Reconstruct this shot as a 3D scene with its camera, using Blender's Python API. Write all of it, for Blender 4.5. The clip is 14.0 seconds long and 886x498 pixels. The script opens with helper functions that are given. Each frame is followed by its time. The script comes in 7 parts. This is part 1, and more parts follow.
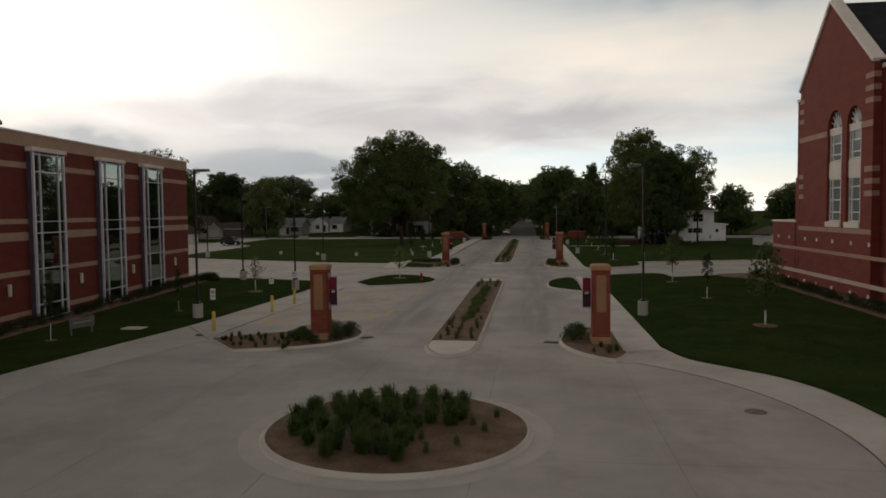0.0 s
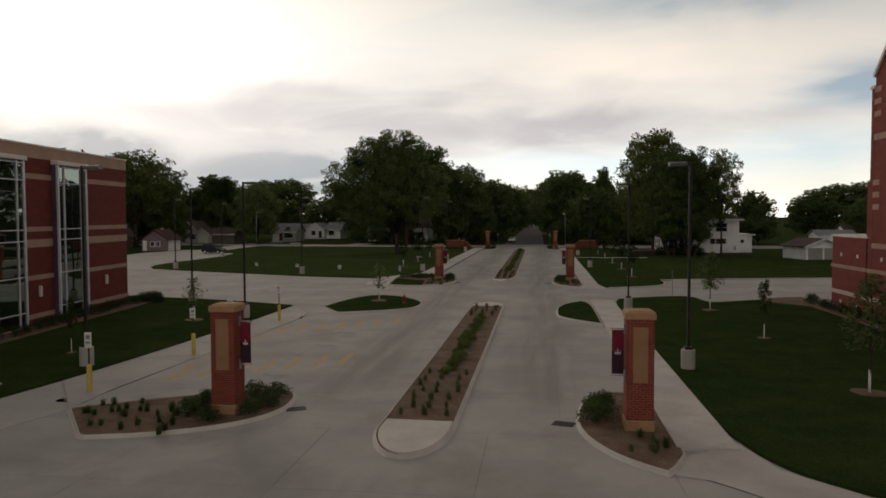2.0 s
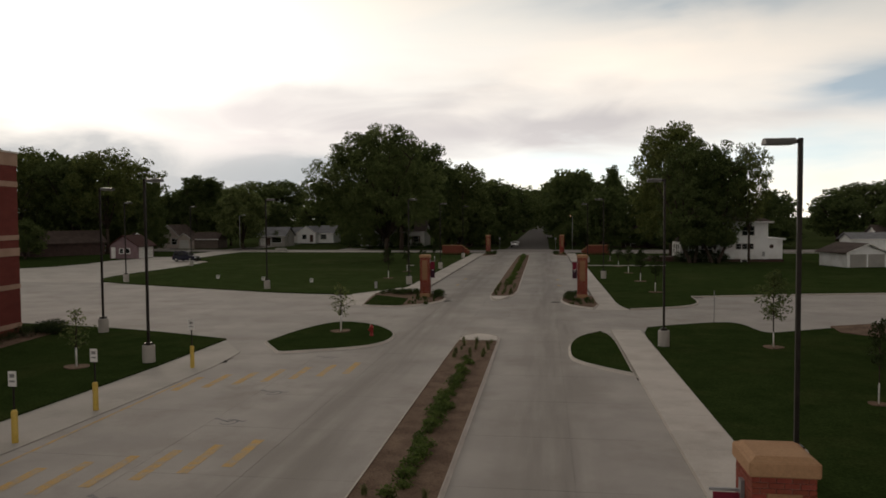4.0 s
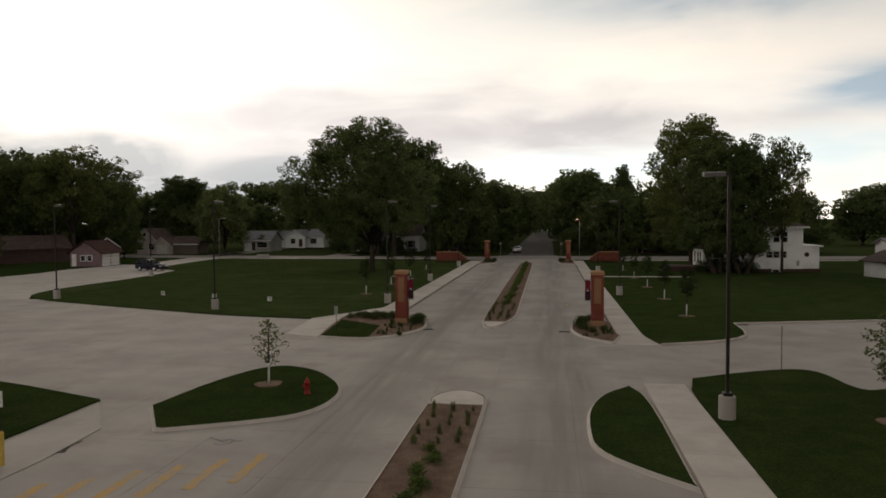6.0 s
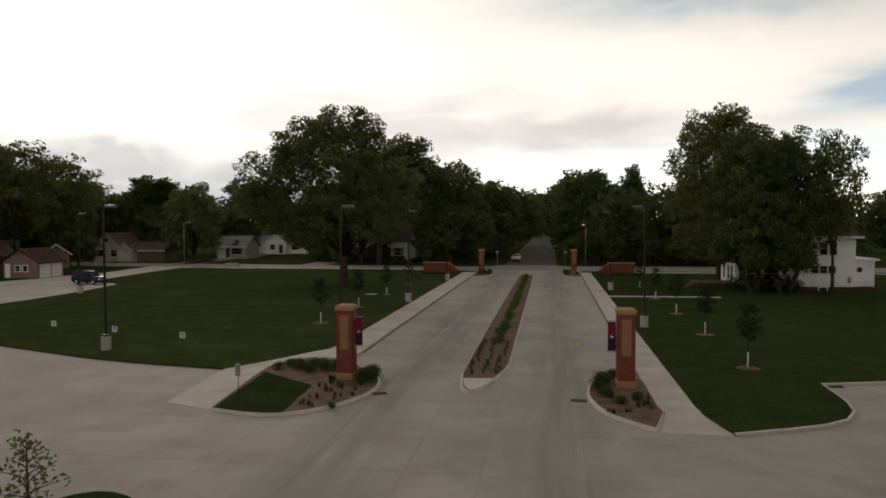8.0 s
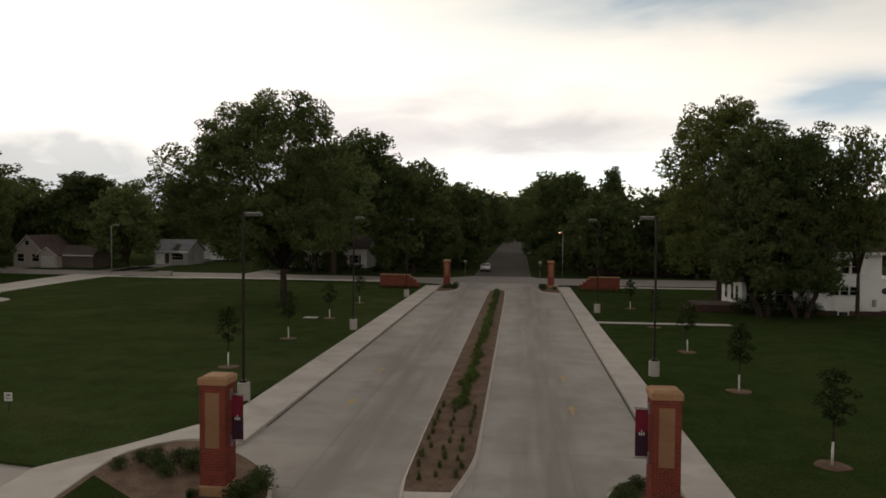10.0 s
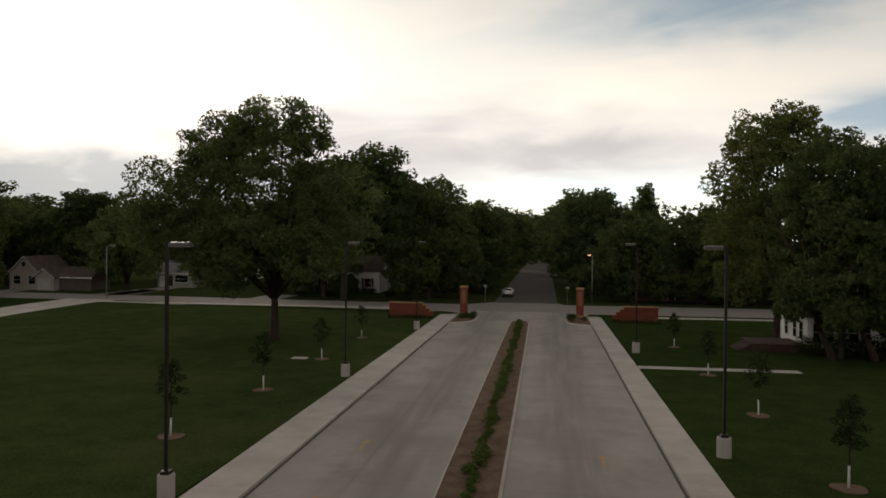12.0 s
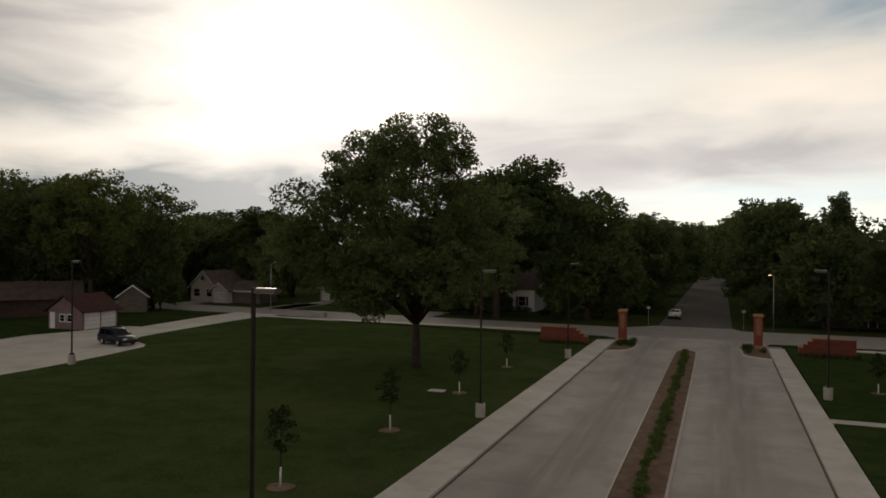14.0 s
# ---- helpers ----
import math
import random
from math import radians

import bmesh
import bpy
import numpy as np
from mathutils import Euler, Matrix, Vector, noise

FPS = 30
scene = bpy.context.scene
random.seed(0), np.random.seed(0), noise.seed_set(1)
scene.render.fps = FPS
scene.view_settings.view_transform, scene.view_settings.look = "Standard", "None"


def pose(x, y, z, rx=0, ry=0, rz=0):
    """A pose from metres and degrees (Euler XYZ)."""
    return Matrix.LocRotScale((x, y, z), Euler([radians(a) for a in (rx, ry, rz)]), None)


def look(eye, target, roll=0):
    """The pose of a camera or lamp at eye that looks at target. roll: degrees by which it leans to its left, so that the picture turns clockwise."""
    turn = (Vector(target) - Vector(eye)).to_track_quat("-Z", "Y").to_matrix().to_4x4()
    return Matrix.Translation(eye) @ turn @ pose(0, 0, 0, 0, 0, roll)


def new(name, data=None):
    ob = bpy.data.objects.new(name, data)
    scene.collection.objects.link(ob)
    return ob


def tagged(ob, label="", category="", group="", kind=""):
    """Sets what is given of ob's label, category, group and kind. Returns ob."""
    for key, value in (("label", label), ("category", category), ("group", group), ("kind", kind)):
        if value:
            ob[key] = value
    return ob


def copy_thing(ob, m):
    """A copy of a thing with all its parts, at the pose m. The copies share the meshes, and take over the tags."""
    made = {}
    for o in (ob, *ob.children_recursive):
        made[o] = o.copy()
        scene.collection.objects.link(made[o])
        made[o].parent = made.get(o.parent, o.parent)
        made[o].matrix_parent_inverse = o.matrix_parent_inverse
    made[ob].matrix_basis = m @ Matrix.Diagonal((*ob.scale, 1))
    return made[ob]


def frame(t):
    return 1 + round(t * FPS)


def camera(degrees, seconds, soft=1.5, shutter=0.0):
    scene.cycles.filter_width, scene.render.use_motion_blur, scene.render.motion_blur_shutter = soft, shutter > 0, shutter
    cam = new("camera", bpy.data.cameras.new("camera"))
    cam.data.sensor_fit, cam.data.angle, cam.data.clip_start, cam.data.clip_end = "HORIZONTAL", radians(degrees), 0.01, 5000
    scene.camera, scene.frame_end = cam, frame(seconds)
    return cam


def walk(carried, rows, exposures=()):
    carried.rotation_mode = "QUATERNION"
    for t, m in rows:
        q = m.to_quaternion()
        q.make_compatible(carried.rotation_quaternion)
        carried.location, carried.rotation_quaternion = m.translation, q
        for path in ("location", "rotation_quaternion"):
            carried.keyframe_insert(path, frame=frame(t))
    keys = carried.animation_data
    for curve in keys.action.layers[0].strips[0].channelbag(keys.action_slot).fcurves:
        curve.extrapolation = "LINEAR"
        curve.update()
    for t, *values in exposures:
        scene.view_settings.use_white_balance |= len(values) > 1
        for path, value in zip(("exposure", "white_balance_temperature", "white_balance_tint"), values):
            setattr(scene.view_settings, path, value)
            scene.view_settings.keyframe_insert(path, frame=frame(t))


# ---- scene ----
cam = camera(63.38, 14.0, soft=1.7)
PATH = [
    (0, (0.323, -8.190, 6.512), (0.074, -6.208, 6.408), -0.57),
    (0.5, (0.335, -5.206, 6.573), (0.071, -3.226, 6.476), -0.68),
    (1, (0.428, -2.219, 6.651), (0.158, -0.239, 6.557), -0.55),
    (1.5, (0.469, 0.716, 6.758), (0.198, 2.695, 6.666), -0.40),
    (2, (0.412, 3.493, 6.915), (0.143, 5.472, 6.824), -0.18),
    (2.5, (0.254, 6.211, 7.012), (-0.011, 8.192, 6.922), 0.09),
    (3, (0.299, 9.518, 7.087), (0.030, 11.498, 6.998), -0.17),
    (5.5, (0.277, 25.882, 7.499), (-0.013, 27.859, 7.414), -0.40),
    (6, (0.198, 29.077, 7.604), (-0.095, 31.054, 7.521), -0.42),
    (6.5, (0.129, 32.845, 7.747), (-0.173, 34.821, 7.668), -0.28),
    (7, (0.077, 36.611, 7.795), (-0.231, 38.586, 7.719), -0.30),
    (7.5, (0.023, 40.688, 7.957), (-0.283, 42.663, 7.882), -0.33),
    (8, (-0.086, 44.777, 8.151), (-0.382, 46.754, 8.074), -0.23),
    (8.5, (-0.178, 48.258, 8.317), (-0.462, 50.236, 8.241), -0.09),
    (11, (-1.267, 63.988, 9.115), (-1.449, 65.979, 9.055), 0.58),
    (11.5, (-1.317, 66.148, 9.237), (-1.522, 68.137, 9.194), 0.62),
    (12, (-0.858, 68.022, 9.413), (-1.138, 70.002, 9.389), 0.47),
    (12.5, (-0.319, 69.766, 9.750), (-0.731, 71.723, 9.741), 0.31),
    (13, (0.252, 70.733, 10.160), (-0.317, 72.650, 10.160), 0.26),
    (13.5, (0.296, 71.810, 10.399), (-0.392, 73.688, 10.407), -0.02),
    (14, (-0.284, 72.818, 10.568), (-1.007, 74.683, 10.567), 0.46),
]
walk(cam, [(t, look(eye, target, roll)) for t, eye, target, roll in PATH],
     exposures=[(0.0, -0.11, 6500, 8), (3.0, 0.05, 6600, 9), (6.5, 0.20, 6650, 9), (8.5, 0.30, 6650, 9), (11.0, 0.33, 6650, 8), (12.5, 0.04, 6650, 8), (14.0, -0.03, 6720, 8)])

# ---- world, sun ----
SUN_AZ, SUN_EL = radians(35.0), radians(13.0)          # west of the road's line, low
SUN_WAY = Vector((-math.sin(SUN_AZ) * math.cos(SUN_EL), math.cos(SUN_AZ) * math.cos(SUN_EL), math.sin(SUN_EL)))


def build_world():
    w = bpy.data.worlds.new("dusk_sky")
    scene.world = w
    w.use_nodes = True
    nt = w.node_tree
    N, L = nt.nodes, nt.links
    N.clear()

    def math_(op, a, b=None, c=None):
        n = N.new("ShaderNodeMath")
        n.operation = op
        for i, v in enumerate((a, b, c)):
            if v is None:
                continue
            if isinstance(v, (int, float)):
                n.inputs[i].default_value = v
            else:
                L.new(v, n.inputs[i])
        return n.outputs[0]

    tc = N.new("ShaderNodeTexCoord")
    nrm = N.new("ShaderNodeVectorMath")
    nrm.operation = "NORMALIZE"
    L.new(tc.outputs["Generated"], nrm.inputs[0])
    d = nrm.outputs[0]
    sep = N.new("ShaderNodeSeparateXYZ")
    L.new(d, sep.inputs[0])
    dot = N.new("ShaderNodeVectorMath")
    dot.operation = "DOT_PRODUCT"
    L.new(d, dot.inputs[0])
    dot.inputs[1].default_value = SUN_WAY
    a = math_("MAXIMUM", dot.outputs["Value"], 0.0)
    g1 = math_("MULTIPLY", math_("POWER", a, 4.0), SKY_WIDE)
    g2 = math_("MULTIPLY", math_("POWER", a, 30.0), SKY_GLOW)
    low = math_("POWER", math_("SUBTRACT", 1.0, math_("MAXIMUM", sep.outputs["Z"], 0.0)), 3.0)
    ahead = math_("POWER", math_("MAXIMUM", sep.outputs["Y"], 0.0), 1.5)
    behind = math_("MAXIMUM", math_("MULTIPLY", sep.outputs["Y"], -1.0), 0.0)
    g3 = math_("ADD", math_("MULTIPLY", math_("MULTIPLY", low, ahead), SKY_WEST), math_("MULTIPLY", math_("MULTIPLY", low, behind), SKY_EAST))
    lum = math_("ADD", math_("ADD", math_("ADD", g1, g2), g3), SKY_BASE)
    up = math_("ADD", math_("MAXIMUM", sep.outputs["Z"], 0.0), 0.16)
    cx, cy = math_("DIVIDE", sep.outputs["X"], up), math_("DIVIDE", sep.outputs["Y"], up)
    comb = N.new("ShaderNodeCombineXYZ")
    L.new(cx, comb.inputs[0])
    L.new(cy, comb.inputs[1])

    def cloud(scale, loc, detail, lo, hi, squash=1.0, warp=0.6):
        mp = N.new("ShaderNodeMapping")
        mp.inputs["Location"].default_value = loc
        mp.inputs["Rotation"].default_value = (0, 0, radians(20))
        mp.inputs["Scale"].default_value = (scale * squash, scale, 1)
        L.new(comb.outputs[0], mp.inputs[0])
        no = N.new("ShaderNodeTexNoise")
        no.inputs["Scale"].default_value = 1.0
        no.inputs["Detail"].default_value = detail
        no.inputs["Roughness"].default_value = 0.55
        no.inputs["Distortion"].default_value = warp
        L.new(mp.outputs[0], no.inputs["Vector"])
        mr = N.new("ShaderNodeMapRange")
        mr.interpolation_type = "SMOOTHSTEP"
        mr.inputs["From Min"].default_value = lo
        mr.inputs["From Max"].default_value = hi
        L.new(no.outputs[0], mr.inputs["Value"])
        return mr.outputs[0]

    def mix(f, c1, c2, mode="MIX"):
        m = N.new("ShaderNodeMix")
        m.data_type, m.blend_type = "RGBA", mode
        for sock, v in ((m.inputs[0], f), (m.inputs[6], c1), (m.inputs[7], c2)):
            if isinstance(v, tuple):
                sock.default_value = (*v, 1)
            elif isinstance(v, (int, float)):
                sock.default_value = v
            else:
                L.new(v, sock)
        return m.outputs[2]

    cover = cloud(0.75, (3.1, 1.7, 0), 8.0, 0.36, 0.50, 0.55, 1.0)
    shade = cloud(0.8, (7.3, 4.2, 0), 5.0, 0.36, 0.72, 0.6, 0.9)
    wisps = cloud(2.6, (1.3, 9.2, 0), 6.0, 0.45, 0.75, 0.4, 1.5)
    col = mix(math_("MULTIPLY", cover, 0.5), (0.97, 0.93, 0.87), (1.11, 1.0, 0.885))
    col = mix(math_("MULTIPLY", shade, 0.15), col, (0.74, 0.70, 0.68))
    col = mix(math_("MULTIPLY", wisps, 0.25), col, (1.16, 1.03, 0.90))
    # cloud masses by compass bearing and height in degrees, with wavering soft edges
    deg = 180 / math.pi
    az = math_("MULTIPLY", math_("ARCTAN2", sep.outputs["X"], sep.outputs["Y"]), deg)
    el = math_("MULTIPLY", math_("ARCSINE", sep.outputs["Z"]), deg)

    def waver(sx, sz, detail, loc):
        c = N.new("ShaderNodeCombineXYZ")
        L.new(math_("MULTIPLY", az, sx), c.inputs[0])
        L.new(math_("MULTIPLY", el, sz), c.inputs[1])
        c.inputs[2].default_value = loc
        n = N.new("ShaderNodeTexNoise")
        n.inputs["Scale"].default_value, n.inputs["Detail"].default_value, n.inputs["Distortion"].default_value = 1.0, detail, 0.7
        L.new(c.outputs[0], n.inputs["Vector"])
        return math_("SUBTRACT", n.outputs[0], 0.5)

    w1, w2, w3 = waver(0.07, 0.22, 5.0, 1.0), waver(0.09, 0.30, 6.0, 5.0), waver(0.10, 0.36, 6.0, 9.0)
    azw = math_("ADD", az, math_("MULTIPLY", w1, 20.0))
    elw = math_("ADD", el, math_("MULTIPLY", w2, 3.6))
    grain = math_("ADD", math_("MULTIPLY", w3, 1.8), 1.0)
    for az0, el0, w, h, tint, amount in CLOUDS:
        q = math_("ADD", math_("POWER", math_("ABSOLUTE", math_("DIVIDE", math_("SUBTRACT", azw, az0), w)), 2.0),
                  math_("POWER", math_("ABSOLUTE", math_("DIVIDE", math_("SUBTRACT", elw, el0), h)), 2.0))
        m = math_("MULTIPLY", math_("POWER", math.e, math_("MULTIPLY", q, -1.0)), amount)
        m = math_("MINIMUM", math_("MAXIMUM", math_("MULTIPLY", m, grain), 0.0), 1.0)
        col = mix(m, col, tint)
    sky = N.new("ShaderNodeTexSky")
    sky.sky_type, sky.sun_disc = "NISHITA", False
    sky.sun_elevation, sky.sun_rotation = SUN_EL, -SUN_AZ
    sky.dust_density = 3.0
    lit = N.new("ShaderNodeVectorMath")
    lit.operation = "SCALE"
    L.new(col, lit.inputs[0])
    L.new(lum, lit.inputs["Scale"])
    b1, b2 = N.new("ShaderNodeBackground"), N.new("ShaderNodeBackground")
    L.new(sky.outputs[0], b1.inputs[0])
    b1.inputs[1].default_value = 0.05
    L.new(lit.outputs[0], b2.inputs[0])
    b2.inputs[1].default_value = 1.03
    add = N.new("ShaderNodeMixShader")                     # a nearly closed deck of cloud over the clear sky
    add.inputs[0].default_value = 0.97
    L.new(b1.outputs[0], add.inputs[1])
    L.new(b2.outputs[0], add.inputs[2])
    out = N.new("ShaderNodeOutputWorld")
    L.new(add.outputs[0], out.inputs[0])


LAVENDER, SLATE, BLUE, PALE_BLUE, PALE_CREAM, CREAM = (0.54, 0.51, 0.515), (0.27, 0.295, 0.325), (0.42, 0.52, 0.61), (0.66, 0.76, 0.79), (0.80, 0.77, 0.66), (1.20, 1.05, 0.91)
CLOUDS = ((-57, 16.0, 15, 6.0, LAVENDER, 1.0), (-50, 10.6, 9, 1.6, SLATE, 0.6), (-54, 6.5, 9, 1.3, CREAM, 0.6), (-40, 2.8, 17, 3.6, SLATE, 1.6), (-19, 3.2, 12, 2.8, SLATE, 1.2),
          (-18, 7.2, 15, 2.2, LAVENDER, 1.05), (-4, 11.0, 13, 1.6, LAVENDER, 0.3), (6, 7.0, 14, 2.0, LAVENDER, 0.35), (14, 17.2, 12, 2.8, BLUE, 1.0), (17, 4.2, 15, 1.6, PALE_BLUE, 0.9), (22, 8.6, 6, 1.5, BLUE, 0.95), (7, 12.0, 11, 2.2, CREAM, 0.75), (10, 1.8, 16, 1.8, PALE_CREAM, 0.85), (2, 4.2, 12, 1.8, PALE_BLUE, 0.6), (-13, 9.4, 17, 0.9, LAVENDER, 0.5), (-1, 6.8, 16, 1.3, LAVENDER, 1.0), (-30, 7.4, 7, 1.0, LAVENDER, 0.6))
SKY_BASE, SKY_WIDE, SKY_GLOW, SKY_WEST, SKY_EAST = 0.215, 0.30, 0.60, 1.18, 1.02
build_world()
sun = new("sun", bpy.data.lights.new("sun", "SUN"))
sun.data.energy, sun.data.angle, sun.data.color = 0.5, radians(14), (1.0, 0.86, 0.7)
sun.matrix_world = look(SUN_WAY * 100, (0, 0, 0))


# ---- materials ----
def material(name, c1, c2, scale=1.0, rough=0.8, bump=0.3, bump_scale=20.0, fine=0.35, metal=0.0, island=0.0, obj_var=0.0, stain=None,
             stain_scale=0.15, translucent=0.0, stretch=(1, 1, 1), spec=0.3, edge=(0.35, 0.65), coat=0.0, tracks=None):
    """Colour between c1 and c2 by a broad noise, finer grain over it, optional stains, relief, and change per piece."""
    m = bpy.data.materials.new(name)
    m.use_nodes = True
    nt = m.node_tree
    N, L = nt.nodes, nt.links
    bs = N["Principled BSDF"]
    geo = N.new("ShaderNodeNewGeometry")
    tc = N.new("ShaderNodeTexCoord")
    mp = N.new("ShaderNodeMapping")
    mp.inputs["Scale"].default_value = stretch
    L.new(geo.outputs["Position"] if island >= 0 else tc.outputs["Object"], mp.inputs[0])

    def tex(s, detail=5.0, rough_=0.6):
        n = N.new("ShaderNodeTexNoise")
        n.inputs["Scale"].default_value, n.inputs["Detail"].default_value, n.inputs["Roughness"].default_value = s, detail, rough_
        L.new(mp.outputs[0], n.inputs["Vector"])
        return n.outputs[0]

    def ranged(v, lo, hi, a=0.0, b=1.0):
        r = N.new("ShaderNodeMapRange")
        r.inputs["From Min"].default_value, r.inputs["From Max"].default_value = lo, hi
        r.inputs["To Min"].default_value, r.inputs["To Max"].default_value = a, b
        L.new(v, r.inputs["Value"])
        return r.outputs[0]

    def mix(f, a, b, mode="MIX"):
        x = N.new("ShaderNodeMix")
        x.data_type, x.blend_type = "RGBA", mode
        for sock, v in ((x.inputs[0], f), (x.inputs[6], a), (x.inputs[7], b)):
            if isinstance(v, tuple):
                sock.default_value = (*v, 1)
            elif isinstance(v, (int, float)):
                sock.default_value = v
            else:
                L.new(v, sock)
        return x.outputs[2]

    col = mix(ranged(tex(scale), *edge), c1, c2)
    if stain:
        col = mix(ranged(tex(stain_scale, 6.0, 0.65), 0.5, 0.72), col, stain)
    if tracks:
        # dirt left by tyres: along the two lanes, and round the circle at its south end
        xyz = N.new("ShaderNodeSeparateXYZ")
        L.new(geo.outputs["Position"], xyz.inputs[0])

        def calc(op, a, b=0.0):
            n = N.new("ShaderNodeMath")
            n.operation = op
            for sock, v in zip(n.inputs, (a, b)):
                if isinstance(v, (int, float)):
                    sock.default_value = v
                else:
                    L.new(v, sock)
            return n.outputs[0]

        x, y = xyz.outputs[0], xyz.outputs[1]
        wander = ranged(tex(0.09, 2.0), 0.3, 0.7, -0.9, 0.9)
        lane = calc("MINIMUM", calc("ABSOLUTE", calc("ADD", calc("ADD", x, 7.5), wander)), calc("ABSOLUTE", calc("ADD", calc("SUBTRACT", x, 0.6), wander)))
        reach = calc("SQRT", calc("ADD", calc("POWER", calc("ADD", x, 3.7), 2.0), calc("POWER", calc("SUBTRACT", y, 12.55), 2.0)))
        ring = calc("ABSOLUTE", calc("ADD", calc("SUBTRACT", reach, 8.6), wander))
        off = N.new("ShaderNodeMix")
        for sock, v in zip((off.inputs[0], off.inputs[2], off.inputs[3]), (ranged(y, 20.0, 31.0), ring, lane)):
            L.new(v, sock)
        st = N.new("ShaderNodeMapping")
        st.inputs["Scale"].default_value = (1.6, 0.10, 1)
        L.new(geo.outputs["Position"], st.inputs[0])
        streak = N.new("ShaderNodeTexNoise")
        streak.inputs["Scale"].default_value, streak.inputs["Detail"].default_value = 1.0, 5.0
        L.new(st.outputs[0], streak.inputs["Vector"])
        col = mix(calc("MULTIPLY", ranged(off.outputs[0], 2.3, 0.5), calc("MULTIPLY", ranged(streak.outputs[0], 0.30, 0.62, 0.25, 1.0), ranged(y, 18.0, 34.0, 0.35, 1.0))), col, tracks)
    if fine:
        g = ranged(tex(bump_scale, 4.0), 0.3, 0.7, 1 - fine, 1 + fine)
        gc = N.new("ShaderNodeCombineColor")
        for i in range(3):
            L.new(g, gc.inputs[i])
        col = mix(1.0, col, gc.outputs[0], "MULTIPLY")
    for amount, source in ((island, geo.outputs["Random Per Island"]), (obj_var, None)):
        if amount > 0:
            if source is None:
                source = N.new("ShaderNodeObjectInfo").outputs["Random"]
            hv = N.new("ShaderNodeHueSaturation")
            L.new(col, hv.inputs["Color"])
            L.new(ranged(source, 0, 1, 1 - amount, 1 + amount), hv.inputs["Value"])
            L.new(ranged(source, 0, 1, 0.5 + amount * 0.04, 0.5 - amount * 0.04), hv.inputs["Hue"])
            col = hv.outputs[0]
    L.new(col, bs.inputs["Base Color"])
    bs.inputs["Roughness"].default_value = rough
    bs.inputs["Metallic"].default_value = metal
    bs.inputs["Specular IOR Level"].default_value = spec
    bs.inputs["Coat Weight"].default_value = coat
    if bump:
        bp = N.new("ShaderNodeBump")
        bp.inputs["Strength"].default_value, bp.inputs["Distance"].default_value = bump, 0.02
        L.new(tex(bump_scale * 1.7, 6.0), bp.inputs["Height"])
        L.new(bp.outputs[0], bs.inputs["Normal"])
    if translucent:
        tr = N.new("ShaderNodeBsdfTranslucent")
        L.new(col, tr.inputs[0])
        ms = N.new("ShaderNodeMixShader")
        ms.inputs[0].default_value = translucent
        L.new(bs.outputs[0], ms.inputs[1])
        L.new(tr.outputs[0], ms.inputs[2])
        L.new(ms.outputs[0], N["Material Output"].inputs[0])
    return m


def glass_material(name, tint, rough=0.03, mirror=0.0):
    m = bpy.data.materials.new(name)
    m.use_nodes = True
    b = m.node_tree.nodes["Principled BSDF"]
    b.inputs["Base Color"].default_value = (*tint, 1)
    b.inputs["Roughness"].default_value = rough
    b.inputs["Specular IOR Level"].default_value = 0.5
    b.inputs["IOR"].default_value = 1.5
    b.inputs["Metallic"].default_value = mirror
    n = m.node_tree.nodes.new("ShaderNodeTexNoise")
    n.inputs["Scale"].default_value = 0.6
    g = m.node_tree.nodes.new("ShaderNodeNewGeometry")
    bp = m.node_tree.nodes.new("ShaderNodeBump")
    bp.inputs["Strength"].default_value, bp.inputs["Distance"].default_value = 0.08, 0.05
    m.node_tree.links.new(g.outputs["Position"], n.inputs["Vector"])
    m.node_tree.links.new(n.outputs[0], bp.inputs["Height"])
    m.node_tree.links.new(bp.outputs[0], b.inputs["Normal"])
    return m


def glow_material(name, col, strength):
    m = bpy.data.materials.new(name)
    m.use_nodes = True
    b = m.node_tree.nodes["Principled BSDF"]
    b.inputs["Emission Color"].default_value = (*col, 1)
    b.inputs["Emission Strength"].default_value = strength
    return m


CONCRETE = material("pavement_concrete", (0.358, 0.334, 0.316), (0.442, 0.414, 0.392), 0.25, 0.85, 0.25, 30, 0.10, obj_var=0.015,
                    stain=(0.315, 0.287, 0.263), stain_scale=0.3, spec=0.15, tracks=(0.288, 0.266, 0.248))
PANEL_JOINT = material("pavement_joint", (0.23, 0.212, 0.198), (0.30, 0.28, 0.262), 2, 0.95, 0.2, 30)
WALKWAY = material("sidewalk_concrete", (0.49, 0.455, 0.425), (0.585, 0.545, 0.51), 0.4, 0.9, 0.25, 35, 0.10, spec=0.15, obj_var=0.05,
                   stain=(0.44, 0.40, 0.365), stain_scale=0.5)
KERB = material("kerb_concrete", (0.52, 0.48, 0.44), (0.62, 0.57, 0.53), 0.8, 0.9, 0.3, 40, 0.15)
PALE_PAVING = material("pale_paving_concrete", (0.41, 0.385, 0.36), (0.49, 0.46, 0.43), 0.3, 0.88, 0.25, 30, 0.10, spec=0.15, stain=(0.37, 0.345, 0.32), stain_scale=0.4)
LOT = material("pale_lot_concrete", (0.46, 0.43, 0.40), (0.54, 0.505, 0.475), 0.3, 0.85, 0.25, 30, 0.10, stain=(0.38, 0.35, 0.32), stain_scale=0.25, spec=0.15)
# filler of the open joints; also colours the painted kerb shade
JOINT_AND_SHADE = material("joint_filler_and_kerb_shade", (0.08, 0.072, 0.066), (0.14, 0.126, 0.116), 2, 0.95, 0.2, 30)
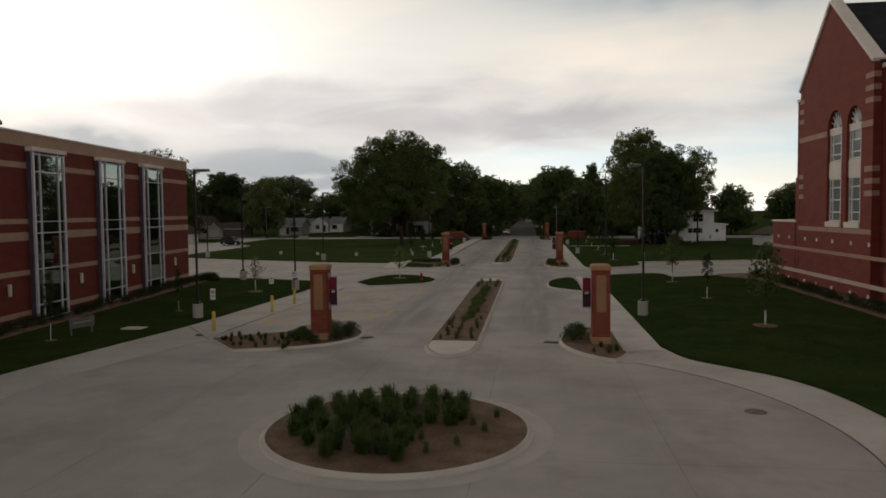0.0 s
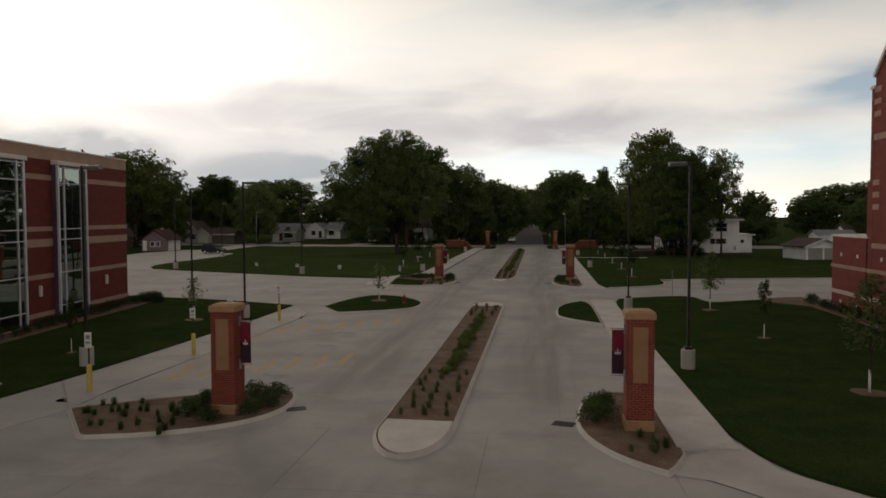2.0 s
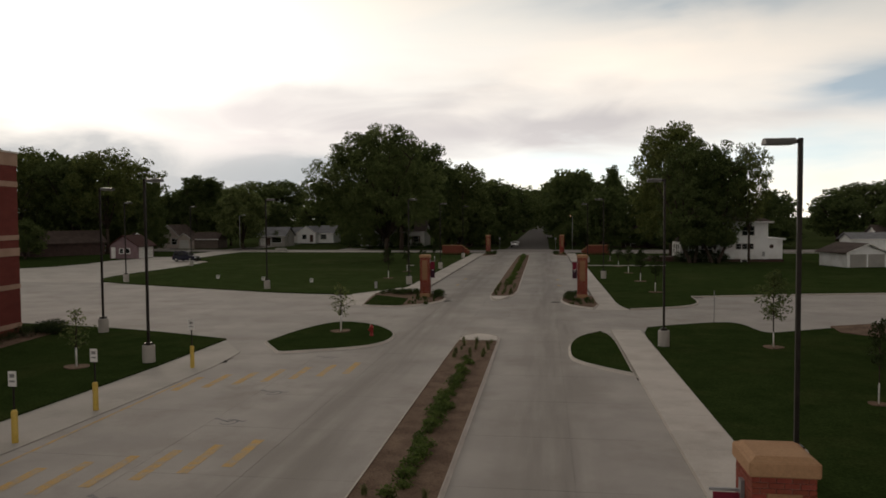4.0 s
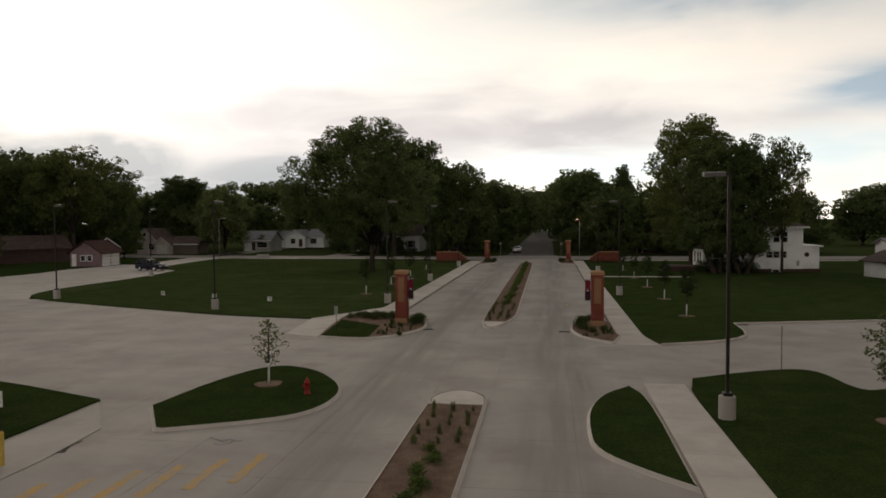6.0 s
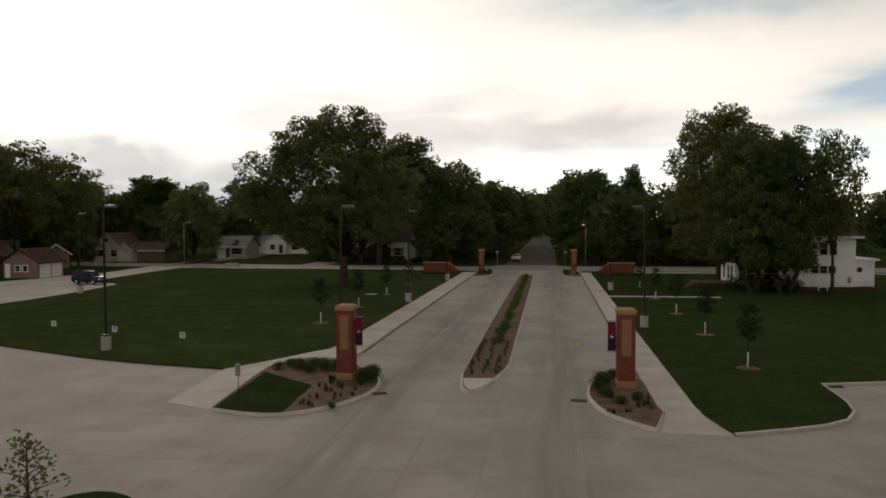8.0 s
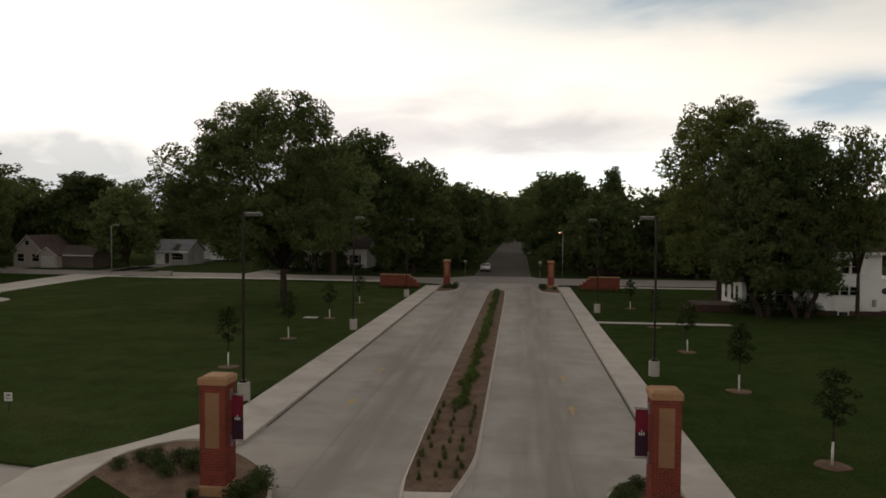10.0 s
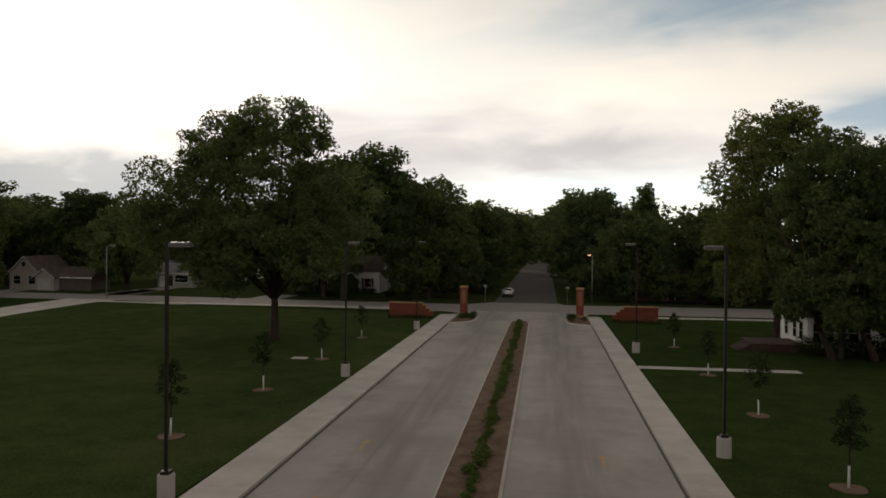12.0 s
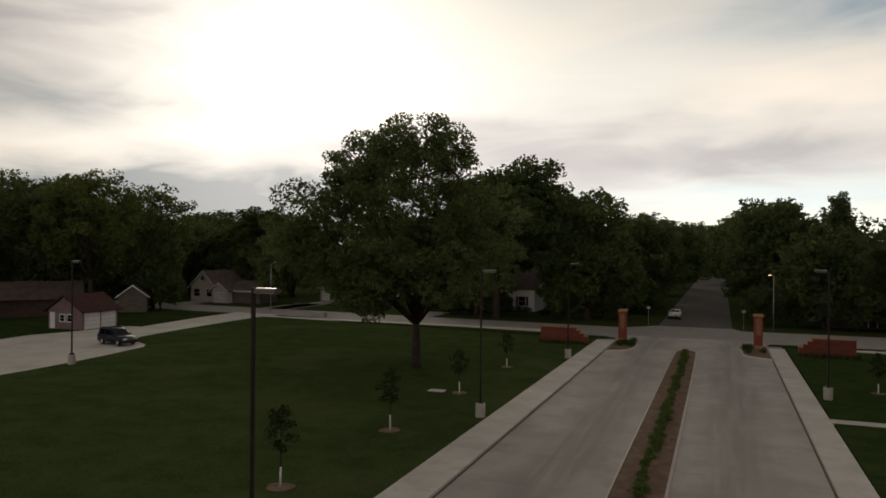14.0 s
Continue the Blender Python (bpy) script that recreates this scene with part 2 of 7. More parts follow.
ASPHALT = material("street_asphalt", (0.072, 0.064, 0.060), (0.10, 0.089, 0.083), 0.3, 0.9, 0.4, 40, 0.2, stain=(0.08, 0.07, 0.07), stain_scale=0.3)
OLD_CONCRETE = material("street_concrete", (0.25, 0.225, 0.215), (0.33, 0.30, 0.285), 0.3, 0.9, 0.3, 30, 0.15, stain=(0.20, 0.18, 0.17), stain_scale=0.3)
GRASS = material("lawn_grass", (0.024, 0.039, 0.0116), (0.033, 0.051, 0.0158), 0.6, 1.0, 0.9, 14, 0.35, stain=(0.043, 0.056, 0.019), stain_scale=0.22, spec=0.0)
YARD = material("house_lawn_grass", (0.029, 0.046, 0.0140), (0.040, 0.060, 0.0190), 0.6, 1.0, 0.9, 14, 0.35, stain=(0.052, 0.066, 0.024), stain_scale=0.14, spec=0.0)
# lawn grass made lighter: the veil of haze is put into its colour
FIELD_HAZED = material("hazed_field_grass", (0.037, 0.055, 0.0185), (0.050, 0.072, 0.025), 0.5, 1.0, 0.9, 14, 0.35, stain=(0.070, 0.082, 0.034), stain_scale=0.10, spec=0.0)
GRASS_FAR = material("yard_grass", (0.036, 0.050, 0.018), (0.048, 0.064, 0.024), 0.4, 1.0, 0.8, 10, 0.35, stain=(0.050, 0.056, 0.024), stain_scale=0.1, spec=0.0)
MULCH = material("wood_mulch", (0.13, 0.085, 0.062), (0.21, 0.145, 0.105), 1.2, 0.95, 1.0, 26, 0.45, spec=0.1)
BRICK = material("red_brick", (0.215, 0.045, 0.031), (0.275, 0.062, 0.041), 3.0, 0.85, 0.4, 40, 0.18, obj_var=0.14, island=0.14)
SIGN_BRICK = material("orange_red_brick_wall", (0.175, 0.050, 0.033), (0.22, 0.066, 0.044), 1.2, 0.85, 0.4, 16, 0.2, stretch=(1, 1, 3))
# darker copy of BRICK_WALL; the shade on the hall front is in its colour
HALL_BRICK_SHADED = material("shaded_red_brick_wall", (0.138, 0.027, 0.020), (0.172, 0.036, 0.027), 0.8, 0.85, 0.35, 14, 0.15, stretch=(1, 1, 3))
BRICK_WALL = material("red_brick_wall", (0.165, 0.030, 0.022), (0.204, 0.040, 0.029), 0.8, 0.85, 0.35, 14, 0.15, stretch=(1, 1, 3))
MORTAR = material("mortar", (0.36, 0.22, 0.18), (0.43, 0.27, 0.23), 4, 0.95, 0.4, 40, 0.2)
LIMESTONE = material("tan_limestone", (0.37, 0.216, 0.119), (0.44, 0.264, 0.15), 1.5, 0.85, 0.3, 25, 0.12, stain=(0.36, 0.20, 0.11), stain_scale=1.2)
PANEL_STONE = material("tan_panel_stone", (0.29, 0.158, 0.084), (0.34, 0.192, 0.107), 1.5, 0.85, 0.3, 25, 0.12)
BAND = material("buff_stone_band", (0.38, 0.25, 0.185), (0.45, 0.30, 0.225), 1.0, 0.85, 0.3, 20, 0.12)
PINK_STONE = material("pinkish_stone_trim", (0.34, 0.205, 0.165), (0.41, 0.255, 0.21), 1.0, 0.85, 0.3, 20, 0.12)
ROSE_STONE = material("pale_rose_stone", (0.46, 0.36, 0.32), (0.54, 0.43, 0.385), 0.8, 0.85, 0.2, 20, 0.12)
PALE_STONE = material("pale_stone", (0.68, 0.61, 0.56), (0.76, 0.69, 0.64), 0.8, 0.85, 0.2, 20, 0.1)
BLACK_METAL = material("dark_bronze_metal", (0.020, 0.016, 0.014), (0.030, 0.025, 0.022), 3, 0.45, 0.1, 40, 0.15, metal=0.4)
GREY_METAL = material("grey_metal", (0.28, 0.28, 0.29), (0.36, 0.36, 0.37), 2, 0.45, 0.1, 40, 0.1, metal=0.7)
ALUMINIUM = material("aluminium_frame", (0.60, 0.57, 0.64), (0.70, 0.67, 0.74), 2, 0.4, 0.05, 30, 0.08, metal=0.15)
BAY_SIDE = material("dark_purple_metal", (0.075, 0.062, 0.095), (0.105, 0.088, 0.13), 2, 0.5, 0.05, 30, 0.08, metal=0.1)
SIGN_GREY = material("dull_grey_board", (0.13, 0.125, 0.12), (0.18, 0.175, 0.165), 2, 0.7, 0.1, 40, 0.1)
RUSTY = material("rusty_cover_iron", (0.15, 0.115, 0.095), (0.21, 0.165, 0.14), 4, 0.85, 0.4, 40, 0.2)
LAMP_HEAD = material("glossy_bronze_paint", (0.055, 0.049, 0.046), (0.075, 0.068, 0.062), 3, 0.35, 0, 40, 0.05, spec=0.4, coat=0.15)
LAMP_LENS = material("lamp_underside", (0.22, 0.21, 0.20), (0.28, 0.27, 0.255), 4, 0.3, 0, 20, 0.05)
GLASS = glass_material("dark_window_glass", (0.012, 0.014, 0.016))
COATED_GLASS = glass_material("coated_mirror_glass", (0.20, 0.24, 0.22), 0.015, 0.97)
GLASS_BLIND = glass_material("pale_window_glass", (0.18, 0.21, 0.22), 0.12)
MAROON = material("maroon_banner_cloth", (0.16, 0.012, 0.032), (0.21, 0.018, 0.042), 2, 0.8, 0.2, 60, 0.12)
NAVY = material("dark_banner_cloth", (0.035, 0.012, 0.026), (0.05, 0.018, 0.036), 2, 0.8, 0.2, 60, 0.12)
WHITE = material("white_paint", (0.68, 0.67, 0.66), (0.78, 0.77, 0.76), 1.2, 0.6, 0.1, 30, 0.06, stain=(0.60, 0.58, 0.55), stain_scale=0.8)
SIDING = material("white_siding", (0.80, 0.80, 0.81), (0.86, 0.86, 0.87), 0.6, 0.7, 0.15, 12, 0.06, stain=(0.64, 0.63, 0.62), stain_scale=0.4)
TAN_SIDING = material("tan_siding", (0.56, 0.49, 0.455), (0.64, 0.56, 0.52), 0.6, 0.75, 0.2, 12, 0.08)
GREY_SIDING = material("grey_siding", (0.30, 0.29, 0.27), (0.37, 0.35, 0.33), 0.6, 0.75, 0.2, 12, 0.08)
WEATHERED = material("weathered_brown_boards", (0.12, 0.095, 0.082), (0.17, 0.135, 0.118), 1.0, 0.85, 0.3, 12, 0.15, stretch=(1, 1, 4))
BROWN_BRICK = material("brown_brick_wall", (0.060, 0.038, 0.034), (0.085, 0.053, 0.047), 1.5, 0.85, 0.4, 12, 0.25)
ROOF_GREY = material("grey_shingles", (0.17, 0.17, 0.185), (0.23, 0.23, 0.245), 1.0, 0.9, 0.7, 9, 0.25)
ROOF_BROWN = material("brown_shingles", (0.070, 0.050, 0.044), (0.105, 0.077, 0.068), 1.0, 0.9, 0.7, 9, 0.25)
GARAGE_BRICK = material("mauve_brick_wall", (0.17, 0.115, 0.125), (0.22, 0.15, 0.165), 1.5, 0.85, 0.4, 12, 0.2)
ROOF_RED = material("dark_red_shingles", (0.045, 0.017, 0.015), (0.065, 0.024, 0.021), 1.0, 0.9, 0.7, 9, 0.25)
ROOF_SLATE = material("dark_slate_shingles", (0.030, 0.032, 0.040), (0.050, 0.052, 0.062), 1.0, 0.8, 0.7, 9, 0.25)
DARK_WOOD = material("dark_wood", (0.05, 0.028, 0.022), (0.08, 0.045, 0.035), 2, 0.8, 0.5, 20, 0.2)
YELLOW = material("yellow_paint", (0.55, 0.38, 0.07), (0.65, 0.47, 0.12), 2, 0.6, 0.2, 30, 0.15)
FADED_YELLOW = material("faded_yellow_marking", (0.41, 0.345, 0.265), (0.56, 0.36, 0.13), 2.6, 0.9, 0.2, 30, 0.2, edge=(0.38, 0.60))
BLUE_MARK = material("faded_dark_marking", (0.20, 0.20, 0.21), (0.28, 0.27, 0.27), 3, 0.9, 0.2, 30, 0.2)
RED_PAINT = material("hydrant_red", (0.27, 0.018, 0.016), (0.34, 0.026, 0.023), 3, 0.45, 0.2, 30, 0.12)
IRON = material("cast_iron", (0.035, 0.030, 0.027), (0.055, 0.045, 0.040), 3, 0.7, 0.4, 40, 0.2, metal=0.3)
BARK = material("tree_bark", (0.040, 0.030, 0.024), (0.068, 0.051, 0.040), 3, 0.95, 1.0, 10, 0.3, stretch=(1, 1, 0.25), spec=0.1)
LEAF = material("tree_leaves", (0.086, 0.107, 0.032), (0.134, 0.156, 0.052), 0.5, 0.75, 0, 3, 0.2, island=0.25, obj_var=0.12, translucent=0.4, spec=0.08)
LEAF_DARK = material("dark_tree_leaves", (0.080, 0.108, 0.038), (0.122, 0.153, 0.057), 0.5, 0.75, 0, 3, 0.2, island=0.25, obj_var=0.15, translucent=0.4, spec=0.08)
LEAF_PALE = material("pale_tree_leaves", (0.120, 0.150, 0.052), (0.165, 0.195, 0.072), 0.5, 0.75, 0, 3, 0.2, island=0.25, obj_var=0.1, translucent=0.3, spec=0.2)
SHRUB_LEAF = material("shrub_leaves", (0.050, 0.076, 0.026), (0.076, 0.108, 0.040), 2, 0.7, 0, 6, 0.2, island=0.3, obj_var=0.15, translucent=0.2, spec=0.03)
YEW_LEAF = material("dark_shrub_leaves", (0.030, 0.045, 0.018), (0.048, 0.068, 0.028), 2, 0.75, 0, 6, 0.2, island=0.3, obj_var=0.15, translucent=0.15, spec=0.03)
YOUNG_LEAF = material("young_tree_leaves", (0.030, 0.044, 0.017), (0.048, 0.066, 0.026), 1, 0.8, 0, 6, 0.2, island=0.3, obj_var=0.12, translucent=0.15, spec=0.03)
BLADE = material("ornamental_grass_blades", (0.046, 0.080, 0.020), (0.078, 0.116, 0.030), 2, 0.7, 0, 6, 0.2, island=0.3, obj_var=0.15, translucent=0.3, spec=0.2)
PERENNIAL = material("perennial_leaves", (0.085, 0.130, 0.034), (0.125, 0.170, 0.050), 2, 0.8, 0, 6, 0.2, island=0.3, obj_var=0.12, translucent=0.25, spec=0.05)
DRY_BLADE = material("dry_grass_blades", (0.105, 0.125, 0.050), (0.150, 0.160, 0.066), 2, 0.8, 0, 6, 0.2, island=0.3, obj_var=0.2, translucent=0.25, spec=0.2)
CAR_BLUE = material("dark_blue_car_paint", (0.012, 0.013, 0.026), (0.016, 0.017, 0.034), 1, 0.35, 0, 10, 0.05, spec=0.2)
CAR_SILVER = material("silver_car_paint", (0.42, 0.42, 0.43), (0.47, 0.47, 0.48), 1, 0.3, 0, 10, 0.05, metal=0.6, coat=0.6)
RUBBER = material("tyre_rubber", (0.015, 0.015, 0.015), (0.025, 0.025, 0.025), 3, 0.85, 0.2, 40, 0.1)
HEADLIGHT = material("headlight_lens", (0.6, 0.6, 0.62), (0.7, 0.7, 0.72), 3, 0.15, 0, 20, 0)
TAIL_RED = material("tail_light_lens", (0.25, 0.01, 0.01), (0.3, 0.015, 0.012), 3, 0.2, 0, 20, 0)
CHROME = material("bright_rim_metal", (0.5, 0.5, 0.52), (0.6, 0.6, 0.62), 3, 0.25, 0, 20, 0, metal=0.9)
WARM_GLOW = glow_material("warm_street_light", (1.0, 0.42, 0.22), 3.0)


# ---- mesh helpers ----
def part(name, bm, mat, parent=None, label="", smooth=False):
    me = bpy.data.meshes.new(name)
    bm.to_mesh(me)
    bm.free()
    me.materials.append(mat)
    if smooth:
        me.polygons.foreach_set("use_smooth", [True] * len(me.polygons))
    ob = new(name, me)
    ob.parent = parent
    if label:
        ob["label"] = label
    return ob


def raw(name, verts, faces, mat, parent=None, label=""):
    me = bpy.data.meshes.new(name)
    me.from_pydata(verts, [], faces)
    me.materials.append(mat)
    ob = new(name, me)
    ob.parent = parent
    if label:
        ob["label"] = label
    return ob


def thing(name, x, y, z, label, category, group="", rz=0.0, kind=""):
    ob = new(name)
    ob.empty_display_size = 0.2
    ob.matrix_basis = pose(x, y, z, 0, 0, rz)
    return tagged(ob, label, category, group, kind)


def box(bm, x0, x1, y0, y1, z0, z1, bevel=0.0):
    vs = [bm.verts.new(p) for p in ((x0, y0, z0), (x1, y0, z0), (x1, y1, z0), (x0, y1, z0), (x0, y0, z1), (x1, y0, z1), (x1, y1, z1), (x0, y1, z1))]
    fs = [bm.faces.new([vs[i] for i in f]) for f in ((0, 3, 2, 1), (4, 5, 6, 7), (0, 1, 5, 4), (1, 2, 6, 5), (2, 3, 7, 6), (3, 0, 4, 7))]
    if bevel:
        bmesh.ops.bevel(bm, geom=list({e for f in fs for e in f.edges}), offset=bevel, segments=1, affect="EDGES")
    return bm


def boxes(*specs, bevel=0.0):
    bm = bmesh.new()
    for s in specs:
        box(bm, *s, bevel=bevel)
    return bm


def tube(bm, path, radii, sides=8, cap=True):
    """A tapered tube through the points of path."""
    rings = []
    path = [Vector(p) for p in path]
    for i, p in enumerate(path):
        ahead = (path[min(i + 1, len(path) - 1)] - path[max(i - 1, 0)]).normalized()
        side = ahead.cross(Vector((0.31, 0.95, 0.05))).normalized()
        other = ahead.cross(side)
        rings.append([bm.verts.new(p + radii[i] * (math.cos(a) * side + math.sin(a) * other)) for a in (2 * math.pi * k / sides for k in range(sides))])
    for r0, r1 in zip(rings, rings[1:]):
        for k in range(sides):
            bm.faces.new((r0[k], r0[(k + 1) % sides], r1[(k + 1) % sides], r1[k]))
    if cap:
        bm.faces.new(rings[-1])
        bm.faces.new(rings[0][::-1])
    return bm


def lathe(bm, profile, sides=16, x=0.0, y=0.0):
    rings = [[bm.verts.new((x + r * math.cos(2 * math.pi * k / sides), y + r * math.sin(2 * math.pi * k / sides), z)) for k in range(sides)] for r, z in profile]
    for r0, r1 in zip(rings, rings[1:]):
        for k in range(sides):
            bm.faces.new((r0[k], r0[(k + 1) % sides], r1[(k + 1) % sides], r1[k]))
    bm.faces.new(rings[-1])
    bm.faces.new(rings[0][::-1])
    return bm


def soften(pts, rounds=2):
    """Corner cutting of a closed outline; a point given twice stays a corner."""
    for _ in range(rounds):
        out = []
        for p, q in zip(pts, pts[1:] + pts[:1]):
            out += [(0.75 * p[0] + 0.25 * q[0], 0.75 * p[1] + 0.25 * q[1]), (0.25 * p[0] + 0.75 * q[0], 0.25 * p[1] + 0.75 * q[1])]
        pts = out
    return thin(pts, 0.02)


def thin(pts, least):
    """The outline without points closer to one another than least."""
    clean = [pts[0]]
    for p in pts[1:]:
        if math.dist(p, clean[-1]) > least:
            clean.append(p)
    if math.dist(clean[0], clean[-1]) <= least:
        clean.pop()
    return clean


def area(pts):
    return 0.5 * sum(p[0] * q[1] - q[0] * p[1] for p, q in zip(pts, pts[1:] + pts[:1]))


def inset(pts, w):
    pts = pts if area(pts) > 0 else pts[::-1]
    out = []
    for a, b, c in zip(pts[-1:] + pts[:-1], pts, pts[1:] + pts[:1]):
        d1, d2 = Vector(b) - Vector(a), Vector(c) - Vector(b)
        n1, n2 = Vector((-d1.y, d1.x)).normalized(), Vector((-d2.y, d2.x)).normalized()
        n = n1 + n2
        k = w / max(0.35, (1 + n1.dot(n2)) / 2) / 2
        out.append((b[0] + n.x * k, b[1] + n.y * k))
    return pts, out


def prism(pts, z0, z1):
    """A flat-topped block over an outline."""
    pts = pts if area(pts) > 0 else pts[::-1]
    bm = bmesh.new()
    lo, hi = [bm.verts.new((*p, z0)) for p in pts], [bm.verts.new((*p, z1)) for p in pts]
    top = bm.faces.new(hi)
    for i in range(len(pts)):
        j = (i + 1) % len(pts)
        bm.faces.new((lo[i], lo[j], hi[j], hi[i]))
    bm.normal_update()
    bmesh.ops.triangulate(bm, faces=[top])
    return bm


def kerb_ring(pts, w, z0, z1):
    """A low rolled kerb inside an outline: a shallow apron that rises to the planting."""
    pts, _ = inset(pts, 0.01)
    rows = [(pts, z0)]
    for k, z in ((0.0, 0.012), (0.35, 0.03), (0.6, z1 * 0.62), (0.8, z1 * 0.95), (1.0, z1)):
        rows.append((inset(pts, w * k)[1] if k else pts, z))
    inn = rows[-1][0]
    rows.append((inn, z0))
    bm = bmesh.new()
    rings = [[bm.verts.new((*p, z)) for p in row] for row, z in rows]
    n = len(pts)
    for r0, r1 in zip(rings, rings[1:]):
        for i in range(n):
            j = (i + 1) % n
            bm.faces.new((r0[i], r0[j], r1[j], r1[i]))
    return bm, inn


def kerb_line(pts, w, h):
    """A kerb of one width that follows an open line."""
    bm = bmesh.new()
    rows = []
    for i, p in enumerate(pts):
        a, b = Vector(pts[max(0, i - 1)]), Vector(pts[min(len(pts) - 1, i + 1)])
        n = Vector((a.y - b.y, b.x - a.x)).normalized() * (w / 2)
        rows.append([bm.verts.new((p[0] + k * n.x, p[1] + k * n.y, z)) for k, z in ((-1, -0.04), (-0.9, h * 0.8), (-0.5, h), (1, h), (1, -0.04))])
    for r0, r1 in zip(rows, rows[1:]):
        for i in range(4):
            bm.faces.new((r0[i], r1[i], r1[i + 1], r0[i + 1]))
    bmesh.ops.recalc_face_normals(bm, faces=bm.faces)
    return bm


def arc(cx, cy, r, a0, a1, n=24):
    return [(cx + r * math.cos(radians(a0 + (a1 - a0) * i / n)), cy + r * math.sin(radians(a0 + (a1 - a0) * i / n))) for i in range(n + 1)]


def fixed(name, bm, mat, label, category, parent=None):
    return tagged(part(name, bm, mat, parent), label, category, kind="structure")


# ---- ground, pavements, lawns ----
CX, CY = -3.7, 12.55                                  # centre of the turning circle
AX = -3.6                                             # the drive's centre line
KH = 0.13                                             # kerb height

gb = bmesh.new()
gv = [gb.verts.new(p) for p in ((-1600, -1200, -0.06), (1600, -1200, -0.06), (1600, 2400, -0.06), (-1600, 2400, -0.06))]
gb.faces.new(gv)
fixed("ground", gb, GRASS_FAR, "dark green grassy ground reaching to the horizon", "ground")

# pavement beneath everything that is driven on; its panels lie on it (end of the file)
DRIVE_BED = [(-20, -30), (13, -30), (13, 12), (30, 60), (70, 60), (70, 92), (24, 92), (6, 82), (6, 164), (-14, 164), (-14, 90), (-52, 92), (-92, 92), (-92, 58), (-22, 54), (-20, 12)]
road = fixed("road", prism(DRIVE_BED, -0.05, -0.012), PANEL_JOINT, "pale concrete campus drive with jointed panels", "road")


def lawn(name, pts, label, z=KH - 0.02, mat=None, category="lawn", kerb=True, rounds=2, kerb_w=0.12):
    pts = soften(pts, rounds)
    if kerb:
        pts = thin(pts, 0.34)
        bm, inn = kerb_ring(pts, kerb_w, -0.04, KH)
        k = fixed(name + "_kerb", bm, KERB, "pale concrete kerb round the edge of the planting", "kerb")
        pts = inn
    return fixed(name, prism(pts, -0.05, z), mat or GRASS, label, category)


R_LAWN = [(6.25, 27), (6.25, 27), (6.15, 60.4), (6.8, 63.6), (6.8, 63.6), (9.3, 65.2), (12.0, 66.4), (13.2, 65.9), (13.4, 62.0), (14.6, 62.3), (18.4, 64.5), (22.0, 65.8), (22.0, 65.8), (22.0, -25), (22.0, -25), (11.4, -25), (11.4, -25), (11.3, 5), (11.25, 12), (11.0, 17.4), (10.0, 20.3), (8.6, 21.9), (6.9, 23.7)]
lawn("lawn_east", R_LAWN, "dark green mown lawn beside the brick chapel", kerb=False)
L_LAWN = [(-18.6, 56.7), (-18.6, 56.7), (-18.6, 49.0), (-18.9, 42.6), (-19.2, 36.3), (-19.6, 31.2), (-20.3, 26.2), (-21.2, 20.0), (-22.4, 8), (-23.5, -25), (-23.5, -25), (-36, -25), (-36, -25), (-36, 61.5), (-36, 61.5), (-26.5, 59.8)]
lawn("lawn_west", L_LAWN, "dark green mown lawn along the brick hall", kerb=False)
BIG_LAWN = [(-17.7, 81.9), (-17.7, 81.9), (-15.7, 84.9), (-14.2, 88.6), (-13.8, 93), (-13.6, 145), (-13.6, 157.6), (-13.6, 157.6), (-64.9, 164.4), (-64.9, 164.4), (-64.8, 158), (-64.0, 146.6), (-62.6, 135.6), (-62.6, 135.6), (-58, 133.6), (-56.2, 131.2), (-56.2, 131.2), (-54.6, 122), (-54.2, 113), (-54.6, 104), (-53.6, 97), (-50, 92.8), (-44, 90.2), (-32, 85.6), (-25.5, 83.2)]
lawn("lawn_field", BIG_LAWN, "large dark green lawn between drive and street", kerb=False, mat=FIELD_HAZED)
FAR_R_LAWN = [(6.1, 77.0), (6.1, 75.6), (6.85, 72.9), (6.85, 72.9), (9.2, 73.9), (11.6, 75.3), (12.8, 77.4), (13.1, 82.2), (13.1, 82.2), (24, 84.9), (62, 92), (62, 92), (62, 158), (62, 158), (6.3, 157.6), (6.3, 157.6)]
lawn("lawn_house", FAR_R_LAWN, "dark green lawn in front of the white house", kerb=False, mat=YARD)
fixed("lawn_house_kerb", kerb_line([(6.8, 72.85), (9.2, 73.85), (10.7, 74.6), (11.8, 75.5), (12.6, 76.9), (12.95, 78.6), (13.1, 82.1), (24, 84.8), (62, 91.9)], 0.13, KH), KERB, "pale concrete kerb round the lawn corner", "kerb")

# islands with kerbs
PLANTER_L = [(-16.4, 26.9), (-16.4, 26.9), (-13.85, 23.75), (-13.85, 23.75), (-11.3, 24.45), (-9.3, 25.9), (-8.5, 27.6), (-8.7, 29.7), (-9.7, 30.9), (-12.2, 29.6), (-14.5, 28.2)]
PLANTER_R = [(1.7, 29.0), (1.55, 27.2), (1.8, 25.6), (2.6, 23.9), (3.9, 22.7), (3.9, 22.7), (4.6, 24.4), (4.6, 24.4), (4.75, 30.0), (3.6, 32.0), (2.1, 31.0)]
MED_A = [(-4.85, 27.0), (-4.9, 25.4), (-4.3, 23.6), (-3.55, 23.1), (-2.75, 23.7), (-2.3, 25.3), (-2.3, 27.0), (-2.3, 58.2), (-2.4, 59.4), (-3.6, 60.4), (-4.7, 59.4), (-4.85, 58.2)]
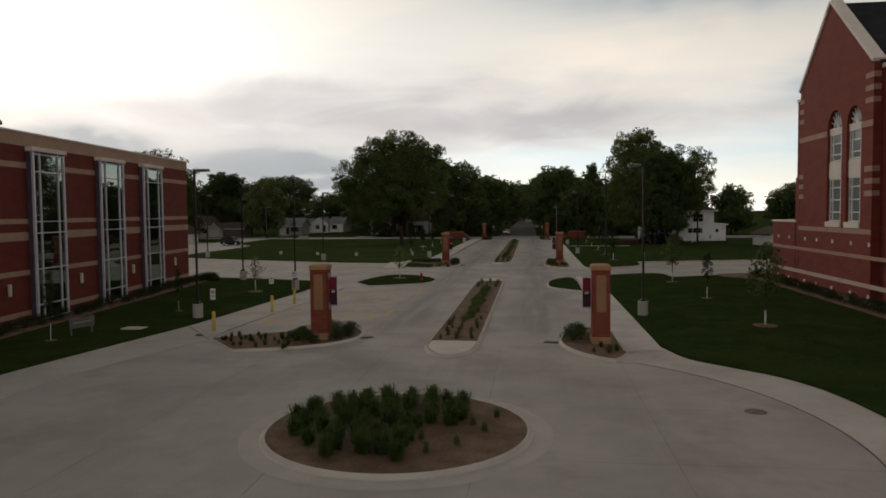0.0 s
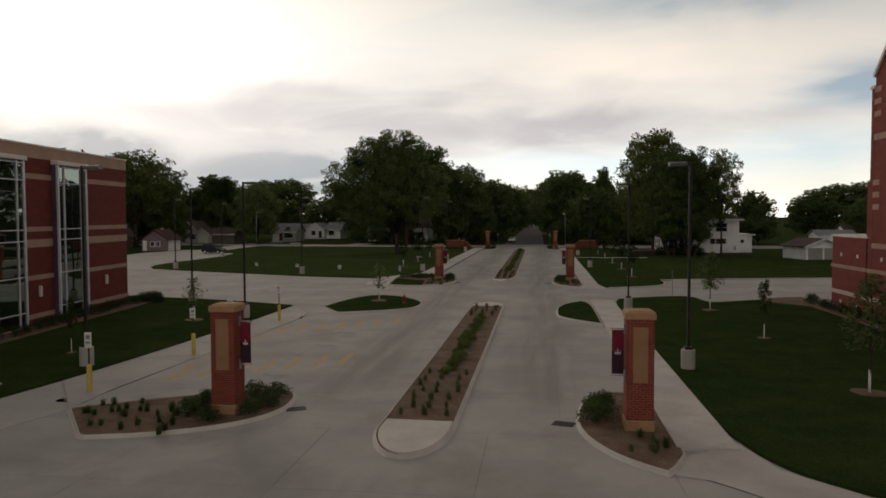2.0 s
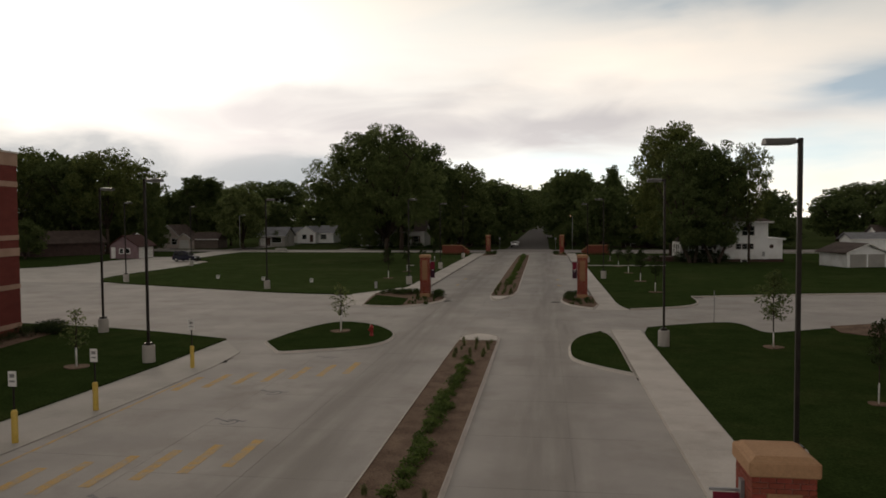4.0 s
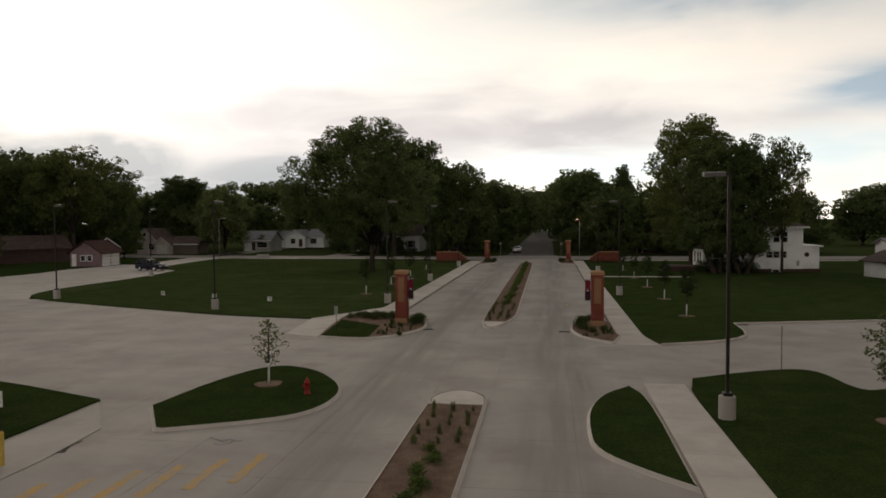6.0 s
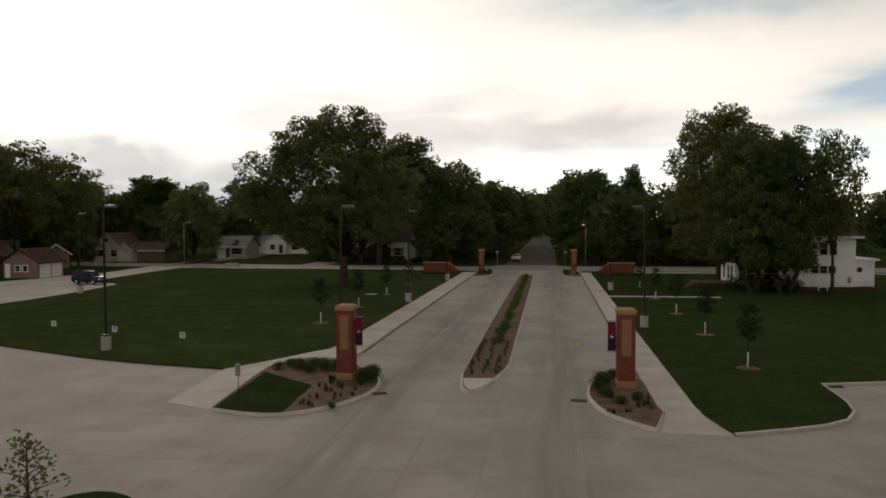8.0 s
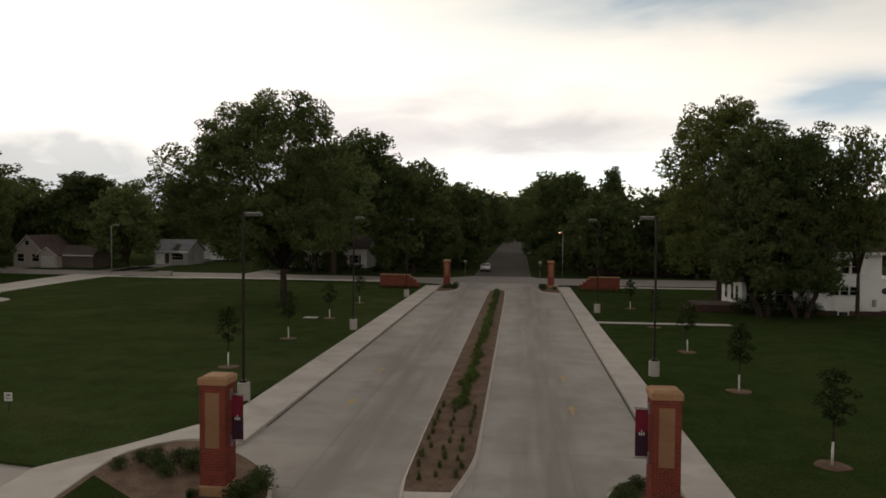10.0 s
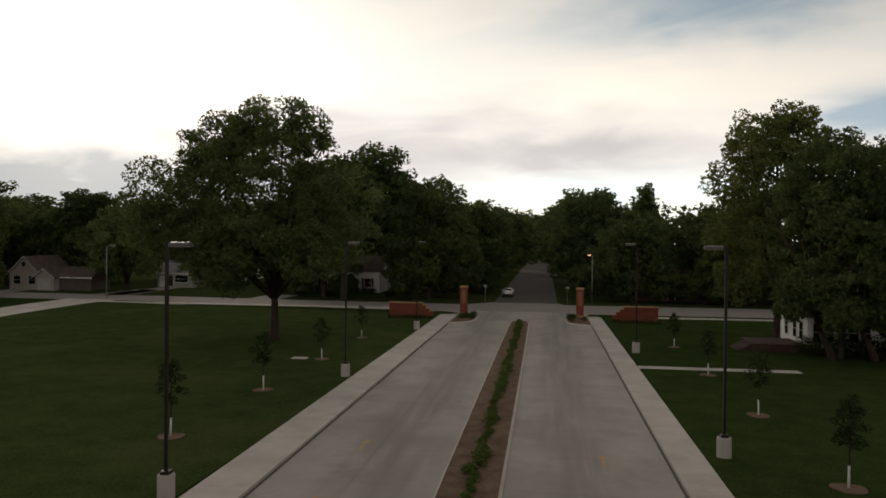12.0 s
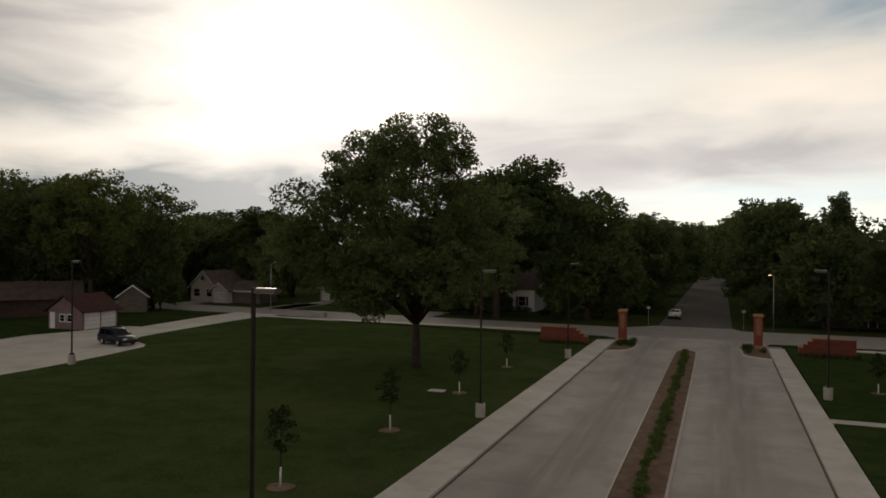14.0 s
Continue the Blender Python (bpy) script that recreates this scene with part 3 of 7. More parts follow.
MED_B = [(-4.85, 83.5), (-4.6, 80.6), (-4.35, 78.7), (-3.7, 77.9), (-2.85, 80.9), (-2.3, 84.4), (-2.3, 87.0), (-2.4, 150.0), (-2.7, 152.0), (-3.55, 152.8), (-4.5, 152.0), (-4.75, 150.0)]
PLANTER_BL = [(-14.75, 73.7), (-14.75, 73.7), (-12.7, 73.1), (-11.2, 73.15), (-9.6, 74.6), (-8.5, 76.9), (-8.35, 79.2), (-9.1, 81.8), (-10.7, 83.8), (-13.6, 85.9), (-15.7, 84.2), (-15.6, 80.8)]
PLANTER_BR = [(1.75, 80.6), (1.55, 78.0), (2.1, 75.3), (3.2, 73.8), (4.05, 73.0), (4.05, 73.0), (4.75, 75.7), (4.75, 75.7), (4.8, 82.3), (3.3, 83.4), (2.2, 82.4)]
PLANTER_CL = [(-11.6, 148.6), (-11.6, 148.6), (-9.3, 150.0), (-8.7, 153.0), (-9.3, 158.6), (-9.3, 158.6), (-11.6, 159.6), (-11.6, 159.6)]
PLANTER_CR = [(4.5, 149.0), (4.5, 149.0), (2.0, 150.4), (1.7, 153.0), (1.8, 159.0), (1.8, 159.0), (4.5, 159.8), (4.5, 159.8)]
for nm, pts, lab in (("planter_west", PLANTER_L, "brown mulch planting bed at the west gate pillar"), ("planter_east", PLANTER_R, "brown mulch planting bed at the east gate pillar"),
                     ("median_south", MED_A, "long brown mulch bed in the middle of the drive"), ("median_north", MED_B, "long mulch bed in the middle of the northern drive"),
                     ("planter_northwest", PLANTER_BL, "mulch bed round the second west gate pillar"), ("planter_northeast", PLANTER_BR, "mulch bed round the second east gate pillar"),
                     ("planter_street_west", PLANTER_CL, "small dark mulch bed at the street gate"), ("planter_street_east", PLANTER_CR, "small dark mulch bed beside the street gate")):
    lawn(nm, pts, lab, z=KH - 0.03, mat=MULCH, category="planting bed")
lawn("round_island", arc(CX, CY, 4.02, 0, 360, 64)[:-1], "round mulch island in the middle of the turning circle", z=KH - 0.01, mat=MULCH, category="planting bed", rounds=0, kerb_w=0.17)
ap = bmesh.new()
for k in range(64):
    a0, a1 = 2 * math.pi * k / 64, 2 * math.pi * (k + 1) / 64
    ap.faces.new([ap.verts.new((CX + r_ * math.cos(a), CY + r_ * math.sin(a), z)) for r_, a, z in ((4.0, a0, 0.014), (4.6, a0, 0.004), (4.6, a1, 0.004), (4.0, a1, 0.014))])
fixed("island_gutter", ap, PALE_PAVING, "flat pale concrete gutter round the island", "gutter")
ISL_L = [(-15.95, 56.0), (-15.95, 56.0), (-13.9, 52.75), (-13.9, 52.75), (-9.9, 54.7), (-8.8, 56.3), (-8.65, 58.8), (-9.4, 61.0), (-11.4, 63.8), (-14.0, 64.7), (-15.4, 61.2)]
ISL_R = [(3.75, 61.9), (3.75, 61.9), (2.4, 60.2), (1.65, 57.6), (1.5, 54.6), (1.6, 52.4), (3.0, 50.6), (4.35, 49.3), (4.35, 49.3), (4.4, 59.9)]
lawn("grass_island_west", ISL_L, "grass traffic island with a young tree")
lawn("grass_island_east", ISL_R, "small grass traffic island by the sidewalk")
# noses of the medians and the grass half of the northwest bed
fixed("median_nose", prism(soften([(-4.68, 26.85), (-4.68, 26.85), (-4.72, 25.4), (-4.2, 23.9), (-3.55, 23.35), (-2.85, 23.9), (-2.45, 25.3), (-2.45, 26.8), (-2.45, 26.8)], 2), 0.0, KH + 0.005), KERB, "pale concrete nose at the end of the median", "kerb")
fixed("median_nose_north", prism(soften([(-2.45, 57.6), (-2.45, 57.6), (-2.5, 59.1), (-3.6, 60.15), (-4.6, 59.1), (-4.66, 57.6), (-4.66, 57.6)], 2), 0.0, KH + 0.005), KERB, "pale concrete rounded end of the median", "kerb")
fixed("median_nose_far", prism(soften([(-4.5, 81.0), (-4.5, 81.0), (-4.25, 79.2), (-3.75, 78.3), (-3.1, 80.0), (-2.85, 81.1), (-2.85, 81.1)], 2), 0.0, KH + 0.005), KERB, "pale concrete nose of the northern median", "kerb")
fixed("grass_corner", prism(soften([(-14.5, 73.85), (-14.5, 73.85), (-12.7, 73.3), (-11.3, 73.4), (-11.3, 73.4), (-11.7, 78.5), (-11.7, 78.5), (-15.25, 81.2), (-15.25, 81.2)], 2), 0.0, KH - 0.005), GRASS, "grass corner of the planting bed", "lawn")

# sidewalks: slabs of their own on a dark bed
WALKS = []


def sloped(bm, y0, z0, y1, z1):
    """Tilt the top of a block from one height to another along y."""
    for v in bm.verts:
        if v.co.z > 0:
            v.co.z = z0 + (z1 - z0) * min(1.0, max(0.0, (v.co.y - y0) / (y1 - y0)))
    return bm


def walkway(name, x0, x1, y0, y1, step, label):
    bed = fixed(name, boxes((x0, x1, y0, y1, -0.06, -0.02)), JOINT_AND_SHADE, label, "sidewalk")
    WALKS.append((bed, x0, x1, y0, y1, step))


walkway("sidewalk_west", -13.75, -11.65, 87.0, 157.5, 2.15, "pale concrete sidewalk along the west side of the drive")
walkway("sidewalk_east", 4.5, 6.1, 76.5, 157.5, 2.15, "pale concrete sidewalk along the east side of the drive")
walkway("sidewalk_south", 4.4, 6.2, 25.0, 62.2, 2.0, "pale concrete sidewalk from the circle to the crossing")
walkway("sidewalk_house", 6.1, 17.5, 122.2, 123.3, 1.2, "narrow concrete path to the white house")
walkway("sidewalk_street_west", -64.8, -19.5, 164.0, 165.4, 1.5, "pale concrete sidewalk along the street")
walkway("sidewalk_street_east", 12.5, 60.0, 158.2, 159.6, 1.5, "pale concrete sidewalk along the far street")
fixed("sidewalk_bend_west", sloped(prism(soften([(-17.3, 74.8), (-17.3, 74.8), (-14.8, 73.9), (-14.8, 73.9), (-15.65, 81.4), (-15.6, 84.2), (-13.6, 86.0), (-11.65, 84.4), (-11.65, 88.2), (-11.65, 88.2), (-13.75, 88.2), (-13.75, 88.2), (-14.3, 88.0), (-15.8, 84.7), (-17.8, 81.7), (-17.8, 81.7)], 2), -0.05, 0.045), 74.0, 0.012, 84.0, 0.128), WALKWAY, "pale concrete sidewalk bend with a ramp", "sidewalk")
fixed("sidewalk_bend_east", sloped(prism([(4.12, 72.95), (6.85, 72.85), (6.25, 75.4), (6.1, 76.5), (4.5, 76.5), (4.7, 75.6)], -0.05, 0.045), 72.9, 0.012, 76.2, 0.129), WALKWAY, "pale concrete sidewalk ramp at the crossing", "sidewalk")
RX, RY = -3.9, 12.8                                   # centre of the ring of sidewalk
RING_E = arc(RX, RY, 13.2, -60, 53, 24) + [(4.0, 22.9), (4.65, 24.5), (6.25, 25.6), (6.9, 23.7), (8.6, 21.9), (10.0, 20.3), (11.0, 17.4), (11.25, 12), (11.3, 5), (11.4, -2)]
# flat dark strips paint in the shade of the kerb faces
for nm, x0, x1, y0 in (("gutter_line_west", -11.65, -11.53, 88), ("gutter_line_east", 4.38, 4.5, 77)):
    fixed(nm, boxes((x0, x1, y0, 157.0, -0.03, 0.003)), JOINT_AND_SHADE, "dark gutter line that paints in the shaded kerb face", "road joint")
rj = bmesh.new()
for k in range(40):
    a0, a1 = radians(-60 + 113 * k / 40), radians(-60 + 113 * (k + 1) / 40)
    rj.faces.new([rj.verts.new((RX + r_ * math.cos(a), RY + r_ * math.sin(a), 0.004)) for r_, a in ((13.13, a0), (13.185, a0), (13.185, a1), (13.13, a1))])
fixed("ring_joint", rj, JOINT_AND_SHADE, "dark open joint round the circle", "road joint")
fixed("sidewalk_ring_east", sloped(prism(RING_E, -0.05, 0.05), 23.8, 0.014, 25.6, 0.128), WALKWAY, "curved pale sidewalk round the turning circle", "sidewalk")
RING_W = [(-16.2, -4), (-17.8, 6), (-18.45, 14.7), (-18.4, 18.2), (-17.9, 21.2), (-17.1, 24.2), (-16.45, 26.9), (-19.6, 31.0), (-20.3, 26.2), (-21.2, 20.0), (-22.4, 8), (-22.9, -4)]
fixed("sidewalk_ring_west", prism(RING_W, -0.05, 0.016), PALE_PAVING, "curved pale sidewalk on the west of the circle", "sidewalk")
fixed("sidewalk_west_lawn", prism([(-16.4, 27.0), (-19.55, 31.1), (-19.2, 36.3), (-18.9, 42.6), (-18.6, 49.0), (-18.6, 56.6), (-16.1, 53.0), (-15.8, 49.5), (-16.0, 43), (-16.4, 35), (-16.6, 30)], -0.05, 0.03), PALE_PAVING, "pale sidewalk along the west lawn", "sidewalk")

# streets beyond
fixed("street_crossing", prism([(-220, 178), (-64, 167.6), (-12, 162.0), (5, 162.0), (60, 163.6), (220, 166), (220, 177), (60, 175.4), (3, 175.2), (-12, 173.4), (-62, 177), (-220, 188)], -0.05, -0.005), OLD_CONCRETE, "old grey concrete street across the gate", "street")
fixed("street_north", prism([(-8.4, 177.5), (1.2, 177.5), (1.2, 720), (-8.4, 720)], -0.055, 0.0), ASPHALT, "dark street running north under the trees", "street")
fixed("street_mouth", prism([(-13.0, 173), (2.8, 173.5), (1.2, 178.0), (-8.4, 178.0)], -0.052, -0.002), OLD_CONCRETE, "grey concrete mouth of the northern street", "street")
fixed("verge_west", prism([(-64, 165.6), (-19.6, 160.0), (-14.5, 158.4), (-11.9, 160.2), (-13.5, 161.8), (-64, 167.4)], -0.05, 0.05), GRASS, "narrow grass verge along the street", "lawn")
fixed("verge_east", prism([(4.6, 160.2), (12, 159.7), (60, 159.8), (60, 163), (5, 161.8)], -0.05, 0.05), GRASS, "narrow grass verge beside the street", "lawn")
fixed("parking_west", prism([(-50, 92), (-53.6, 97), (-54.6, 104), (-54.2, 113), (-54.6, 122), (-56.2, 131.2), (-58, 133.6), (-62.6, 135.6), (-64.0, 146.6), (-64.8, 158), (-64.9, 168.5), (-73.5, 169.5), (-73.0, 160), (-71.8, 150), (-71.2, 146.5), (-74.4, 146.0), (-74.5, 140.0), (-76.2, 134), (-75.0, 126), (-75.5, 119), (-80, 112), (-95, 102), (-95, 92)], -0.05, -0.002), LOT, "worn concrete parking lot and lane", "parking lot")
fixed("yard_west", prism([(-71.3, 146.7), (-71.9, 150), (-73.1, 160), (-73.4, 167.0), (-96, 169), (-110, 150), (-110, 108), (-80.5, 112.5), (-75.7, 119.2), (-75.2, 126), (-76.4, 134), (-74.7, 140.0), (-74.5, 146.2)], -0.05, 0.05), GRASS, "grass yard round the garage", "lawn")
for nm, x0, x1, y0, y1 in (("driveway_ranch", -73.5, -69.5, 177.2, 215), ("driveway_tan", -96, -91, 178, 192), ("driveway_two_storey", -47, -42, 174.5, 192), ("driveway_shed", -75, -69, 176, 190)):
    fixed(nm, boxes((x0, x1, y0, y1, -0.05, 0.004)), OLD_CONCRETE, "worn concrete driveway to a house", "driveway")
fixed("lot_east", prism([(52, 128), (140, 132), (140, 152), (52, 148)], -0.05, 0.125), LOT, "pale concrete parking lot beyond the white house", "parking lot")


# ---- plants ----
def leaf_mesh(name, clumps, size, per, mat, seed, flat=0.6, droop=0.0):
    """Many small folded leaves round clump centres (x, y, z, radius)."""
    r = np.random.RandomState(seed)
    verts, faces = [], []
    for cx, cy, cz, cr in clumps:
        n = max(8, int(per * cr * cr))
        d = r.normal(size=(n, 3))
        d /= np.linalg.norm(d, axis=1)[:, None]
        rad = cr * r.uniform(0.35, 1.0, n) ** 0.5
        p = d * rad[:, None] * (1, 1, flat) + (cx, cy, cz)
        p[:, 2] -= droop * r.uniform(0, 1, n) * cr
        u = r.normal(size=(n, 3))
        u[:, 2] *= 0.6
        u /= np.linalg.norm(u, axis=1)[:, None]
        v = np.cross(u, r.normal(size=(n, 3)))
        v /= np.linalg.norm(v, axis=1)[:, None] + 1e-9
        s = size * r.uniform(0.6, 1.4, n)[:, None]
        w = np.cross(u, v) * s * 0.2
        base = len(verts)
        for q in np.stack([p - u * s, p + v * s * 0.55 + w, p + u * s, p - v * s * 0.55 + w], 1).reshape(-1, 4, 3):
            verts.extend(map(tuple, q))
        faces.extend((base + 4 * i, base + 4 * i + 1, base + 4 * i + 2, base + 4 * i + 3) for i in range(n))
    me = bpy.data.meshes.new(name)
    me.from_pydata(verts, [], faces)
    me.materials.append(mat)
    return me


def tree_model(label, height, radius, trunk_h, trunk_r, mat, seed, lobes=9, per=42.0, leaf=0.30, forks=5, squat=0.8, lean=0.0, stems=1, low=0.25, clump=0.17, fill=19, skirt=1.0, extra=(), core=True, shift=0.0):
    """A tree with a tapered trunk, forking limbs and an uneven crown with gaps."""
    r = random.Random(seed)
    t = thing("tree", 0, 0, 0, label, "tree", "trees")
    bm = bmesh.new()
    crown_c = trunk_h + (height - trunk_h) * 0.5
    half = (height - trunk_h) * 0.5
    tips = []
    for ex, ey, ez, er in extra:
        s, e = Vector((0, 0, trunk_h * 0.9)), Vector((ex, ey, ez))
        tube(bm, [s, s.lerp(e, 0.5) + Vector((0, 0, 1.0)), e], [trunk_r * 0.45, trunk_r * 0.3, trunk_r * 0.12], 6)
    for st in range(stems):
        off = (0.0, 0.0) if stems == 1 else (0.6 * math.cos(st * 2.4), 0.6 * math.sin(st * 2.4))
        top = Vector((off[0] * 3 + lean, off[1] * 3, trunk_h))
        tube(bm, [(off[0], off[1], -0.15), (off[0] * 1.1, off[1] * 1.1, 0.4), (off[0] * 2 + lean * 0.5, off[1] * 2, trunk_h * 0.6), top], [trunk_r * 1.5, trunk_r * 1.1, trunk_r * 0.9, trunk_r * 0.75], 10)
        for f in range(forks):
            a = 2 * math.pi * (f + r.random() * 0.6) / forks
            reach = radius * r.uniform(0.45, 0.8)
            end = Vector((top.x + reach * math.cos(a), top.y + reach * math.sin(a), crown_c + half * r.uniform(-0.5, 0.55)))
            if f == 0:
                end = Vector((top.x + r.uniform(-1, 1) * 0.1 * radius, top.y, trunk_h + 2 * half * 0.85))
            mid = top.lerp(end, 0.45) + Vector((0, 0, half * 0.18))
            tube(bm, [top, mid, end], [trunk_r * 0.6, trunk_r * 0.36, trunk_r * 0.1], 6)
            for _ in range(3):
                k = r.uniform(0.35, 0.9)
                s = mid.lerp(end, k)
                e2 = s + Vector((r.uniform(-1, 1), r.uniform(-1, 1), r.uniform(-0.1, 0.8))) * radius * 0.38
                tube(bm, [s, s.lerp(e2, 0.5) + Vector((0, 0, 0.25)), e2], [trunk_r * 0.2, trunk_r * 0.13, trunk_r * 0.05], 5)
                tips.append(e2)
            tips.append(end)
    part("trunk", bm, BARK, t, "dark rough bark", smooth=True)
    # the crown: lobes over an uneven ellipsoid, each of many clumps
    centres = [(lean, 0.0, crown_c, radius * 0.5), (lean, 0.0, crown_c + half * 0.35, radius * 0.45)] if core else []
    lean += shift
    centres += extra
    for i in range(lobes):
        h = 1 - 2 * (i + 0.5) / lobes
        a = i * 2.399963 + r.uniform(-0.3, 0.3)
        rr = math.sqrt(1 - (h * (skirt if h < 0 else 1.0)) ** 2) * r.uniform(0.82, 1.08)
        hh = h if h > 0 else h * (1 - low)
        lr = radius * r.uniform(0.30, 0.42)
        centres.append((lean + rr * (radius - lr) * math.cos(a), rr * (radius - lr) * math.sin(a), crown_c + hh * (half - lr * squat), lr))
    clumps = []
    for cx, cy, cz, cr in centres:
        for _ in range(fill * 2 if (cx, cy, cz, cr) in extra else fill):
            d = Vector((r.gauss(0, 1), r.gauss(0, 1), r.gauss(0, 1))).normalized() * cr * r.uniform(0.45, 1.0)
            clumps.append((cx + d.x, cy + d.y, cz + d.z * squat, radius * clump * r.uniform(0.55, 1.15)))
    for tip in tips:
        for _ in range(2):
            clumps.append((tip.x + r.uniform(-1, 1) * 0.1 * radius, tip.y + r.uniform(-1, 1) * 0.1 * radius, tip.z + r.uniform(-0.3, 0.5), radius * clump * r.uniform(0.6, 1.0)))
    crown = new("crown", leaf_mesh("crown", clumps, leaf, per, mat, seed))
    crown.parent = t
    return t


def put(model, x, y, rz=0.0, sx=1.0, sz=1.0, z=0.0):
    o = copy_thing(model, pose(x, y, z, 0, 0, rz))
    o.scale = (sx, sx, sz)
    return o


def drop_model(model):
    for o in (*model.children_recursive, model):
        bpy.data.objects.remove(o)


# models (unit sizes in metres; copies are scaled a little)
hero = tree_model("large old broad-leaved tree with open forked crown on the lawn", 23.0, 9.6, 4.2, 0.44, LEAF_DARK, 71, lobes=24, per=74, leaf=0.175, forks=9, low=0.0, clump=0.115, fill=24, skirt=0.7, core=False,
                  shift=-2.2,
                  extra=[(-11.0, -4.8, 13.8, 4.0), (-11.4, -2.4, 10.6, 3.7), (-8.4, 3.0, 16.6, 3.6), (-9.5, -3.0, 10.0, 3.6), (6.5, 2.0, 9.5, 4.0), (-4.5, -5.0, 8.4, 3.2), (-5.0, -3.2, 6.9, 2.3), (-7.0, -1.2, 7.6, 2.5), (-3.0, -4.6, 6.4, 1.9), (-7.5, 3.0, 7.6, 2.4), (-6.0, 0.0, 19.0, 3.8), (5.0, -4.0, 8.0, 3.6), (6.8, 0.0, 14.0, 4.0), (3.2, 0.0, 19.6, 3.4), (0.0, -4.0, 9.0, 4.0), (-2.0, 4.0, 9.5, 4.0)])
hero.matrix_basis = pose(-25.4, 131.2, 0.08) @ Matrix.Diagonal((0.88, 0.88, 0.985, 1))
old = tree_model("tall old broad-leaved tree with dense dark crown", 21.5, 9.0, 1.8, 0.5, LEAF_DARK, 12, skirt=0.5, lobes=20, per=17, leaf=0.36, forks=6, low=0.0)
tall_one = tree_model("tall old street tree with dark crown over a bare trunk", 22.5, 10.5, 4.6, 0.55, LEAF_DARK, 21, shift=4.0, lobes=22, per=24, leaf=0.30, forks=7, low=0.0, skirt=0.6)
mid = tree_model("broad-leaved street tree with dense dark crown", 16.0, 7.5, 1.2, 0.38, LEAF_DARK, 13, skirt=0.5, lobes=18, per=19, leaf=0.34, forks=5, low=0.0)
rnd = tree_model("rounded broad-leaved yard tree with dark leaves", 12.5, 6.8, 0.8, 0.32, LEAF_DARK, 14, skirt=0.5, lobes=18, per=22, leaf=0.32, forks=5, low=0.0)
# lighter leaves than its neighbours: haze on the western trees put into colour
airy = tree_model("tall tree with open airy layered crown", 21.0, 8.5, 5.0, 0.42, LEAF, 15, lobes=18, per=20, leaf=0.27, forks=7, squat=0.5, low=0.2, clump=0.15, fill=14)
pale = tree_model("rounded pale green willow-like tree", 13.5, 7.2, 0.9, 0.34, LEAF_PALE, 16, skirt=0.6, lobes=18, per=34, leaf=0.25, forks=5, low=0.0)
maple = tree_model("tall maple with mid-green dense crown beside the house", 22.0, 8.2, 2.4, 0.5, LEAF, 17, skirt=0.6, lobes=26, per=62, leaf=0.18, forks=7, low=0.0, clump=0.12, fill=32)
twin = tree_model("two-stemmed tree with upright dark crown near the house", 17.5, 6.8, 2.2, 0.30, LEAF_DARK, 18, lobes=22, per=60, leaf=0.17, forks=6, stems=2, low=0.0, clump=0.12, fill=26, skirt=0.7,
                  extra=[(-4.2, -1.0, 3.6, 1.7), (-1.5, -3.2, 4.0, 1.7), (-3.0, 2.6, 4.2, 1.8), (0.6, -3.6, 3.7, 1.6)])
narrow = tree_model("narrow pointed conifer-like tree", 19.0, 3.2, 1.5, 0.3, LEAF_DARK, 19, lobes=22, per=60, leaf=0.22, forks=4, low=0.0, squat=1.3, clump=0.22)

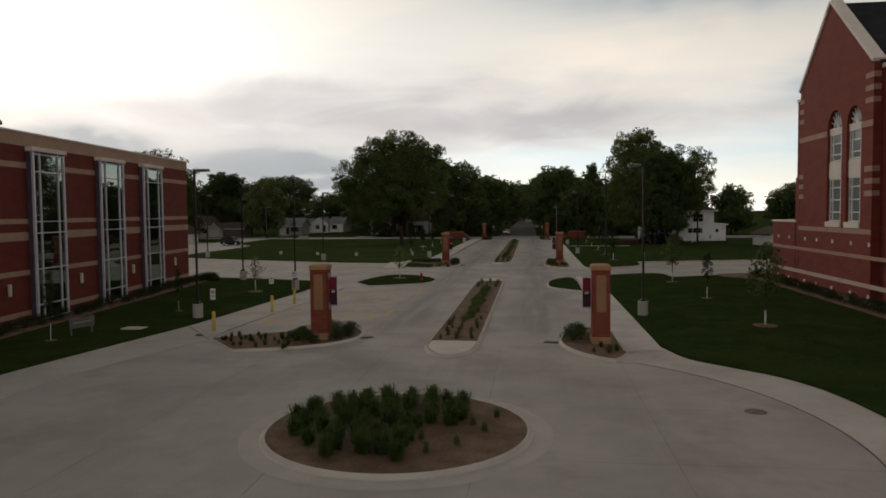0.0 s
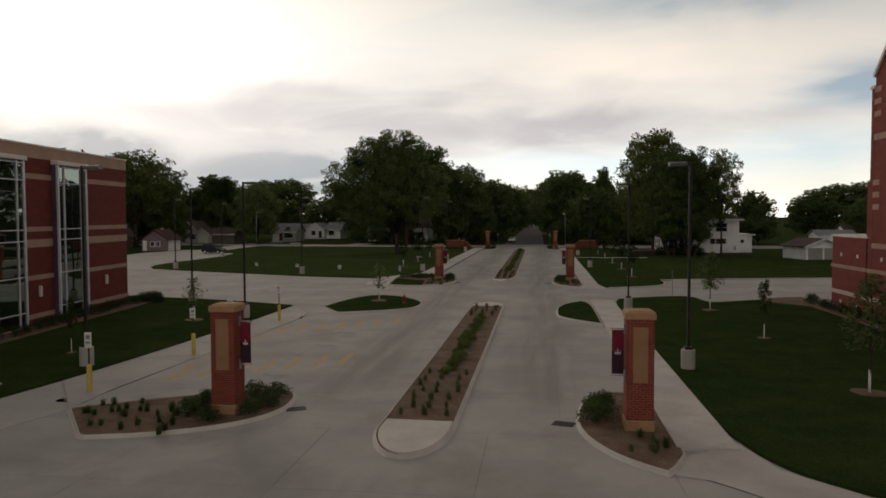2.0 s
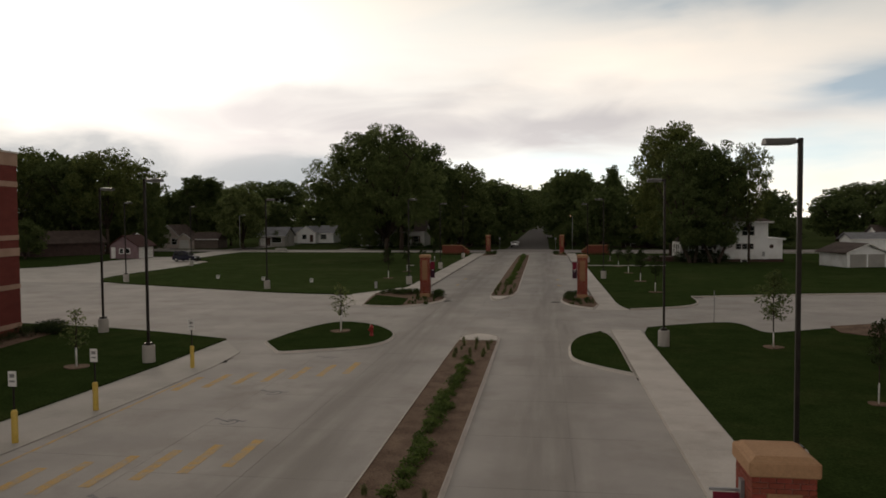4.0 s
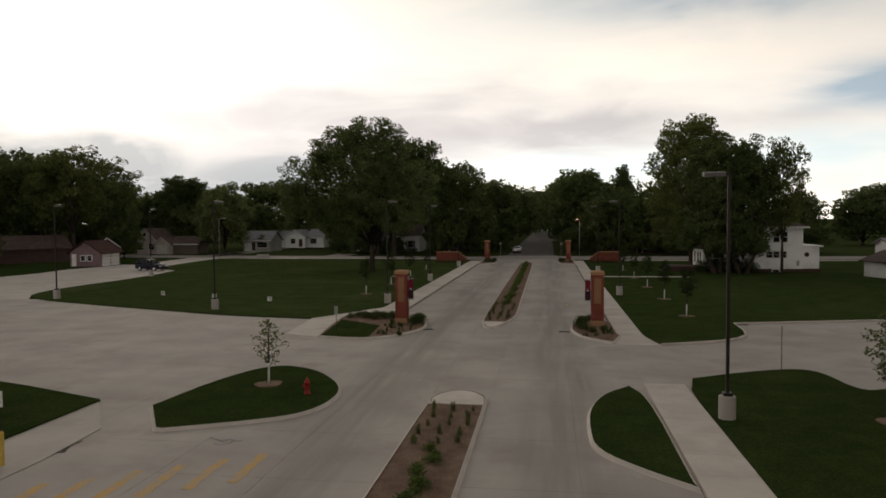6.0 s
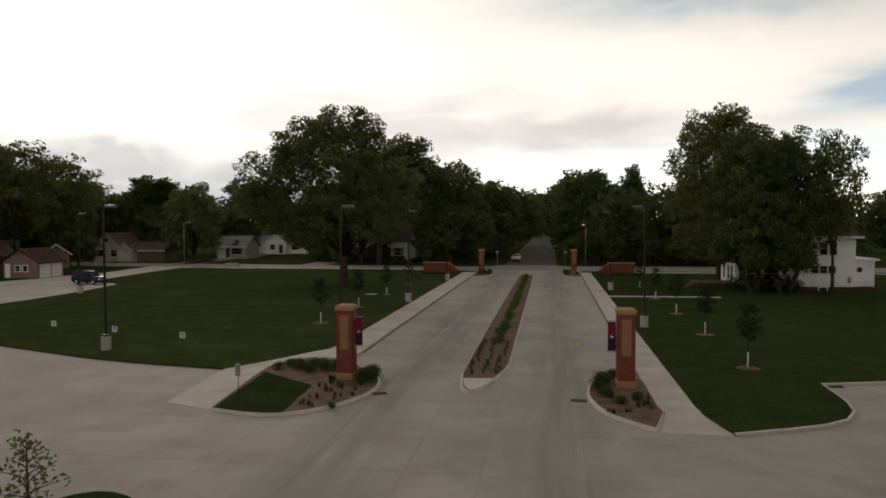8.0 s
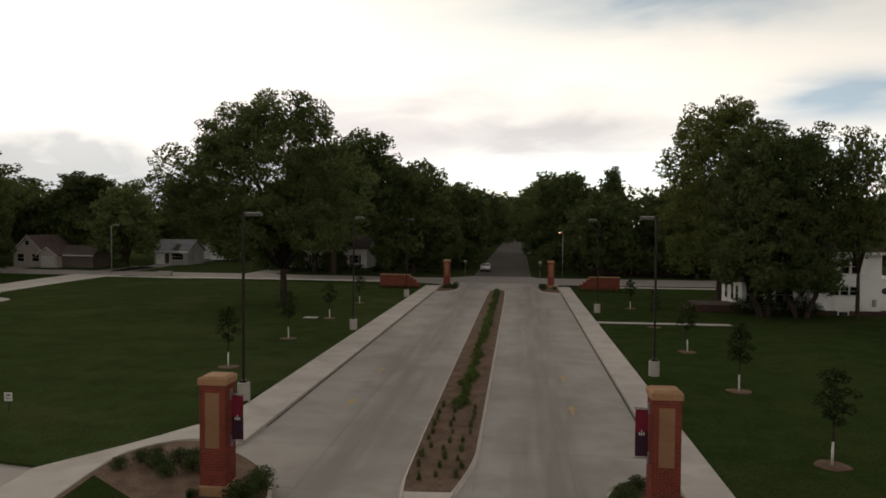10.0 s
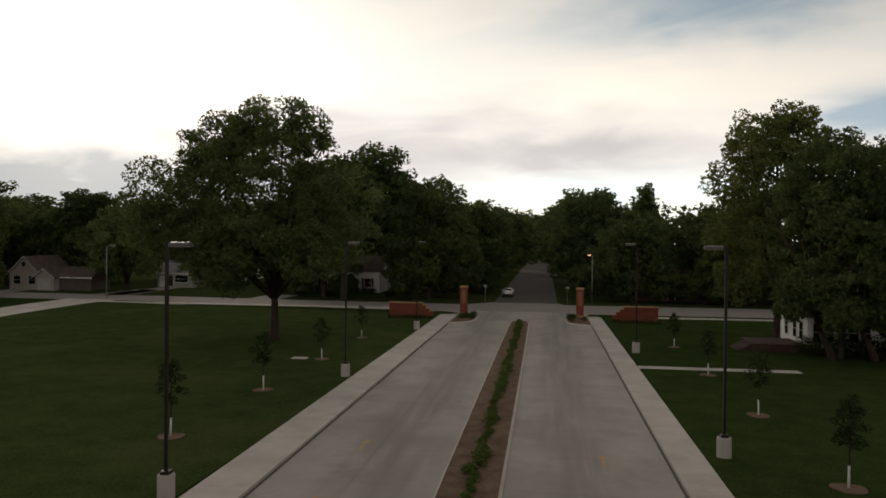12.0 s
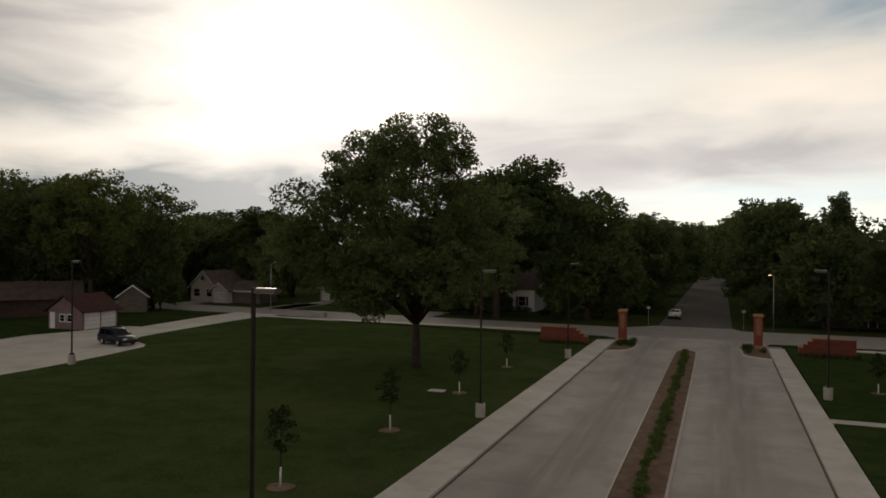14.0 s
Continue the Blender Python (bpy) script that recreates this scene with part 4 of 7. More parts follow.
TREES = (
    # beyond the lawn, along the street, west side
    (tall_one, -32.5, 179.0, 10, 1.0, 1.0), (old, -37.0, 183.0, 60, 0.9, 0.98), (mid, -47, 199, 0, 1.2, 1.0), (rnd, -21.8, 182.5, 50, 0.8, 1.0), (rnd, -14.0, 185.0, 90, 0.55, 0.75), (old, -19.5, 184, 80, 0.88, 0.86), (mid, -14.5, 203, 20, 1.2, 1.0), (mid, -14.5, 224, 140, 1.3, 1.04),
    (mid, -13.5, 250, 60, 1.45, 1.0), (mid, -13.0, 285, 200, 1.5, 1.05), (mid, -12.0, 330, 0, 1.5, 1.05), (rnd, -26, 212, 0, 1.2, 1.25), (rnd, -14.5, 400, 0, 1.6, 1.3), (mid, -9.8, 362, 120, 1.65, 1.25), (mid, 3.2, 378, 250, 1.65, 1.25),
    (mid, -42, 205, 44, 1.3, 1.0), (rnd, -50, 222, 10, 1.3, 1.1), (rnd, -68, 229, 70, 1.2, 0.95), (mid, -80, 218, 70, 1.1, 0.72),
    # east side of the street
    (mid, 7.5, 201, 30, 1.1, 1.12), (mid, 7.5, 226, 130, 1.3, 1.22), (mid, 5.5, 260, 230, 1.45, 1.15), (mid, 5.0, 305, 20, 1.5, 1.1), (rnd, 8.5, 372, 20, 1.6, 1.25),
    (rnd, 13.0, 184, 220, 1.0, 1.05), (narrow, 17.0, 200, 0, 0.85, 0.98), (mid, 17.0, 212, 0, 1.1, 1.05), (rnd, 25, 192, 0, 1.15, 1.15), (mid, 34, 200, 80, 1.1, 1.0), (rnd, 52.5, 190, 180, 0.85, 0.95),
    (rnd, 81, 230, 40, 1.3, 1.0), (rnd, 90, 206, 140, 1.3, 1.0), (mid, 92, 200, 140, 1.2, 0.95), (mid, 120, 205, 10, 1.4, 0.95), (rnd, 105, 170, 10, 1.3, 1.05), (mid, 150, 190, 10, 1.4, 1.0),
    # round the white house
    (maple, 21.1, 139.8, 0, 0.88, 0.96), (twin, 22.6, 129.4, 60, 0.95, 1.0), (twin, 25.6, 128.8, 8, 0.82, 0.98), (rnd, 28.5, 181.0, 20, 1.0, 1.0), (airy, 30.5, 147.0, 30, 0.7, 0.72), (airy, 30.2, 127.9, 70, 0.42, 0.78), (rnd, 75, 178, 10, 0.9, 0.8), 
    # beside the chapel
    (airy, 47, 70, 0, 0.7, 0.9), (old, 58, 62, 0, 0.9, 0.9), (old, 62, 40, 90, 1.0, 0.9), (old, 60, 20, 200, 1.0, 0.8), (mid, 52, 2, 20, 1.2, 1.1),
    # west: behind the garage and along the houses
    (airy, -91.6, 157, 0, 1.0, 0.97), (old, -101, 161, 40, 1.05, 0.94), (airy, -97, 176, 200, 1.0, 0.95), (old, -117, 171, 100, 1.1, 1.02), (airy, -111, 155, 60, 1.1, 1.0),
    (old, -126, 150, 10, 1.1, 1.0), (old, -140, 168, 70, 1.2, 1.05), (mid, -91.0, 169.5, 100, 0.72, 1.0), (pale, -74.6, 187, 0, 1.0, 1.1), (rnd, -91, 199, 90, 0.8, 0.85), (rnd, -41.0, 183, 20, 0.42, 0.32), (rnd, -33.5, 182.5, 120, 0.40, 0.30), (rnd, -47, 186, 220, 0.35, 0.26), (rnd, -70, 199, 220, 0.4, 0.3), (mid, -99, 200, 90, 1.0, 0.9),
    (narrow, -95.5, 203, 40, 1.6, 0.95), (narrow, -91.5, 206, 140, 1.6, 0.93), (mid, -98, 212, 10, 1.2, 1.05), (mid, -116, 210, 50, 1.3, 1.0), (old, -135, 205, 90, 1.1, 0.95), (old, -160, 190, 0, 1.2, 1.1), (old, -118, 128, 0, 1.0, 0.98), (old, -140, 130, 200, 1.1, 1.0), (mid, -105, 118, 0, 1.0, 1.0),
    # low growth under the street trees
    (rnd, -17.5, 187, 0, 0.5, 0.42), (rnd, -23, 183, 60, 0.45, 0.36), (rnd, -11.5, 196, 20, 0.4, 0.4), (rnd, -12.5, 212, 90, 0.5, 0.4), (rnd, 5.0, 186, 30, 0.4, 0.42), (rnd, 9.7, 185, 0, 0.5, 0.45), (rnd, 31, 182, 40, 0.6, 0.45), (rnd, 17.0, 183.2, 70, 0.6, 0.42), (rnd, 23.4, 182.6, 150, 0.62, 0.40), (rnd, 37, 186, 140, 0.6, 0.5), (rnd, 52, 184, 10, 0.7, 0.5), (rnd, -88, 168, 20, 0.6, 0.5), (rnd, -100, 172, 20, 0.7, 0.5), (rnd, -114, 176, 90, 0.8, 0.6), (rnd, -96, 138, 20, 0.6, 0.55), (rnd, -108, 132, 100, 0.7, 0.6), (rnd, -128, 168, 100, 0.9, 0.7), (mid, -152, 150, 0, 1.3, 1.1), (mid, -86, 205, 0, 0.8, 0.95), (mid, -106, 196, 0, 1.0, 0.9), (mid, -60, 228, 200, 0.9, 0.9),
    # far belt closing the horizon
    (old, -60, 330, 0, 2.0, 0.9), (old, -110, 300, 90, 2.0, 1.0), (old, -170, 280, 40, 2.2, 1.0), (old, -230, 240, 10, 2.2, 1.0), (old, -210, 170, 10, 2.0, 1.0), (old, 60, 320, 100, 2.0, 0.85), (old, 120, 300, 0, 2.2, 0.85), (old, 190, 270, 200, 2.2, 0.8), (old, 250, 220, 20, 2.2, 0.8), (rnd, -5, 440, 0, 2.0, 1.0), (rnd, -30, 460, 0, 2.6, 1.3), (rnd, 28, 480, 0, 2.6, 1.3),
)
for model, x, y, rz, sx, sz in TREES:
    put(model, x, y, rz, sx, sz * 1.12)
for model in (tall_one, old, mid, rnd, airy, pale, maple, twin, narrow):
    drop_model(model)


def young_tree(label, h, crown_r, mat, seed, stake_h=0.9, low=0.35, per=150, sparse=1.0, wrap=True, ring=True, leaf=0.10):
    r = random.Random(seed)
    t = thing("young_tree", 0, 0, 0, label, "young tree", "young trees along the drive")
    bm = bmesh.new()
    tube(bm, [(0, 0, 0), (0.01, 0.01, h * 0.4), (0.03, -0.02, h * 0.7), (0.0, 0.02, h * 0.97)], [0.045, 0.038, 0.026, 0.008], 8)
    clumps = []
    for i in range(int(14 * sparse)):
        k = low + (0.95 - low) * (i + 0.5) / (14 * sparse)
        a = i * 2.4
        rr = crown_r * math.sin(math.pi * min(1, (k - low) / (1 - low) * 0.85 + 0.15)) * r.uniform(0.55, 1.0)
        e = Vector((rr * math.cos(a), rr * math.sin(a), h * k + 0.15))
        tube(bm, [(0, 0, h * k - 0.12), e * 0.5 + Vector((0, 0, h * k * 0.5 - 0.02)), e], [0.018, 0.012, 0.005], 5)
        clumps += [(e.x, e.y, e.z, crown_r * r.uniform(0.22, 0.36)), (e.x * 0.55, e.y * 0.55, e.z + 0.05, crown_r * r.uniform(0.2, 0.32))]
    part("trunk", bm, BARK, t, smooth=True)
    if wrap:
        part("trunk_guard", tube(bmesh.new(), [(0, 0, 0.02), (0.004, 0.004, stake_h * 0.5), (0.01, 0.01, stake_h)], [0.052, 0.048, 0.045], 10), WHITE, t, "white plastic trunk guard", smooth=True)
    if ring:
        pts = [(0.62 * (1 + 0.1 * math.sin(3 * a + seed)) * math.cos(a), 0.62 * (1 + 0.1 * math.cos(2 * a + seed)) * math.sin(a)) for a in (2 * math.pi * k / 20 for k in range(20))]
        part("mulch_ring", prism(pts, -0.05, 0.04), MULCH, t, "brown mulch ring")
    c = new("crown", leaf_mesh("crown", clumps, leaf, per, mat, seed, 0.9))
    c.parent = t
    return t


LZ = KH - 0.02
yt = [young_tree("young tree with dark narrow crown and white trunk guard", 3.5, 0.80, YOUNG_LEAF, s, per=900, leaf=0.065, low=0.42) for s in (31, 32, 33)]
for i, (x, y, s) in enumerate(((-18.1, 99.4, 1.0), (-17.9, 110.1, 1.0), (-17.9, 121.8, 0.9), (-17.95, 134.3, 0.85), (10.5, 85.4, 1.0), (10.65, 97.0, 1.0), (10.65, 108.6, 0.95), (10.6, 120.4, 0.9), (10.6, 133.8, 0.85),
                             (12.7, 45.0, 0.9), (-24.2, 25.5, 1.0), (-22.95, 36.5, 0.8))):
    put(yt[i % 3], x, y, i * 77, s * (0.62 if i == 9 else 0.45 if i > 9 else 1.0), s, LZ)
bigger = young_tree("young tree with broad open crown and white trunk guard", 4.4, 1.05, LEAF_DARK, 41, low=0.36, per=330, leaf=0.085, sparse=1.5)
put(bigger, 12.9, 32.6, 40, 1.0, 1.0, LZ)
put(bigger, 12.5, 56.9, 160, 0.85, 0.92, LZ)
lone = young_tree("young pale-leaved tree on the grass island", 2.95, 0.80, LEAF_PALE, 42, stake_h=1.0, low=0.3, per=170, sparse=1.5, leaf=0.07)
put(lone, -12.5, 60.1, 0, 1.0, 1.0, LZ)
put(lone, -22.3, 48.1, 100, 0.95, 0.95, LZ)
for m in (*yt, bigger, lone):
    drop_model(m)


def grass_clump(label, h, spread, blades, mat, seed):
    """A tuft of bent blades from one base."""
    r = random.Random(seed)
    verts, faces = [], []
    for _ in range(blades):
        a, lean_ = r.uniform(0, 6.283), r.uniform(0.1, 1.0) * spread
        bx, by = r.gauss(0, spread * 0.20), r.gauss(0, spread * 0.20)
        hh, w = h * r.uniform(0.5, 1.08) * (1.0 - 0.28 * lean_ / spread), r.uniform(0.006, 0.011) * (0.7 + h)
        dx, dy = math.cos(a), math.sin(a)
        n = len(verts)
        for k, z, ww in ((0, 0, w), (0.3, 0.58, w * 0.9), (0.8, 0.92, w * 0.55), (1.2, 0.86, 0.001)):
            px, py = bx + dx * lean_ * k, by + dy * lean_ * k
            verts += [(px - dy * ww, py + dx * ww, hh * z), (px + dy * ww, py - dx * ww, hh * z)]
        faces += [(n, n + 1, n + 3, n + 2), (n + 2, n + 3, n + 5, n + 4), (n + 4, n + 5, n + 7, n + 6)]
    return tagged(raw("ornamental_grass", verts, faces, mat), label, "ornamental grass", "ornamental grasses")


def shrub(label, h, rad, mat, seed, leaf=0.055, per=420):
    r = random.Random(seed)
    t = thing("shrub", 0, 0, 0, label, "shrub", "shrubs")
    bm = bmesh.new()
    clumps = []
    for i in range(22):
        a, k = i * 2.4, (i + 0.5) / 22
        rr = rad * 0.75 * math.sqrt(1 - k * 0.8) * r.uniform(0.5, 1.1)
        e = Vector((rr * math.cos(a), rr * math.sin(a), h * (0.2 + 0.7 * k)))
        if i % 2 == 0:
            tube(bm, [(0, 0, 0), e * 0.5 + Vector((0, 0, 0.04)), e], [0.016, 0.010, 0.004], 5)
        clumps.append((e.x, e.y, e.z, rad * r.uniform(0.3, 0.5)))
    part("branchwork", bm, BARK, t)
    c = new("foliage", leaf_mesh("foliage", clumps, leaf, per, mat, seed, 0.85))
    c.parent = t
    return t


rs = random.Random(5)
tall = [grass_clump("tall green ornamental grass clump in mulch", 0.70, 0.40, 250, BLADE, s) for s in (51, 52, 53)]
low_ = [grass_clump("low green ornamental grass tuft in mulch", 0.5, 0.26, 90, BLADE, s) for s in (54, 55)]
tuft = [grass_clump("small dark green spiky tuft in mulch", 0.42, 0.19, 70, BLADE, s) for s in (58, 59)]
dry = [grass_clump("small half-dry grass tuft in mulch", 0.40, 0.2, 60, DRY_BLADE, s) for s in (56, 57)]
yew = [shrub("dark green evergreen shrub in the planting bed", 0.74, 0.55, SHRUB_LEAF, s, leaf=0.034, per=1300) for s in (61, 62)]
bush = [shrub("low rounded dark shrub along the wall", 0.85, 0.75, YEW_LEAF, s, leaf=0.045, per=520) for s in (63, 64)]
# the round island: grasses in the west two thirds
spots = []
while len(spots) < 50:
    x, y = rs.uniform(-3.2, 2.2), rs.uniform(-3.2, 3.2)
    if x * x + y * y < 3.0 ** 2 and all(math.dist((x, y), s) > 0.52 for s in spots) and not (x > 0.7 and y < 0.3):
        spots.append((x, y))
for i, (x, y) in enumerate(spots):
    k = rs.uniform(0.75, 1.1)
    put(tall[i % 3], CX + x - 0.1, CY + y, rs.uniform(0, 360), k, k, KH + 0.01)
for x, y in ((1.9, -1.4), (2.6, -0.2), (1.2, -2.2), (2.9, 1.2), (2.2, 0.4), (0.9, -1.1)):
    put(dry[0], CX + x, CY + y, rs.uniform(0, 360), 1, 1, KH + 0.01)
# medians: a middle row of leafy perennials, small tufts to both sides at the ends
peren = [shrub("bushy green perennial in the median mulch", 0.5, 0.48, PERENNIAL, s, leaf=0.07, per=260) for s in (65, 66, 67)]
for x0, y0, y1 in ((-3.55, 34.0, 52.0), (-3.55, 92.0, 151.5)):
    y = y0
    while y < y1:
        k = rs.uniform(0.55, 1.1)
        put(peren[rs.randrange(3)], x0 + rs.uniform(-0.22, 0.22), y, rs.uniform(0, 360), k * 0.85, k * rs.uniform(0.5, 0.75), KH - 0.05)
        y += rs.uniform(0.32, 0.7)
for x0, y0, y1 in ((-3.55, 27.6, 34.5), (-3.55, 52.6, 57.2), (-3.6, 82.4, 92.0)):
    y = y0
    while y < y1:
        for dx in (-0.68, 0.0, 0.68):
            k = rs.uniform(0.7, 1.15)
            put(dry[rs.randrange(2)], x0 + dx + rs.uniform(-0.15, 0.15), y + rs.uniform(-0.2, 0.2), rs.uniform(0, 360), k, k, KH - 0.04)
        y += 1.05
# gate planters
for x, y, k in ((-11.6, 26.6, 1), (-11.45, 27.5, 1), (-10.6, 26.0, 0.9), (-11.9, 28.6, 0.7), (-10.2, 29.0, 1.1), (-9.45, 29.3, 1), (-9.6, 27.0, 0.9), (-9.3, 28.0, 0.95), (2.3, 27.5, 1.25), (2.45, 28.7, 1.2), (2.75, 29.7, 0.8),
                (-12.20, 82.20, 0.9), (-13.00, 82.90, 0.9), (-13.70, 82.50, 0.8), (-14.40, 82.80, 0.8), (-14.80, 82.00, 0.75), (-14.10, 83.30, 0.7), (-13.30, 82.10, 0.8), (-12.60, 83.20, 0.75), (-11.80, 83.20, 0.8), (-11.50, 82.00, 0.85), (-9.35, 79.5, 1.25), (-9.15, 80.4, 1.1), (-9.3, 81.2, 1.0), (-12.80, 81.50, 0.8), (2.40, 80.60, 1), (2.20, 79.40, 0.8), (3.80, 77.60, 0.7), (2.45, 78.2, 0.8), (3.0, 76.9, 0.7), (2.6, 81.3, 0.9), (3.1, 82.2, 0.8), (-9.40, 155.50, 1.2), (-9.40, 153.40, 1.1), (-10.60, 153.50, 1.1), (-10.2, 154.7, 1.1), (2.6, 155.8, 1.1), (2.20, 154.90, 1.2), (2.40, 152.90, 0.8), (3.80, 153.50, 0.8)):
    put(yew[rs.randrange(2)], x, y, rs.uniform(0, 360), k, k * 0.78, KH - 0.05)
for bed, n in (((-15.6, -11.4, 24.4, 28.2), 34), ((2.4, 4.3, 24.2, 27.0), 8), ((-11.3, -9.0, 74.4, 80.0), 26), ((2.2, 4.3, 74.8, 79.2), 16)):
    for _ in range(n):
        x, y = rs.uniform(bed[0], bed[1]), rs.uniform(bed[2], bed[3])
        if bed[0] < -15 and not (y > 26.9 - (x + 16.4) * 1.05 and y < 27.0 + (x + 16.4) * 0.6):
            continue
        k = rs.uniform(0.7, 1.05)
        put((dry if rs.random() < 0.45 and bed[0] > -15 else tuft)[rs.randrange(2)], x, y, rs.uniform(0, 360), k, k * rs.uniform(0.8, 1.1), KH - 0.05)


# ---- gate pillars ----
def gate_pillar(label, side, banner=True):
    """Brick pillar on a stone base with a stone cap; side: +1 when the drive lies to its east. Bricks come last in the file."""
    t = thing("gate_pillar", 0, 0, 0, label, "gate pillar", "gate pillars")
    w = 0.46
    part("base", boxes((-w - 0.04, w + 0.04, -w - 0.04, w + 0.04, -0.05, 0.36), bevel=0.03), LIMESTONE, t, "tan stone base")
    part("core", boxes((-w + 0.02, w - 0.02, -w + 0.02, w - 0.02, 0.36, 3.46)), MORTAR, t)
    cap = bmesh.new()
    box(cap, -w - 0.055, w + 0.055, -w - 0.055, w + 0.055, 3.46, 3.675, bevel=0.025)
    bmesh.ops.create_cone(cap, cap_ends=True, segments=4, radius1=0.665, radius2=0.55, depth=0.05, matrix=pose(0, 0, 3.70, 0, 0, 45))
    part("cap", cap, LIMESTONE, t, "tan stone cap")
    for s in (-1, 1):
        y0, y1 = sorted((s * (w - 0.01), s * (w + 0.025)))
        part("panel", boxes((-0.255, 0.255, y0, y1, 1.52, 3.24), bevel=0.01), PANEL_STONE, t, "tall tan stone panel")
    if not banner:
        return t
    x0 = side * w
    for z in (3.12, 1.66):
        a, b = sorted((x0, x0 + side * 0.52))
        part("bracket", boxes((a, b, -0.02, 0.02, z - 0.02, z + 0.02), (min(x0, x0 + side * 0.06), max(x0, x0 + side * 0.06), -0.07, 0.07, z - 0.16, z + 0.16)), GREY_METAL, t, "grey metal bracket")
    a, b = sorted((x0 + side * 0.05, x0 + side * 0.46))
    ban = part("banner", boxes((a, b, -0.008, 0.008, 1.70, 3.08)), MAROON, t, "maroon banner with a dark lower half")
    part("dark_half", boxes((a - 0.002, b + 0.002, -0.012, 0.012, 1.72, 2.42)), NAVY, ban, "dark purple lower cloth")
    c = (a + b) / 2
    em = bmesh.new()
    for s in (-1, 1):
        y0, y1 = sorted((s * 0.012, s * 0.017))
        box(em, c - 0.016, c + 0.016, y0, y1, 2.30, 2.48)
        box(em, c - 0.075, c + 0.075, y0, y1, 2.345, 2.375)
        box(em, c - 0.095, c - 0.06, y0, y1, 2.32, 2.41)
        box(em, c + 0.06, c + 0.095, y0, y1, 2.32, 2.41)
    part("emblem", em, WHITE, ban, "small white emblem shape")
    return t


PILLARS = []
for lab, x, y, s in (("red brick gate pillar with stone cap and maroon banner by the turning circle", -10.43, 27.2, 1), ("red brick gate pillar with stone cap and maroon banner by the turning circle", 3.55, 26.98, -1),
                     ("red brick gate pillar with stone panel and maroon banner at the crossing", -10.45, 80.35, 1), ("red brick gate pillar with stone panel and maroon banner at the crossing", 3.53, 80.3, -1),
                     ("red brick gate pillar with stone cap by the street", -10.8, 157.5, 1), ("red brick gate pillar with stone cap by the street", 3.52, 157.5, -1)):
    p = gate_pillar(lab, s, y < 100)
    p.matrix_basis = pose(x, y, 0.06) @ Matrix.Diagonal((0.92, 0.92, 1.035, 1) if y < 100 else (0.95, 0.95, 0.99, 1))
    PILLARS.append(p)


# ---- low brick sign walls at the street ----
def sign_wall(x0, x1, y, end, label):
    t = thing("brick_sign_wall", (x0 + x1) / 2, y, 0, label, "brick wall", "sign walls at the street")
    h = (x1 - x0) / 2
    part("wall", boxes((-h, h, -0.2, 0.2, -0.1, 1.82), bevel=0.01), SIGN_BRICK, t)
    part("coping", boxes((-h - 0.05, h + 0.05, -0.26, 0.26, 1.82, 1.96), bevel=0.02), LIMESTONE, t, "buff stone coping")
    for i in range(3):
        a = h + i * 0.42
        c0, c1 = sorted((end * a, end * (a + 0.42)))
        part("stepped_end", boxes((c0, c1, -0.22, 0.22, -0.1, 1.55 - 0.33 * i), bevel=0.01), SIGN_BRICK, t)
        part("step_coping", boxes((c0 - 0.02, c1 + 0.02, -0.27, 0.27, 1.55 - 0.33 * i, 1.67 - 0.33 * i), bevel=0.015), LIMESTONE, t, "buff stone step")
    return t


sign_wall(-19.35, -15.3, 153.1, 1, "low red brick sign wall with stepped end and stone coping")
sign_wall(8.3, 12.15, 153.2, -1, "low red brick sign wall with stone coping and stepped end")
for x0, x1 in ((-19.2, -14.0), (7.1, 12.3)):
    for i in range(11):
        put(low_[i % 2], x0 + (x1 - x0) * i / 10, 152.3 + rs.uniform(-0.2, 0.2), rs.uniform(0, 360), 1.2, 1.1, LZ)


# ---- lamps ----
def lamp_model(label, out):
    t = thing("street_lamp", 0, 0, 0, label, "street lamp", "parking lot lamps")
    part("footing", lathe(bmesh.new(), [(0.31, -0.2), (0.31, 0.88), (0.28, 0.92)], 20), PALE_PAVING, t, "round concrete footing", smooth=False)
    part("base_cover", boxes((-0.17, 0.17, -0.17, 0.17, 0.92, 1.04), bevel=0.02), BLACK_METAL, t)
    part("pole", boxes((-0.058, 0.058, -0.058, 0.058, 0.92, 9.22), bevel=0.012), BLACK_METAL, t, "square dark bronze pole")
    a, b = sorted((out * 0.05, out * 0.30))
    part("arm", boxes((a, b, -0.04, 0.04, 9.08, 9.18)), BLACK_METAL, t)
    a, b = sorted((out * 0.16, out * 0.92))
    hb_ = bmesh.new()
    rings = []
    for x_ in (a, b):
        rings.append([hb_.verts.new((x_, 0.22 * math.cos(math.pi * k / 8), 9.06 + 0.17 * math.sin(math.pi * k / 8) ** 0.7)) for k in range(9)])
    hb_.faces.new(rings[0][::-1])
    hb_.faces.new(rings[1])
    for k in range(9):
        j = (k + 1) % 9
        hb_.faces.new((rings[0][k], rings[0][j], rings[1][j], rings[1][k]))
    head = part("lamp_head", hb_, LAMP_HEAD, t, "dark half-round lamp head")
    part("lens", boxes((a + 0.06, b - 0.06, -0.17, 0.17, 9.045, 9.056)), LAMP_LENS, head, "pale lens")
    return t


